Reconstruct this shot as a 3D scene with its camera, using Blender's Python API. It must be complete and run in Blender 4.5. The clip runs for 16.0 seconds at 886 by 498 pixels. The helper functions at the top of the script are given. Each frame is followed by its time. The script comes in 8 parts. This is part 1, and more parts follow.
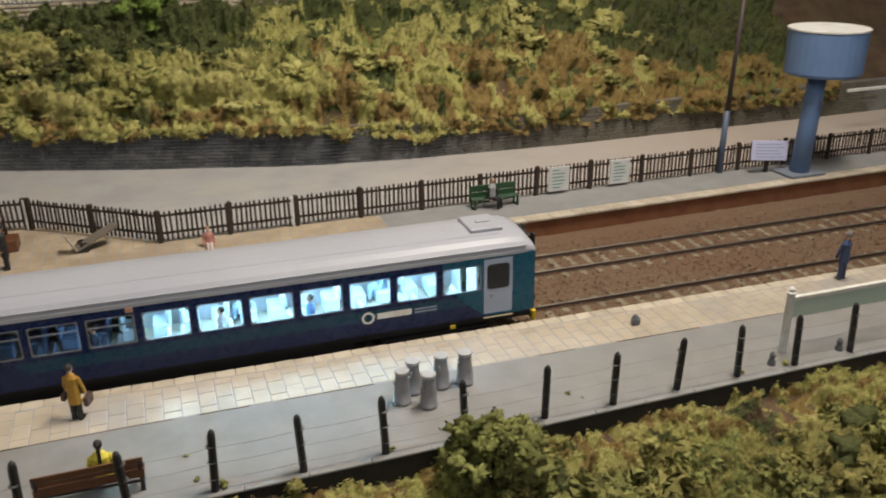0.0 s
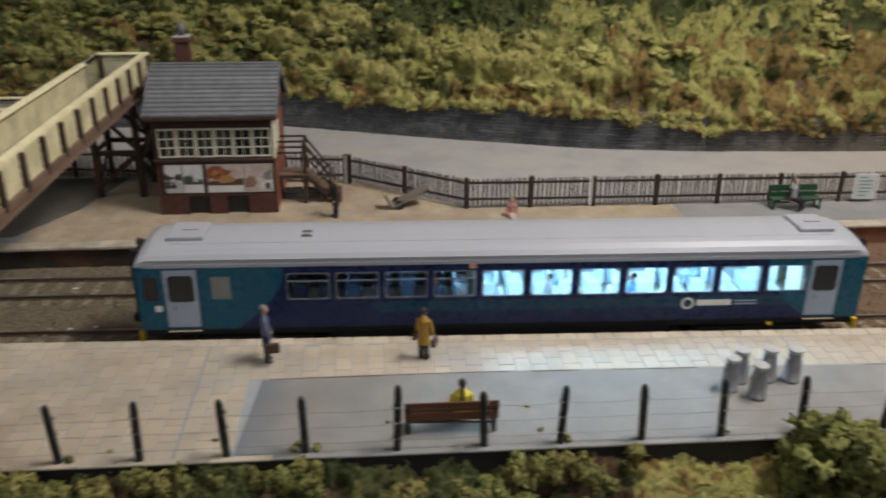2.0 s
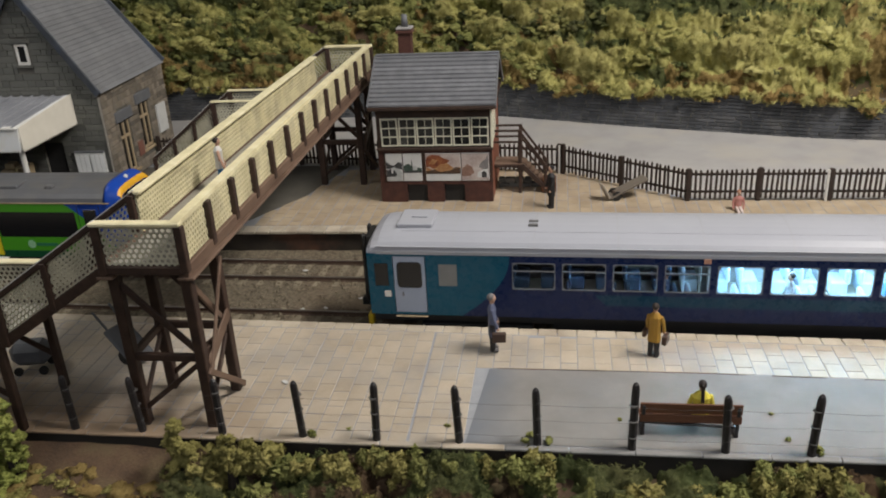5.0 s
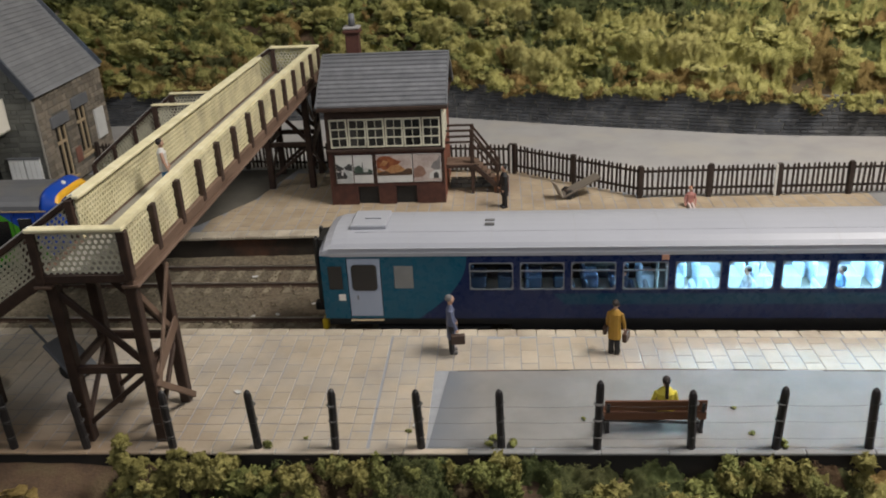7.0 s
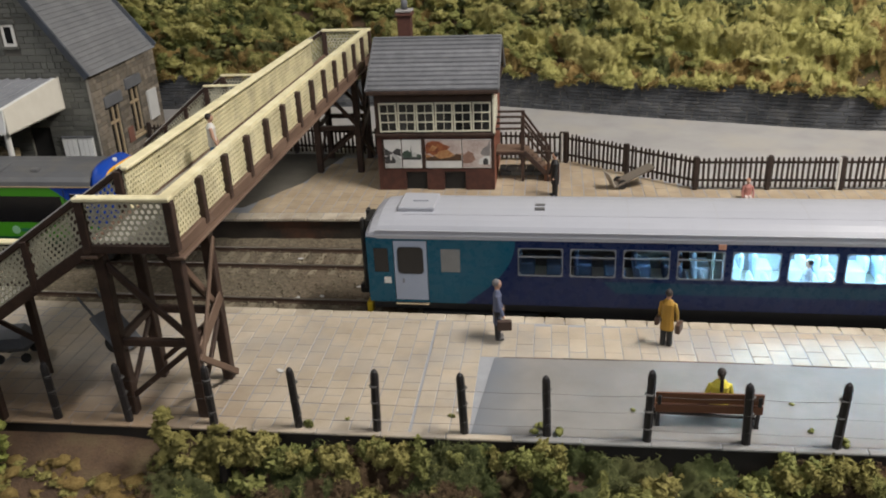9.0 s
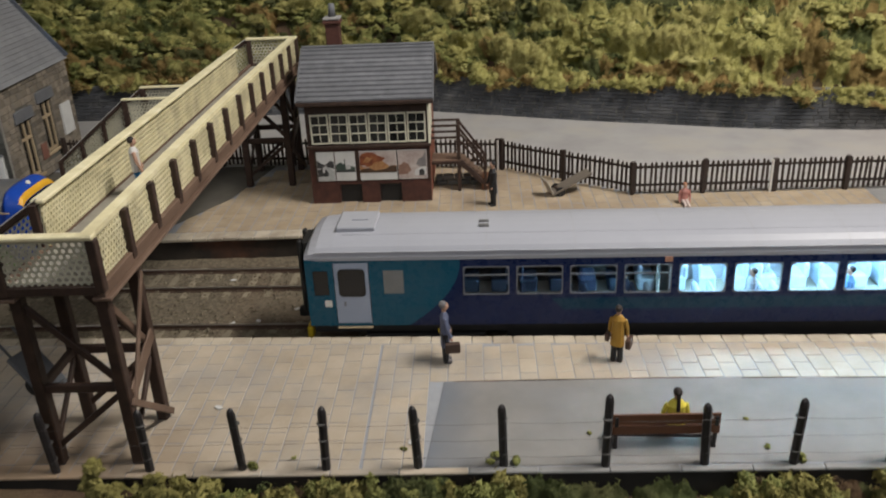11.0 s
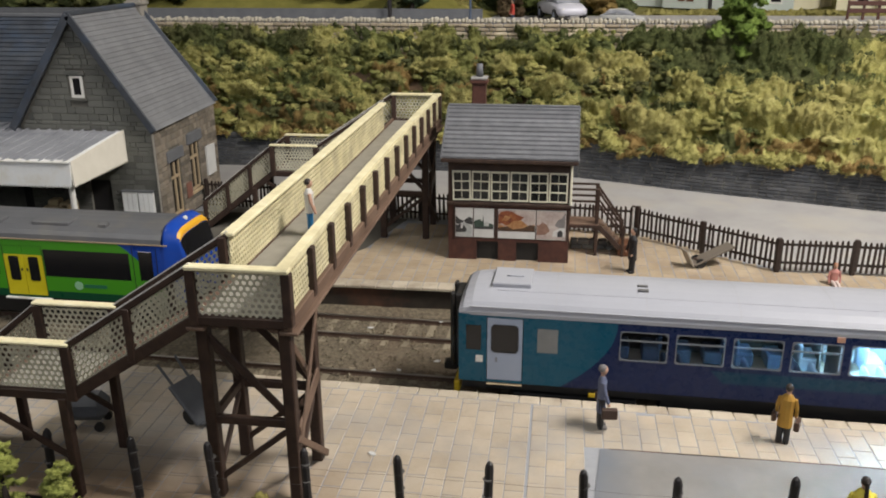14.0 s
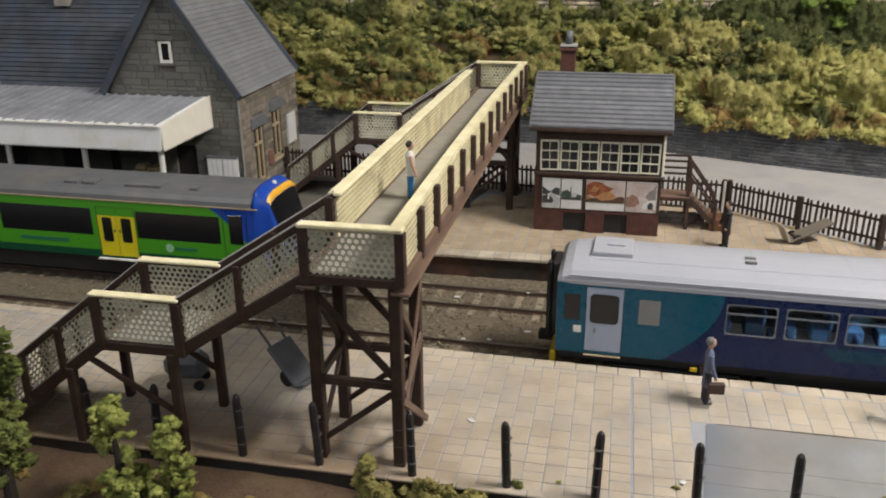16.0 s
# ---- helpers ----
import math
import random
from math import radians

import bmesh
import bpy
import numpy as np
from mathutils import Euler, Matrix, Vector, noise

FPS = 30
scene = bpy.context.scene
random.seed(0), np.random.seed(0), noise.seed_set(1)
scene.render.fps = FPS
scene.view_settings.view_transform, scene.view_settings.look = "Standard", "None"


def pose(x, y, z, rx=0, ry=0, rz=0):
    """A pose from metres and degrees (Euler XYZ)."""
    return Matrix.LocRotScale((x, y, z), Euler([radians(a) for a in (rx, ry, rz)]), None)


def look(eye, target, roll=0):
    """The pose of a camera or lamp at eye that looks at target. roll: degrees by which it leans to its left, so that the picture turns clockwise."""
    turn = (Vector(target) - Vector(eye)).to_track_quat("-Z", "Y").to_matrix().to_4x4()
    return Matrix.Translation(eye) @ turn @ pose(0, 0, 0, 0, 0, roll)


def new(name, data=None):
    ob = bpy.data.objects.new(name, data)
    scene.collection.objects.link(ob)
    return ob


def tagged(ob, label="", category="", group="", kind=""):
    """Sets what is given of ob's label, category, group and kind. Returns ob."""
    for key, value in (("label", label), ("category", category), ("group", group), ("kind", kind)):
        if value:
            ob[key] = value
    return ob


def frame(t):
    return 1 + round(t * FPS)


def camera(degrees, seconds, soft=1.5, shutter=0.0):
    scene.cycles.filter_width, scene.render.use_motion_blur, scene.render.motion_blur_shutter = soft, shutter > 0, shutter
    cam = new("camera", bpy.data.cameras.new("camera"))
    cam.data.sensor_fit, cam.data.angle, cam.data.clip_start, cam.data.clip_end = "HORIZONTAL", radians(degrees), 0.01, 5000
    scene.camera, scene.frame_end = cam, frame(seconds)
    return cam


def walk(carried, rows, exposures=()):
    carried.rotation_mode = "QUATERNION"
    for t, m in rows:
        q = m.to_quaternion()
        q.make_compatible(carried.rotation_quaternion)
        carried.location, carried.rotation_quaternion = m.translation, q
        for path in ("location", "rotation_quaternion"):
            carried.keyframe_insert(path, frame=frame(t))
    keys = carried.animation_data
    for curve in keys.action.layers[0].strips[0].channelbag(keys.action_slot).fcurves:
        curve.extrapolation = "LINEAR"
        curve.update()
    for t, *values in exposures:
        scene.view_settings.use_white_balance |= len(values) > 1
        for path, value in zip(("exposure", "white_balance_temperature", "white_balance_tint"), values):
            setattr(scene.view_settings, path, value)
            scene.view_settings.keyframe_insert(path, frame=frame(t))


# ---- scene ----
# A model railway station at 1:76. Sizes below are in metres of the prototype; K brings them to the model's own size.
K = 1 / 76
GZ = -0.11  # level of platforms and road
cam = camera(55.41, 16.0, soft=1.9, shutter=0.5)
PATH = [
    (0, (0.670, -0.441, 12.213), (1.278, 1.304, 11.449), -0.64),
    (0.5, (0.566, -0.431, 12.086), (1.094, 1.332, 11.303), -0.78),
    (1, (-0.228, -0.311, 12.244), (0.218, 1.469, 11.450), -0.50),
    (1.5, (-1.939, -0.548, 12.265), (-1.638, 1.265, 11.476), 0.18),
    (2, (-3.463, -0.652, 12.320), (-3.305, 1.177, 11.527), 0.54),
    (2.5, (-4.991, -0.732, 12.204), (-4.967, 1.105, 11.414), -0.40),
    (3, (-4.598, -0.632, 12.710), (-4.666, 1.195, 11.897), -2.32),
    (3.5, (-5.111, -0.207, 12.237), (-5.250, 1.623, 11.443), -2.21),
    (5.8, (-4.683, -0.376, 12.175), (-4.972, 1.430, 11.366), -3.70),
    (6, (-4.710, -0.216, 12.104), (-4.960, 1.598, 11.300), -4.06),
    (6.5, (-5.001, 0.011, 11.889), (-5.172, 1.835, 11.088), -3.44),
    (7, (-5.099, 0.099, 11.870), (-5.244, 1.927, 11.071), -2.88),
    (7.5, (-5.739, -0.019, 11.528), (-5.953, 1.811, 10.749), -1.41),
    (8, (-5.528, 0.098, 11.476), (-5.782, 1.921, 10.694), -2.61),
    (10.5, (-5.146, 0.919, 11.161), (-5.351, 2.731, 10.339), -2.53),
    (11, (-5.695, 1.356, 11.646), (-5.777, 3.179, 10.828), -2.52),
    (11.5, (-6.642, 2.077, 11.905), (-6.660, 3.967, 11.253), -0.78),
    (12, (-6.888, 0.558, 13.347), (-7.112, 2.474, 12.820), -0.33),
    (12.2, (-6.971, 0.247, 13.582), (-7.292, 2.162, 13.104), -0.18),
    (12.5, (-7.330, 0.682, 12.788), (-7.650, 2.586, 12.266), -0.56),
    (13, (-7.643, 1.253, 11.715), (-7.930, 3.131, 11.091), -0.69),
    (13.5, (-7.839, 1.341, 11.368), (-8.104, 3.213, 10.715), -0.58),
    (14, (-7.894, 1.230, 11.454), (-8.159, 3.094, 10.781), -0.38),
    (14.5, (-8.023, 1.261, 11.466), (-8.280, 3.134, 10.812), -0.76),
    (15, (-8.563, 1.311, 11.180), (-8.851, 3.181, 10.532), -1.39),
    (15.5, (-9.151, 1.493, 10.882), (-9.492, 3.333, 10.176), -0.78),
    (16, (-9.138, 1.309, 10.989), (-9.525, 3.135, 10.270), -0.57),
]
EXPOSURES = [(t, stops, 6500 + 450 * max(0.0, 1 - t / 2.0), 10) for t, stops in ((0, -0.42), (1, -0.48), (2, -0.58), (3.5, -0.45), (6, -0.26), (6.6, -0.4), (7.5, -0.26), (8, -0.12), (9.2, -0.16), (10.5, -0.28), (11, -0.42), (11.6, -0.4), (12.2, -0.07), (13, 0.04), (16, 0.06))]
walk(cam, [(t, look(Vector(eye) * K, Vector(target) * K, roll)) for t, eye, target, roll in PATH], EXPOSURES)

# ---- light ----
world = bpy.data.worlds.new("hall_air")
scene.world = world
world.use_nodes = True
world.node_tree.nodes["Background"].inputs[0].default_value = (1.0, 0.95, 0.88, 1)
world.node_tree.nodes["Background"].inputs[1].default_value = 0.02


def area_lamp(name, eye, target, sx, sy, power, colour):
    data = bpy.data.lights.new(name, "AREA")
    data.shape, data.size, data.size_y = "RECTANGLE", sx * K, sy * K
    data.energy, data.color = power * K * K, colour
    ob = new(name, data)
    ob.matrix_world = look(Vector(eye) * K, Vector(target) * K)
    return ob


area_lamp("layout_lamp", (20, 18, 42), (-5, 28, 0), 20, 6, 36000, (1.0, 0.945, 0.885))
area_lamp("left_lamp", (-44, 14, 40), (-24, 24, 0), 16, 6, 5000, (1.0, 0.97, 0.92))
# unseen broad fill added in front, for the hall's general light
area_lamp("hall_fill", (15, -150, 115), (0, 25, 0), 190, 110, 112000, (0.96, 0.99, 1.06))
scene.view_settings.exposure = 0.0

# ---- materials ----
MATS = {}


def ramp(nt, fac, stops):
    n = nt.nodes.new("ShaderNodeValToRGB")
    while len(n.color_ramp.elements) < len(stops):
        n.color_ramp.elements.new(0.5)
    for e, (p, c) in zip(n.color_ramp.elements, stops):
        e.position, e.color = p, (*c, 1)
    nt.links.new(fac, n.inputs[0])
    return n.outputs[0]


def noise_tex(nt, vec, scale, detail=4.0, rough=0.6, stretch=None):
    if stretch:
        mp = nt.nodes.new("ShaderNodeMapping")
        mp.inputs["Scale"].default_value = stretch
        nt.links.new(vec, mp.inputs[0])
        vec = mp.outputs[0]
    n = nt.nodes.new("ShaderNodeTexNoise")
    n.inputs["Scale"].default_value = scale / K
    n.inputs["Detail"].default_value = detail
    n.inputs["Roughness"].default_value = rough
    nt.links.new(vec, n.inputs["Vector"])
    return n.outputs[0]


def mix(nt, fac, a, b, mode="MIX"):
    n = nt.nodes.new("ShaderNodeMix")
    n.data_type, n.blend_type = "RGBA", mode
    for sock, val in ((n.inputs[0], fac), (n.inputs[6], a), (n.inputs[7], b)):
        if isinstance(val, (int, float)):
            sock.default_value = val
        elif isinstance(val, tuple):
            sock.default_value = (*val, 1)
        else:
            nt.links.new(val, sock)
    return n.outputs[2]


def calc(nt, op, a, b=0.0, c=0.0):
    n = nt.nodes.new("ShaderNodeMath")
    n.operation = op
    for sock, val in zip(n.inputs, (a, b, c)):
        if isinstance(val, (int, float)):
            sock.default_value = val
        else:
            nt.links.new(val, sock)
    return n.outputs[0]


def base_mat(name):
    m = bpy.data.materials.new(name)
    m.use_nodes = True
    nt = m.node_tree
    bsdf = nt.nodes["Principled BSDF"]
    tc = nt.nodes.new("ShaderNodeTexCoord")
    return m, nt, bsdf, tc.outputs["Object"]


def bump(nt, bsdf, height, strength, dist):
    b = nt.nodes.new("ShaderNodeBump")
    b.inputs["Strength"].default_value = strength
    b.inputs["Distance"].default_value = dist * K
    nt.links.new(height, b.inputs["Height"])
    nt.links.new(b.outputs[0], bsdf.inputs["Normal"])


def surf(name, stops, scale=6.0, fine=40.0, rough=0.75, metal=0.0, stain=None, stain_scale=0.8, bumpy=0.25, depth=0.02, per=0.0, isl=0.0, coat=0.0, stretch=None, world_at=False, patch=None):
    """Painted, wooden, stone or plastic surface: colours by noise at two scales, per-piece tint, stains, fine relief."""
    if name in MATS:
        return MATS[name]
    m, nt, bsdf, vec = base_mat(name)
    if world_at:
        vec = nt.nodes.new("ShaderNodeNewGeometry").outputs["Position"]
    big = noise_tex(nt, vec, scale, 3.0, 0.6, stretch)
    small = noise_tex(nt, vec, fine, 3.0, 0.7, stretch)
    fac = calc(nt, "ADD", calc(nt, "MULTIPLY", big, 0.65), calc(nt, "MULTIPLY", small, 0.35))
    col = ramp(nt, fac, [(0.3 + 0.4 * i / max(1, len(stops) - 1), c) for i, c in enumerate(stops)])
    if per or isl:
        info = nt.nodes.new("ShaderNodeObjectInfo").outputs["Random"] if per else nt.nodes.new("ShaderNodeNewGeometry").outputs["Random Per Island"]
        v = calc(nt, "ADD", calc(nt, "MULTIPLY", info, per or isl), 1.0 - (per or isl) * 0.5)
        hsv = nt.nodes.new("ShaderNodeHueSaturation")
        nt.links.new(v, hsv.inputs["Value"])
        nt.links.new(col, hsv.inputs["Color"])
        col = hsv.outputs[0]
    if stain:
        s = noise_tex(nt, vec, stain_scale, 5.0, 0.65)
        f = calc(nt, "MULTIPLY", ramp(nt, s, [(0.48, (0, 0, 0)), (0.68, (1, 1, 1))]), 0.7)
        col = mix(nt, f, col, stain)
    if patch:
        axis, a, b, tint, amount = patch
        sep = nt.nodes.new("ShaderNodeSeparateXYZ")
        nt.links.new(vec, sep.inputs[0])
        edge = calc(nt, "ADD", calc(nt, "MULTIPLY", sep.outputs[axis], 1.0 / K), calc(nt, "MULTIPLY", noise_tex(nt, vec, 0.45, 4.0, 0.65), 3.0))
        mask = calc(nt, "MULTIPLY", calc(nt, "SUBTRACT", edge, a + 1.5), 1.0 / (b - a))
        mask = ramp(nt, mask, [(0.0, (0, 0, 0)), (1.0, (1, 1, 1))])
        # axis 1 keeps the tint to the left end, x below -11.5
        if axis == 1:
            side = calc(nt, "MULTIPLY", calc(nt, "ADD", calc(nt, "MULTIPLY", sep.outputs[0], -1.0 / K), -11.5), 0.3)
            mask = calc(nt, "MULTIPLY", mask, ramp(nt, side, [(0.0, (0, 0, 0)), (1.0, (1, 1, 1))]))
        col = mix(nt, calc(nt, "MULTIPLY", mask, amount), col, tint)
    nt.links.new(col, bsdf.inputs["Base Color"])
    r = calc(nt, "ADD", calc(nt, "MULTIPLY", small, 0.25), rough - 0.12)
    nt.links.new(r, bsdf.inputs["Roughness"])
    bsdf.inputs["Metallic"].default_value = metal
    bsdf.inputs["Coat Weight"].default_value = coat
    if bumpy:
        bump(nt, bsdf, fac, bumpy, depth)
    MATS[name] = m
    return m


def leaf_mat(name, dark, mid, light, dry):
    """Clump foliage: each scrap takes its own tint, with larger patches of fresh and dry colour."""
    m, nt, bsdf, vec = base_mat(name)
    geo = nt.nodes.new("ShaderNodeNewGeometry")
    patch = noise_tex(nt, vec, 0.35, 3.0, 0.6)
    grain = noise_tex(nt, vec, 9.0, 4.0, 0.75)
    fac = calc(nt, "ADD", calc(nt, "MULTIPLY", geo.outputs["Random Per Island"], 0.3), calc(nt, "MULTIPLY", grain, 0.7))
    col = ramp(nt, fac, [(0.25, dark), (0.5, mid), (0.75, light)])
    col = mix(nt, ramp(nt, patch, [(0.45, (0, 0, 0)), (0.7, (1, 1, 1))]), col, dry)
    col = mix(nt, 0.5, col, ramp(nt, fac, [(0.22, dark), (0.5, mid), (0.78, light)]))
    nt.links.new(col, bsdf.inputs["Base Color"])
    bsdf.inputs["Roughness"].default_value = 0.9
    bsdf.inputs["Specular IOR Level"].default_value = 0.15
    bump(nt, bsdf, noise_tex(nt, vec, 14.0, 4.0, 0.8), 0.8, 0.06)
    MATS[name] = m
    return m


def glass_mat(name, tint=(0.9, 0.95, 1.0), rough=0.03):
    m, nt, bsdf, vec = base_mat(name)
    bsdf.inputs["Base Color"].default_value = (*tint, 1)
    bsdf.inputs["Transmission Weight"].default_value = 1.0
    bsdf.inputs["Roughness"].default_value = rough
    bsdf.inputs["IOR"].default_value = 1.1
    MATS[name] = m
    return m


def glow_mat(name, colour, strength):
    m, nt, bsdf, vec = base_mat(name)
    bsdf.inputs["Base Color"].default_value = (0.8, 0.8, 0.8, 1)
    bsdf.inputs["Emission Color"].default_value = (*colour, 1)
    bsdf.inputs["Emission Strength"].default_value = strength
    MATS[name] = m
    return m


def livery_mat(name, build, rough=0.28):
    """Gloss paint whose colour fields follow the coach's own length and height."""
    m, nt, bsdf, vec = base_mat(name)
    sep = nt.nodes.new("ShaderNodeSeparateXYZ")
    nt.links.new(vec, sep.inputs[0])
    x = calc(nt, "MULTIPLY", sep.outputs[0], 1.0 / K)
    z = calc(nt, "MULTIPLY", sep.outputs[2], 1.0 / K)
    col = build(nt, x, z)
    bsdf.inputs["Specular IOR Level"].default_value = 0.3
    dust = noise_tex(nt, vec, 3.0, 5.0, 0.7)
    col = mix(nt, calc(nt, "MULTIPLY", ramp(nt, dust, [(0.5, (0, 0, 0)), (0.85, (1, 1, 1))]), 0.07), col, (0.12, 0.12, 0.11))
    nt.links.new(col, bsdf.inputs["Base Color"])
    nt.links.new(calc(nt, "ADD", calc(nt, "MULTIPLY", dust, 0.2), rough - 0.1), bsdf.inputs["Roughness"])
    MATS[name] = m
    return m


# patch: brown at the near left end puts warm light into the slabs
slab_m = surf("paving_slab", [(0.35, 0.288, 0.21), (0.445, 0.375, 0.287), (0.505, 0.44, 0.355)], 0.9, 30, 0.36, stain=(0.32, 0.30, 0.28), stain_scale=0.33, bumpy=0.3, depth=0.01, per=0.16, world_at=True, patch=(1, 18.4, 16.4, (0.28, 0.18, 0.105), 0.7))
slab2_m = surf("worn_paving_slab", [(0.285, 0.215, 0.138), (0.375, 0.295, 0.20), (0.45, 0.37, 0.268)], 0.9, 30, 0.65, stain=(0.26, 0.20, 0.145), stain_scale=0.3, bumpy=0.3, depth=0.01, per=0.14, world_at=True)
joint_m = surf("mortar_joint", [(0.25, 0.258, 0.275), (0.32, 0.328, 0.345)], 3, 40, 0.9)
coping_m = surf("coping_stone", [(0.34, 0.29, 0.22), (0.45, 0.39, 0.30), (0.52, 0.46, 0.37)], 1.2, 25, 0.7, stain=(0.25, 0.2, 0.15), stain_scale=0.7, bumpy=0.35, depth=0.015, per=0.16, world_at=True)
tarmac_m = surf("grey_tarmac", [(0.20, 0.197, 0.192), (0.24, 0.236, 0.228), (0.28, 0.274, 0.264)], 0.9, 45, 0.8, stain=(0.18, 0.182, 0.188), stain_scale=0.25, bumpy=0.35, depth=0.008)
def near_tarmac():
    """Tarmac with a blue-grey worn area fading in from its slab edge."""
    m, nt, bsdf, vec = base_mat("worn_grey_tarmac")
    sep = nt.nodes.new("ShaderNodeSeparateXYZ")
    nt.links.new(vec, sep.inputs[0])
    big, small = noise_tex(nt, vec, 0.9, 3.0), noise_tex(nt, vec, 45, 3.0, 0.7)
    fac = calc(nt, "ADD", calc(nt, "MULTIPLY", big, 0.65), calc(nt, "MULTIPLY", small, 0.35))
    col = ramp(nt, fac, [(0.3, (0.178, 0.17, 0.158)), (0.5, (0.213, 0.203, 0.19)), (0.7, (0.25, 0.238, 0.222))])
    reach = calc(nt, "ADD", calc(nt, "MULTIPLY", sep.outputs[0], 1.0 / K), calc(nt, "MULTIPLY", noise_tex(nt, vec, 0.5, 3.0), 1.6))
    worn = ramp(nt, calc(nt, "MULTIPLY", calc(nt, "ADD", reach, 7.0), 0.4), [(0.3, (1, 1, 1)), (0.85, (0, 0, 0))])
    col = mix(nt, worn, col, (0.14, 0.155, 0.18))
    stain = ramp(nt, noise_tex(nt, vec, 0.3, 5.0, 0.65), [(0.5, (0, 0, 0)), (0.68, (1, 1, 1))])
    col = mix(nt, calc(nt, "MULTIPLY", stain, 0.5), col, (0.2, 0.203, 0.21))
    nt.links.new(col, bsdf.inputs["Base Color"])
    nt.links.new(calc(nt, "ADD", calc(nt, "MULTIPLY", small, 0.25), 0.6), bsdf.inputs["Roughness"])
    bump(nt, bsdf, fac, 0.3, 0.008)
    return m


neartar_m = near_tarmac()
tarpatch_m = surf("blue_grey_tarmac", [(0.13, 0.15, 0.18), (0.17, 0.19, 0.225)], 1.2, 40, 0.8, bumpy=0.3, depth=0.008)
road_m = surf("pale_road", [(0.29, 0.28, 0.275), (0.345, 0.335, 0.325), (0.385, 0.375, 0.36)], 0.5, 30, 0.85, stain=(0.40, 0.37, 0.32), stain_scale=0.3, bumpy=0.25, depth=0.01, patch=(0, 8.0, 30.0, (0.47, 0.385, 0.315), 0.75))
face_m = surf("platform_face", [(0.018, 0.015, 0.011), (0.035, 0.027, 0.019), (0.052, 0.04, 0.028)], 1.2, 18, 0.9, stain=(0.16, 0.06, 0.03), stain_scale=0.35, bumpy=0.6, depth=0.05)
redface_m = surf("red_brick_face", [(0.13, 0.045, 0.02), (0.21, 0.08, 0.035), (0.24, 0.11, 0.05)], 1.2, 22, 0.9, bumpy=0.6, depth=0.04)
ballast_m = surf("ballast", [(0.06, 0.047, 0.032), (0.13, 0.105, 0.07), (0.22, 0.185, 0.125)], 7, 26, 0.95, stain=(0.12, 0.07, 0.04), stain_scale=0.16, bumpy=1.0, depth=0.08, patch=(0, -7.0, 2.0, (0.155, 0.072, 0.036), 0.5))
stone_bit_m = surf("ballast_chip", [(0.08, 0.063, 0.044), (0.155, 0.127, 0.085), (0.24, 0.205, 0.145)], 4, 20, 0.95, stain=(0.13, 0.08, 0.045), stain_scale=0.16, world_at=True, patch=(0, -7.0, 2.0, (0.165, 0.075, 0.038), 0.55))
sleeper_m = surf("sleeper_wood", [(0.165, 0.138, 0.092), (0.25, 0.212, 0.148)], 3, 25, 0.9, bumpy=0.4, per=0.3)
railside_m = surf("rusty_rail", [(0.05, 0.03, 0.02), (0.10, 0.06, 0.04)], 4, 30, 0.8, bumpy=0.2)
railtop_m = surf("bright_rail_head", [(0.22, 0.19, 0.16), (0.36, 0.33, 0.29)], 1.2, 30, 0.46, metal=1.0, bumpy=0)
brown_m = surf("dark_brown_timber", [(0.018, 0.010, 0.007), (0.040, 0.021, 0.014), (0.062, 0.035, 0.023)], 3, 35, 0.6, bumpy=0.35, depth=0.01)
# deck timber; also the lit look of bridge beams and braces, as colour
deck_lit_wood_m = surf("brown_deck_and_lit_timber", [(0.085, 0.050, 0.034), (0.14, 0.088, 0.06), (0.19, 0.125, 0.088)], 2, 30, 0.65, bumpy=0.3, stretch=(1, 0.25, 1))
deckgrey_m = surf("grey_walkway", [(0.23, 0.215, 0.18), (0.32, 0.30, 0.25)], 2, 30, 0.75, bumpy=0.25)
cream_m = surf("cream_paint", [(0.68, 0.61, 0.37), (0.80, 0.73, 0.47), (0.86, 0.80, 0.57)], 2, 25, 0.5, stain=(0.58, 0.51, 0.31), stain_scale=1.2, bumpy=0.15)
backing_m = surf("dull_cream_board", [(0.38, 0.34, 0.20), (0.50, 0.45, 0.28), (0.58, 0.53, 0.35)], 1.0, 20, 0.6, stain=(0.32, 0.28, 0.17), stain_scale=0.9, bumpy=0.15)
# darker copy of the cream lattice: back-lit stair panels' shade in its colour
shaded_lattice_m = surf("shaded_lattice", [(0.42, 0.40, 0.29), (0.56, 0.53, 0.40), (0.66, 0.63, 0.49)], 1.0, 20, 0.6, stain=(0.24, 0.22, 0.16), stain_scale=0.9, bumpy=0.15)
lattice_m = surf("cream_lattice", [(0.52, 0.47, 0.28), (0.66, 0.60, 0.38), (0.76, 0.70, 0.48)], 1.0, 20, 0.55, stain=(0.36, 0.32, 0.21), stain_scale=0.9, bumpy=0.15)
fence_m = surf("fence_brown", [(0.020, 0.013, 0.010), (0.045, 0.028, 0.021)], 3, 30, 0.65, bumpy=0.3)
postblack_m = surf("tarred_post", [(0.010, 0.009, 0.010), (0.022, 0.019, 0.020)], 4, 35, 0.5, bumpy=0.3, per=0.4)
wire_m = surf("wire", [(0.10, 0.095, 0.09), (0.16, 0.155, 0.15)], 4, 30, 0.5, metal=0.5, bumpy=0)
whitepost_m = surf("white_paint", [(0.62, 0.61, 0.57), (0.76, 0.75, 0.71)], 2, 30, 0.5, stain=(0.5, 0.46, 0.38), stain_scale=1.5, bumpy=0.12)
mortar_m = surf("dark_mortar", [(0.10, 0.094, 0.08), (0.16, 0.15, 0.125)], 1.5, 30, 0.9, stain=(0.06, 0.056, 0.05), stain_scale=0.5)
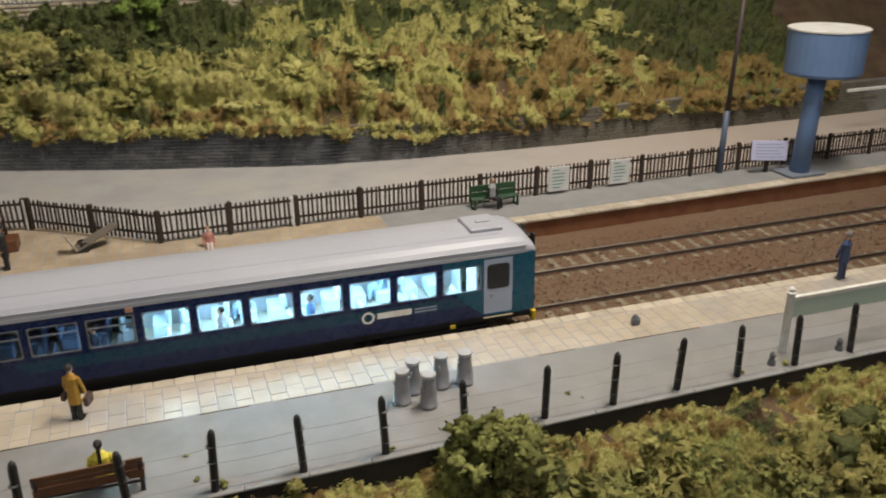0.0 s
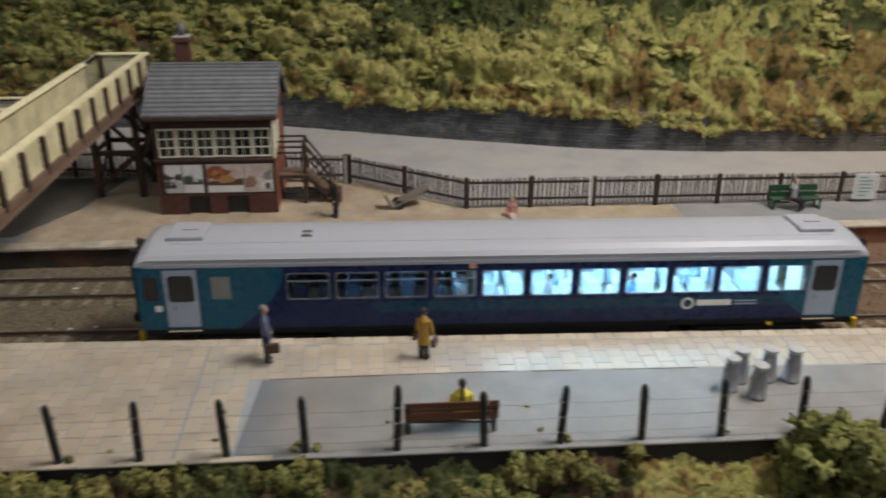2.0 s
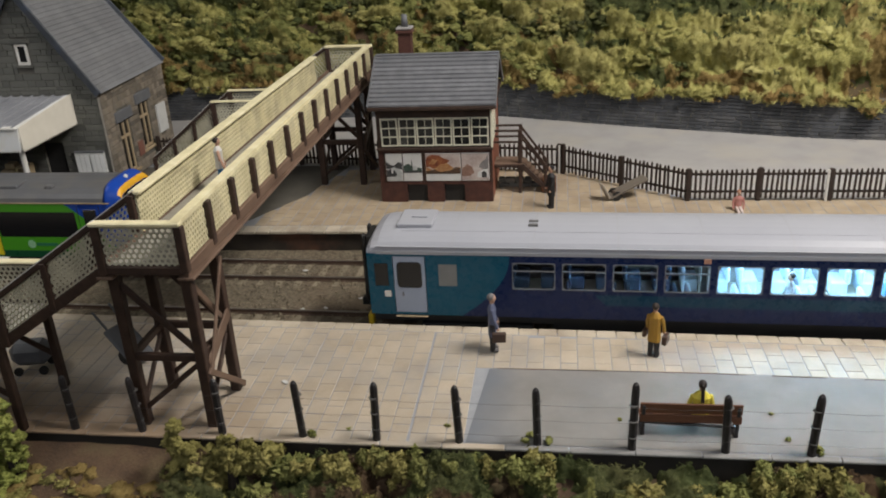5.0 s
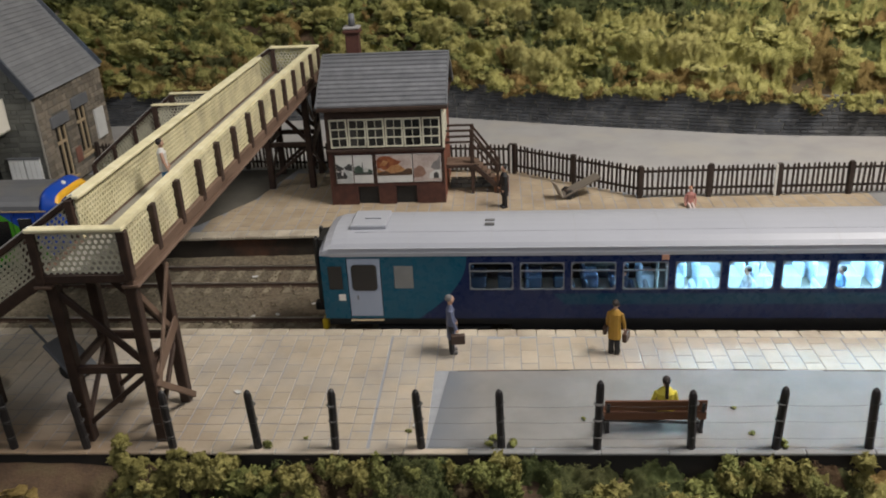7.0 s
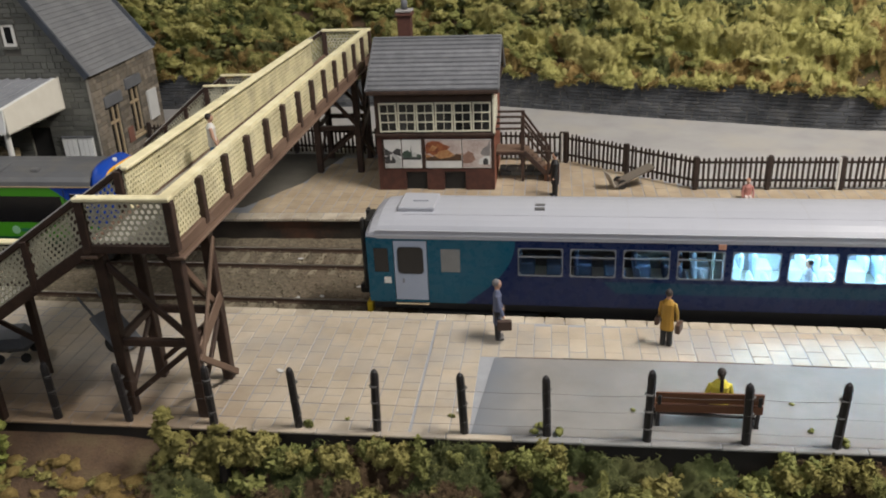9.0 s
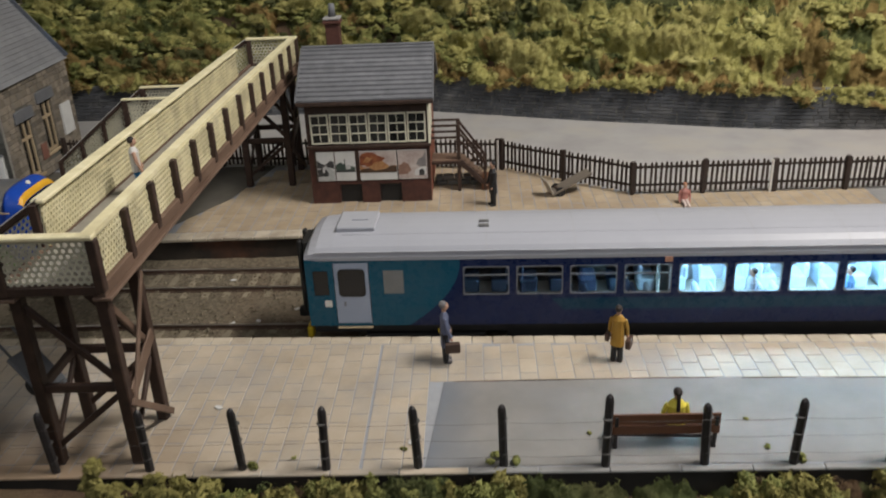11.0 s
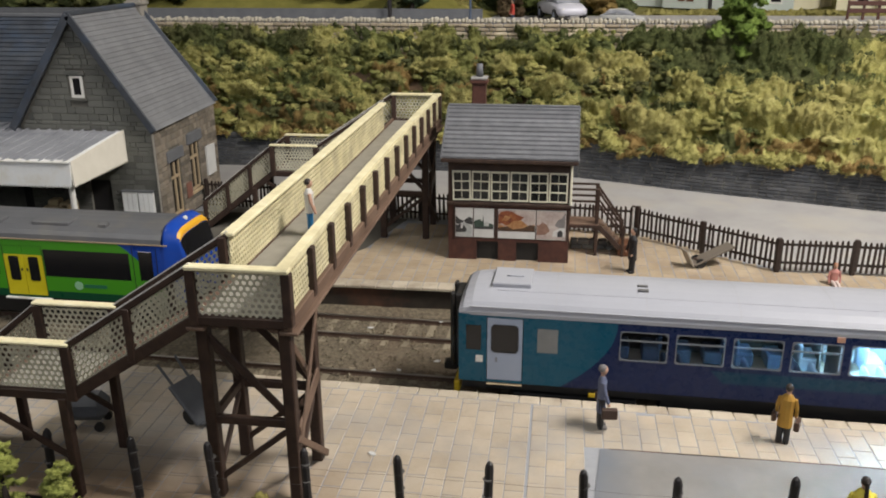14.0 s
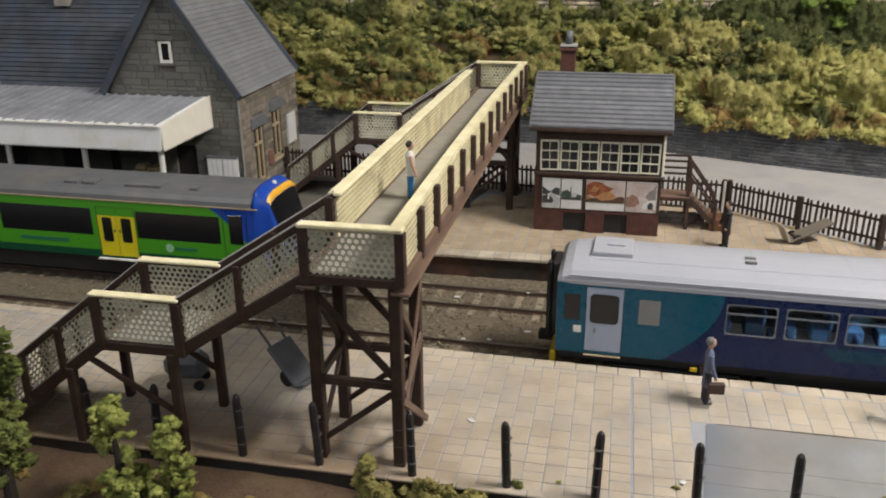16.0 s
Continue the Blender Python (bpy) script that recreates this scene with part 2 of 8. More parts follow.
# darker, bluer slate for the main front slope, verges and bargeboards
dark_slate_m = surf("dark_roof_slate", [(0.028, 0.033, 0.042), (0.05, 0.057, 0.07), (0.08, 0.088, 0.104)], 1.2, 25, 0.5, stain=(0.05, 0.075, 0.12), stain_scale=0.7, bumpy=0.35, depth=0.012, per=0.4)
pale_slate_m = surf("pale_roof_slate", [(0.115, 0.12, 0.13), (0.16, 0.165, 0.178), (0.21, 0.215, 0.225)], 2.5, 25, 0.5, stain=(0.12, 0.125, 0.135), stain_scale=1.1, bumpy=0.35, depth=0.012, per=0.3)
# paler copy of roof_slate: the east slope's light is in its colour
lit_gable_slate_m = surf("lit_gable_slate", [(0.15, 0.155, 0.165), (0.205, 0.21, 0.22), (0.255, 0.26, 0.268)], 1.2, 18, 0.45, stain=(0.17, 0.172, 0.18), stain_scale=0.8, bumpy=0.3, depth=0.01, per=0.15)
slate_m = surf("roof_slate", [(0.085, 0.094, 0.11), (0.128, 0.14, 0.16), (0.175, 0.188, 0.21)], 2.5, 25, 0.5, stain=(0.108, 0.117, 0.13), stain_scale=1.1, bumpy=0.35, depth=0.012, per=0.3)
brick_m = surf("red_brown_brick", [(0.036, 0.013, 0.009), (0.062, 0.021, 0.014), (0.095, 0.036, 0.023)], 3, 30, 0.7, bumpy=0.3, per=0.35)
# end-wall brick: paler and more orange than the front's
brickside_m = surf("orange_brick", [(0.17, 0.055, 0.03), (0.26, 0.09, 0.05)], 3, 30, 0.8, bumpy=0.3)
dark_m = surf("dark_interior", [(0.008, 0.008, 0.009), (0.018, 0.017, 0.017)], 2, 20, 0.6, bumpy=0)
wallmortar_m = surf("grey_wall_mortar", [(0.13, 0.128, 0.118), (0.20, 0.195, 0.175)], 1.2, 20, 0.9, stain=(0.09, 0.085, 0.06), stain_scale=0.5, bumpy=0.4)
stonewall_m = surf("dark_rubble_stone", [(0.042, 0.047, 0.054), (0.08, 0.083, 0.09), (0.15, 0.146, 0.14)], 1.4, 18, 0.85, stain=(0.03, 0.032, 0.036), stain_scale=0.5, bumpy=0.6, depth=0.04, isl=0.55, patch=(0, 9.0, 24.0, (0.15, 0.125, 0.075), 0.6))
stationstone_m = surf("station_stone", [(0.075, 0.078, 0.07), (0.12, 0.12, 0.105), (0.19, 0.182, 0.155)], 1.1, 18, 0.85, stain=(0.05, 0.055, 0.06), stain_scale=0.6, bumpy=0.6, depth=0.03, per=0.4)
# browner side-wall stone, also paled for the light from the right
lit_sidestone_m = surf("lit_brown_station_stone", [(0.11, 0.092, 0.07), (0.19, 0.16, 0.122), (0.28, 0.238, 0.18)], 1.1, 18, 0.85, stain=(0.09, 0.085, 0.08), stain_scale=0.6, bumpy=0.6, depth=0.03, per=0.85)
quoin_m = surf("sandstone_quoin", [(0.30, 0.22, 0.13), (0.43, 0.34, 0.215)], 2, 25, 0.8, bumpy=0.3, per=0.2)
chimney_m = surf("grey_chimney_stone", [(0.20, 0.185, 0.16), (0.30, 0.28, 0.245)], 2, 25, 0.85, bumpy=0.3, per=0.2)
topwall_m = surf("pale_field_stone", [(0.20, 0.16, 0.11), (0.36, 0.30, 0.215), (0.50, 0.44, 0.33)], 1.6, 16, 0.85, bumpy=0.5, depth=0.04, isl=0.7)
earth_m = surf("brown_earth", [(0.045, 0.028, 0.017), (0.10, 0.06, 0.034), (0.16, 0.105, 0.06)], 1.0, 14, 0.95, stain=(0.08, 0.07, 0.03), stain_scale=0.5, bumpy=0.9, depth=0.12)
grass_m = surf("short_grass", [(0.12, 0.115, 0.02), (0.19, 0.175, 0.035), (0.25, 0.23, 0.055)], 0.8, 16, 0.95, bumpy=0.8, depth=0.06)
zinc_m = surf("grey_canopy_sheet", [(0.20, 0.208, 0.225), (0.27, 0.278, 0.30), (0.33, 0.338, 0.36)], 0.8, 20, 0.55, stain=(0.14, 0.145, 0.17), stain_scale=0.6, bumpy=0.15)
valance_m = surf("white_valance", [(0.74, 0.75, 0.74), (0.86, 0.87, 0.86)], 2, 25, 0.6, stain=(0.66, 0.63, 0.55), stain_scale=1.0, bumpy=0.1)
lead_m = surf("lead_grey", [(0.10, 0.105, 0.115), (0.15, 0.155, 0.165)], 2, 25, 0.5, bumpy=0.2)
terracotta_m = surf("terracotta", [(0.30, 0.075, 0.04), (0.42, 0.12, 0.07)], 3, 25, 0.7, bumpy=0.2)
redtile_m = surf("orange_ridge_tile", [(0.50, 0.25, 0.16), (0.64, 0.38, 0.27)], 3, 25, 0.7, bumpy=0.2)
postblue_m = surf("dull_blue_paint", [(0.06, 0.085, 0.135), (0.09, 0.12, 0.18)], 1.5, 25, 0.5, bumpy=0.1)
bluegrey_m = surf("blue_grey_steel", [(0.12, 0.21, 0.39), (0.155, 0.25, 0.44)], 1.5, 25, 0.45, bumpy=0.1)
# dark copy of the cabin lining, with the unlit saloon's shade in it
shaded_lining_m = surf("shaded_cabin_lining", [(0.07, 0.065, 0.06), (0.12, 0.112, 0.10)], 1, 25, 0.7, bumpy=0)
steel_m = surf("galvanised_steel", [(0.20, 0.20, 0.215), (0.30, 0.30, 0.31)], 3, 25, 0.45, metal=0.35, bumpy=0.15)
trainroof_m = surf("silver_grey_roof", [(0.335, 0.345, 0.385), (0.385, 0.395, 0.435)], 0.6, 20, 0.36, stain=(0.31, 0.32, 0.36), stain_scale=0.3, bumpy=0.05)
seam_m = surf("roof_seam_grey", [(0.33, 0.335, 0.36), (0.38, 0.385, 0.41)], 2, 20, 0.5, bumpy=0)
greyroof_m = surf("dark_grey_roof", [(0.095, 0.098, 0.105), (0.13, 0.133, 0.14)], 0.8, 20, 0.5, stain=(0.16, 0.15, 0.13), stain_scale=0.6, bumpy=0.08)
palegrey_m = surf("pale_blue_grey_door", [(0.27, 0.32, 0.42), (0.32, 0.37, 0.47)], 0.8, 25, 0.38, bumpy=0)
black_m = surf("black_underframe", [(0.006, 0.006, 0.006), (0.016, 0.015, 0.014)], 3, 25, 0.6, bumpy=0.2)
yellow_m = surf("warning_yellow", [(0.62, 0.42, 0.02), (0.72, 0.5, 0.03)], 2, 25, 0.4, bumpy=0)
chrome_m = surf("bright_frame", [(0.17, 0.185, 0.21), (0.24, 0.255, 0.28)], 3, 25, 0.35, metal=0.6, bumpy=0)
cabin_m = surf("white_cabin_lining", [(0.60, 0.62, 0.65), (0.72, 0.74, 0.77)], 1, 25, 0.6, bumpy=0)
seat_m = surf("pale_blue_seat", [(0.42, 0.52, 0.62), (0.52, 0.62, 0.72)], 4, 30, 0.8, bumpy=0)
darkglass_m = surf("dark_tinted_glass", [(0.006, 0.007, 0.008), (0.012, 0.012, 0.014)], 2, 20, 0.2, bumpy=0)
frosted_m = surf("frosted_pane", [(0.15, 0.155, 0.16), (0.21, 0.215, 0.21)], 2, 20, 0.4, bumpy=0)
pane_m = glass_mat("window_glass")
benchwood_m = surf("brown_bench_wood", [(0.085, 0.032, 0.014), (0.14, 0.055, 0.024)], 2, 30, 0.5, bumpy=0.2, stretch=(0.3, 1, 1))
benchgreen_m = surf("green_bench_paint", [(0.014, 0.046, 0.02), (0.024, 0.075, 0.032)], 2, 30, 0.5, bumpy=0.2)
paper_m = surf("poster_paper", [(0.50, 0.50, 0.49), (0.62, 0.62, 0.60)], 2, 25, 0.6, bumpy=0)
tealink_m = surf("green_ink", [(0.10, 0.22, 0.20), (0.14, 0.28, 0.25)], 3, 25, 0.6, bumpy=0)
orangeink_m = surf("orange_print", [(0.24, 0.09, 0.03), (0.36, 0.19, 0.08), (0.46, 0.33, 0.18)], 4.5, 12, 0.6, bumpy=0)
pinkink_m = surf("faded_pink_print", [(0.28, 0.22, 0.20), (0.42, 0.35, 0.32), (0.50, 0.45, 0.42)], 2.5, 9, 0.6, bumpy=0)
blackink_m = surf("black_print", [(0.02, 0.02, 0.022), (0.06, 0.06, 0.06)], 4, 12, 0.6, bumpy=0)
mint_m = surf("pale_mint_board", [(0.46, 0.56, 0.48), (0.53, 0.62, 0.54)], 1, 25, 0.5, bumpy=0.05)
lavender_m = surf("pale_notice", [(0.46, 0.46, 0.64), (0.54, 0.54, 0.72)], 1, 25, 0.5, bumpy=0.05)
render_cream_m = surf("cream_render", [(0.60, 0.56, 0.40), (0.70, 0.66, 0.50)], 0.6, 20, 0.85, bumpy=0.2)
brownfence_m = surf("brown_fence_paint", [(0.06, 0.025, 0.019), (0.09, 0.036, 0.027)], 2, 25, 0.8, bumpy=0.2)
render_mint_m = surf("pale_green_render", [(0.46, 0.51, 0.475), (0.54, 0.59, 0.55)], 0.6, 20, 0.85, bumpy=0.2)
houseroof_m = surf("grey_house_slate", [(0.25, 0.255, 0.27), (0.37, 0.37, 0.385)], 1.0, 14, 0.7, bumpy=0.3)
bark_m = surf("dark_bark", [(0.014, 0.010, 0.008), (0.035, 0.026, 0.02)], 2, 18, 0.95, bumpy=0.8, depth=0.05)
field_m = surf("printed_field", [(0.62, 0.575, 0.40), (0.73, 0.69, 0.50), (0.79, 0.76, 0.61)], 0.06, 0.6, 0.9, bumpy=0)
haze_m = surf("printed_hills", [(0.42, 0.43, 0.40), (0.52, 0.52, 0.47)], 0.15, 1.5, 0.9, bumpy=0)
hallwall_m = surf("hall_plaster", [(0.42, 0.40, 0.37), (0.5, 0.48, 0.44)], 0.05, 1, 0.9, bumpy=0.05)
hallfloor_m = surf("hall_floor", [(0.16, 0.13, 0.10), (0.22, 0.18, 0.14)], 0.05, 1, 0.7, bumpy=0.05)
board_m = surf("baseboard_ply", [(0.06, 0.045, 0.03), (0.10, 0.075, 0.05)], 0.3, 4, 0.8, bumpy=0.1)
bank_leaf = leaf_mat("bank_foliage", (0.115, 0.112, 0.035), (0.34, 0.318, 0.10), (0.58, 0.545, 0.23), (0.42, 0.365, 0.15))
olive_leaf = leaf_mat("olive_foliage", (0.06, 0.066, 0.022), (0.185, 0.195, 0.06), (0.36, 0.365, 0.13), (0.24, 0.215, 0.08))
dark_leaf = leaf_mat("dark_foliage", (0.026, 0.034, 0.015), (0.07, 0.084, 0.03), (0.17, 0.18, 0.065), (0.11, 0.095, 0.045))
rust_leaf = leaf_mat("rusty_foliage", (0.09, 0.06, 0.022), (0.22, 0.155, 0.055), (0.36, 0.27, 0.10), (0.30, 0.185, 0.07))
earth_leaf = leaf_mat("earthy_scrub", (0.03, 0.022, 0.013), (0.075, 0.053, 0.03), (0.15, 0.11, 0.06), (0.11, 0.06, 0.032))
front_leaf = leaf_mat("front_foliage", (0.09, 0.082, 0.027), (0.24, 0.215, 0.068), (0.415, 0.375, 0.14), (0.285, 0.245, 0.092))
green_leaf = leaf_mat("green_foliage", (0.035, 0.046, 0.014), (0.12, 0.145, 0.04), (0.28, 0.31, 0.09), (0.19, 0.19, 0.06))
bright_leaf = leaf_mat("bright_foliage", (0.03, 0.05, 0.012), (0.105, 0.16, 0.032), (0.25, 0.34, 0.08), (0.15, 0.18, 0.045))
sapling_leaf = leaf_mat("sapling_foliage", (0.09, 0.11, 0.028), (0.27, 0.30, 0.075), (0.47, 0.49, 0.15), (0.34, 0.33, 0.10))
yellow_leaf = leaf_mat("yellow_foliage", (0.05, 0.043, 0.008), (0.185, 0.155, 0.02), (0.36, 0.305, 0.045), (0.20, 0.17, 0.034))
wood_leaf = leaf_mat("deep_wood_foliage", (0.03, 0.03, 0.025), (0.055, 0.052, 0.042), (0.09, 0.084, 0.066), (0.08, 0.07, 0.055))
blue_leaf = leaf_mat("blue_green_foliage", (0.023, 0.046, 0.022), (0.093, 0.147, 0.078), (0.232, 0.310, 0.186), (0.155, 0.186, 0.109))
pink_leaf = leaf_mat("pink_blossom", (0.07, 0.056, 0.036), (0.28, 0.21, 0.14), (0.6, 0.46, 0.33), (0.36, 0.27, 0.18))

# ---- building tools ----


class G:
    """A mesh in the making, in prototype metres."""

    def __init__(self):
        self.v, self.f, self.mi = [], [], []

    def face(self, pts, mi=0):
        n = len(self.v)
        self.v.extend(tuple(p) for p in pts)
        self.f.append(tuple(range(n, n + len(pts))))
        self.mi.append(mi)

    def box(self, x0, x1, y0, y1, z0, z1, b=0.0, mi=0, m=None):
        lo, hi = (x0, y0, z0), (x1, y1, z1)
        b = min(b, (x1 - x0) * 0.4, (y1 - y0) * 0.4, (z1 - z0) * 0.4)
        n = len(self.v)
        if b <= 0:
            pts = [(x, y, z) for x in (x0, x1) for y in (y0, y1) for z in (z0, z1)]
            faces = [(0, 1, 3, 2), (4, 6, 7, 5), (0, 4, 5, 1), (2, 3, 7, 6), (0, 2, 6, 4), (1, 5, 7, 3)]
        else:
            pts, faces = [], []
            for c in range(8):
                s = (c >> 2 & 1, c >> 1 & 1, c & 1)
                for ax in range(3):
                    pts.append([(hi[k] if s[k] else lo[k]) + (0 if k == ax else (-b if s[k] else b)) for k in range(3)])
            for ax in range(3):
                p, q = [k for k in range(3) if k != ax]
                for side in (0, 1):
                    ring = []
                    for sp, sq in ((0, 0), (1, 0), (1, 1), (0, 1)):
                        s = [0, 0, 0]
                        s[ax], s[p], s[q] = side, sp, sq
                        ring.append((s[0] * 4 + s[1] * 2 + s[2]) * 3 + ax)
                    faces.append(tuple(ring))
                for sp in (0, 1):
                    for sq in (0, 1):
                        e = []
                        for sa in (0, 1):
                            s = [0, 0, 0]
                            s[ax], s[p], s[q] = sa, sp, sq
                            e.append((s[0] * 4 + s[1] * 2 + s[2]) * 3)
                        faces.append((e[0] + p, e[0] + q, e[1] + q, e[1] + p))
            for c in range(8):
                faces.append((c * 3, c * 3 + 1, c * 3 + 2))
        if m is not None:
            pts = [tuple(m @ Vector(p)) for p in pts]
        self.v.extend(tuple(p) for p in pts)
        self.f.extend(tuple(i + n for i in f) for f in faces)
        self.mi.extend([mi] * len(faces))
        return self

    def beam(self, p0, p1, w, h, b=0.0, mi=0):
        """A bar of width w and height h from p0 to p1."""
        p0, p1 = Vector(p0), Vector(p1)
        d = p1 - p0
        m = Matrix.Translation(p0) @ d.to_track_quat("X", "Z").to_matrix().to_4x4()
        return self.box(0, d.length, -w / 2, w / 2, -h / 2, h / 2, b, mi, m)

    def cyl(self, p0, p1, r0, r1=None, n=10, mi=0, caps=True):
        p0, p1 = Vector(p0), Vector(p1)
        r1 = r0 if r1 is None else r1
        q = (p1 - p0).to_track_quat("Z", "Y").to_matrix()
        k = len(self.v)
        for p, r in ((p0, r0), (p1, r1)):
            for i in range(n):
                a = 2 * math.pi * i / n
                self.v.append(tuple(p + q @ Vector((r * math.cos(a), r * math.sin(a), 0))))
        for i in range(n):
            j = (i + 1) % n
            self.f.append((k + i, k + j, k + n + j, k + n + i))
            self.mi.append(mi)
        if caps:
            self.f.append(tuple(k + i for i in reversed(range(n))))
            self.f.append(tuple(k + n + i for i in range(n)))
            self.mi.extend([mi, mi])
        return self

    def lathe(self, c, prof, n=12, mi=0):
        k = len(self.v)
        for r, z in prof:
            for i in range(n):
                a = 2 * math.pi * i / n
                self.v.append((c[0] + r * math.cos(a), c[1] + r * math.sin(a), c[2] + z))
        for j in range(len(prof) - 1):
            for i in range(n):
                i2 = (i + 1) % n
                self.f.append((k + j * n + i, k + j * n + i2, k + (j + 1) * n + i2, k + (j + 1) * n + i))
                self.mi.append(mi)
        self.f.append(tuple(k + i for i in reversed(range(n))))
        self.f.append(tuple(k + (len(prof) - 1) * n + i for i in range(n)))
        self.mi.extend([mi, mi])
        return self

    def ball(self, c, r, n=10, rows=6, mi=0):
        rx, ry, rz = r if isinstance(r, tuple) else (r, r, r)
        k = len(self.v)
        for j in range(rows + 1):
            t = math.pi * (0.04 + 0.92 * j / rows)
            for i in range(n):
                a = 2 * math.pi * i / n
                self.v.append((c[0] + rx * math.sin(t) * math.cos(a), c[1] + ry * math.sin(t) * math.sin(a), c[2] + rz * math.cos(t)))
        for j in range(rows):
            for i in range(n):
                i2 = (i + 1) % n
                self.f.append((k + j * n + i, k + (j + 1) * n + i, k + (j + 1) * n + i2, k + j * n + i2))
                self.mi.append(mi)
        self.f.append(tuple(k + i for i in range(n)))
        self.f.append(tuple(k + rows * n + i for i in reversed(range(n))))
        self.mi.extend([mi, mi])
        return self

    def prism(self, poly, at, a, b, mi=0):
        """Extrudes a 2D outline; at(u, v, w) places it, w running from a to b."""
        k, n = len(self.v), len(poly)
        for w in (a, b):
            self.v.extend(tuple(at(u, v, w)) for u, v in poly)
        self.f.append(tuple(k + i for i in range(n)))
        self.f.append(tuple(k + n + i for i in reversed(range(n))))
        for i in range(n):
            j = (i + 1) % n
            self.f.append((k + i, k + n + i, k + n + j, k + j))
        self.mi.extend([mi] * (n + 2))
        return self

    def wall(self, at, u0, u1, v0, v1, holes, w0, w1, mi=0):
        """A flat wall with openings through it; holes are (u0, u1, v0, v1)."""
        us = sorted({u0, u1, *[c for h in holes for c in h[:2] if u0 < c < u1]})
        vs = sorted({v0, v1, *[c for h in holes for c in h[2:4] if v0 < c < v1]})
        solid = {}
        for i in range(len(us) - 1):
            for j in range(len(vs) - 1):
                cu, cv = (us[i] + us[i + 1]) / 2, (vs[j] + vs[j + 1]) / 2
                solid[i, j] = not any(h[0] < cu < h[1] and h[2] < cv < h[3] for h in holes)
        for (i, j), s in solid.items():
            if not s:
                continue
            a, b, c, d = us[i], us[i + 1], vs[j], vs[j + 1]
            for w in (w0, w1):
                self.face([at(a, c, w), at(b, c, w), at(b, d, w), at(a, d, w)], mi)
            for di, dj, e in ((-1, 0, ((a, c), (a, d))), (1, 0, ((b, c), (b, d))), (0, -1, ((a, c), (b, c))), (0, 1, ((a, d), (b, d)))):
                if not solid.get((i + di, j + dj), False):
                    (p, q), (r, t) = e
                    self.face([at(p, q, w0), at(r, t, w0), at(r, t, w1), at(p, q, w1)], mi)
        return self


def made(name, g, mats, parent=None, loc=(0, 0, 0), rot=(0, 0, 0), smooth=False, label="", category="", group="", kind=""):
    """Links a G (or a ready mesh) as one object."""
    if isinstance(g, G):
        me = bpy.data.meshes.new(name)
        me.from_pydata([(x * K, y * K, z * K) for x, y, z in g.v], [], g.f)
        mats = mats if isinstance(mats, (list, tuple)) else [mats]
        for m in mats:
            me.materials.append(m)
        if len(mats) > 1:
            me.polygons.foreach_set("material_index", g.mi)
        if smooth:
            me.polygons.foreach_set("use_smooth", [True] * len(g.f))
            me.update()
    else:
        me = g
    ob = new(name, me)
    ob.matrix_basis = pose(loc[0] * K, loc[1] * K, loc[2] * K, *rot)
    if parent is not None:
        ob.parent = parent
    return tagged(ob, label, category, group, kind)


def thing(name, label, category, loc=(0, 0, 0), rz=0.0, group="", kind=""):
    ob = new(name)
    ob.empty_display_size = 0.1 * K
    ob.matrix_basis = pose(loc[0] * K, loc[1] * K, loc[2] * K, 0, 0, rz)
    return tagged(ob, label, category, group, kind)


def xz(y):
    return lambda u, v, w: (u, y + w, v)


def yz(x):
    return lambda u, v, w: (x + w, u, v)

# ---- foliage tools ----


def ico(sub):
    bm = bmesh.new()
    bmesh.ops.create_icosphere(bm, subdivisions=sub, radius=1.0)
    v = np.array([tuple(p.co) for p in bm.verts])
    f = np.array([[p.index for p in q.verts] for q in bm.faces])
    bm.free()
    return v, f


ICO_V, ICO_F = ico(2)
ICO_FV, ICO_FF = ico(3)


def scraps_at(rng, pos, out, size, slim=1.0, tilt=0.8):
    """Loose leafy scraps and strands, one triangle at each place."""
    n = len(pos)
    lean = out + rng.normal(size=(n, 3)) * tilt
    lean /= np.linalg.norm(lean, axis=1)[:, None]
    a = np.cross(lean, rng.normal(size=(n, 3)))
    a /= np.linalg.norm(a, axis=1)[:, None]
    b = np.cross(lean, a)
    s = size[:, None]
    t = s * rng.uniform(0.5, 1.0, (n, 1)) * slim
    v = np.stack([pos + a * s, pos - a * s * 0.6 + b * t, pos - a * s * 0.6 - b * t], axis=1).reshape(-1, 3)
    return v, np.arange(n * 3).reshape(-1, 3)


def puff(seed, lobes, low, high, strands, length, ball=(ICO_V, ICO_F), torn=0.0, slim=(0.12, 0.42)):
    """One tuft of foam matting of radius 1: torn lobes run into each other, with short stray fibres over them."""
    rng = np.random.default_rng(seed)
    bv, bf = ball
    vs, fs, out, n = [], [], [], 0
    for i in range(lobes):
        d = rng.normal(size=3)
        d[2] = abs(d[2]) * 0.9 - 0.25
        d /= np.linalg.norm(d)
        mid = d * rng.uniform(0.25, 0.8)
        size = rng.uniform(low, high)
        off = Vector(rng.uniform(-50, 50, 3))
        rad = np.array([0.8 + 0.6 * noise.noise(Vector(p) * 1.4 + off) + 0.55 * noise.noise(Vector(p) * 3.3 + off) + torn * noise.noise(Vector(p) * 6.5 + off) for p in bv])
        w = bv * rad[:, None] * size
        w[:, 2] *= 0.8
        vs.append(w + mid)
        out.append(bv)
        fs.append(bf + n)
        n += len(w)
    v, o = np.concatenate(vs), np.concatenate(out)
    k = rng.choice(len(v), strands)
    w, h = scraps_at(rng, v[k] + rng.normal(size=(strands, 3)) * 0.05 + o[k] * 0.03, o[k], rng.uniform(0.4, 1.2, strands) * length, rng.uniform(*slim, (strands, 1)), 0.7)
    return np.concatenate([v, w]), np.concatenate(fs + [h + n])


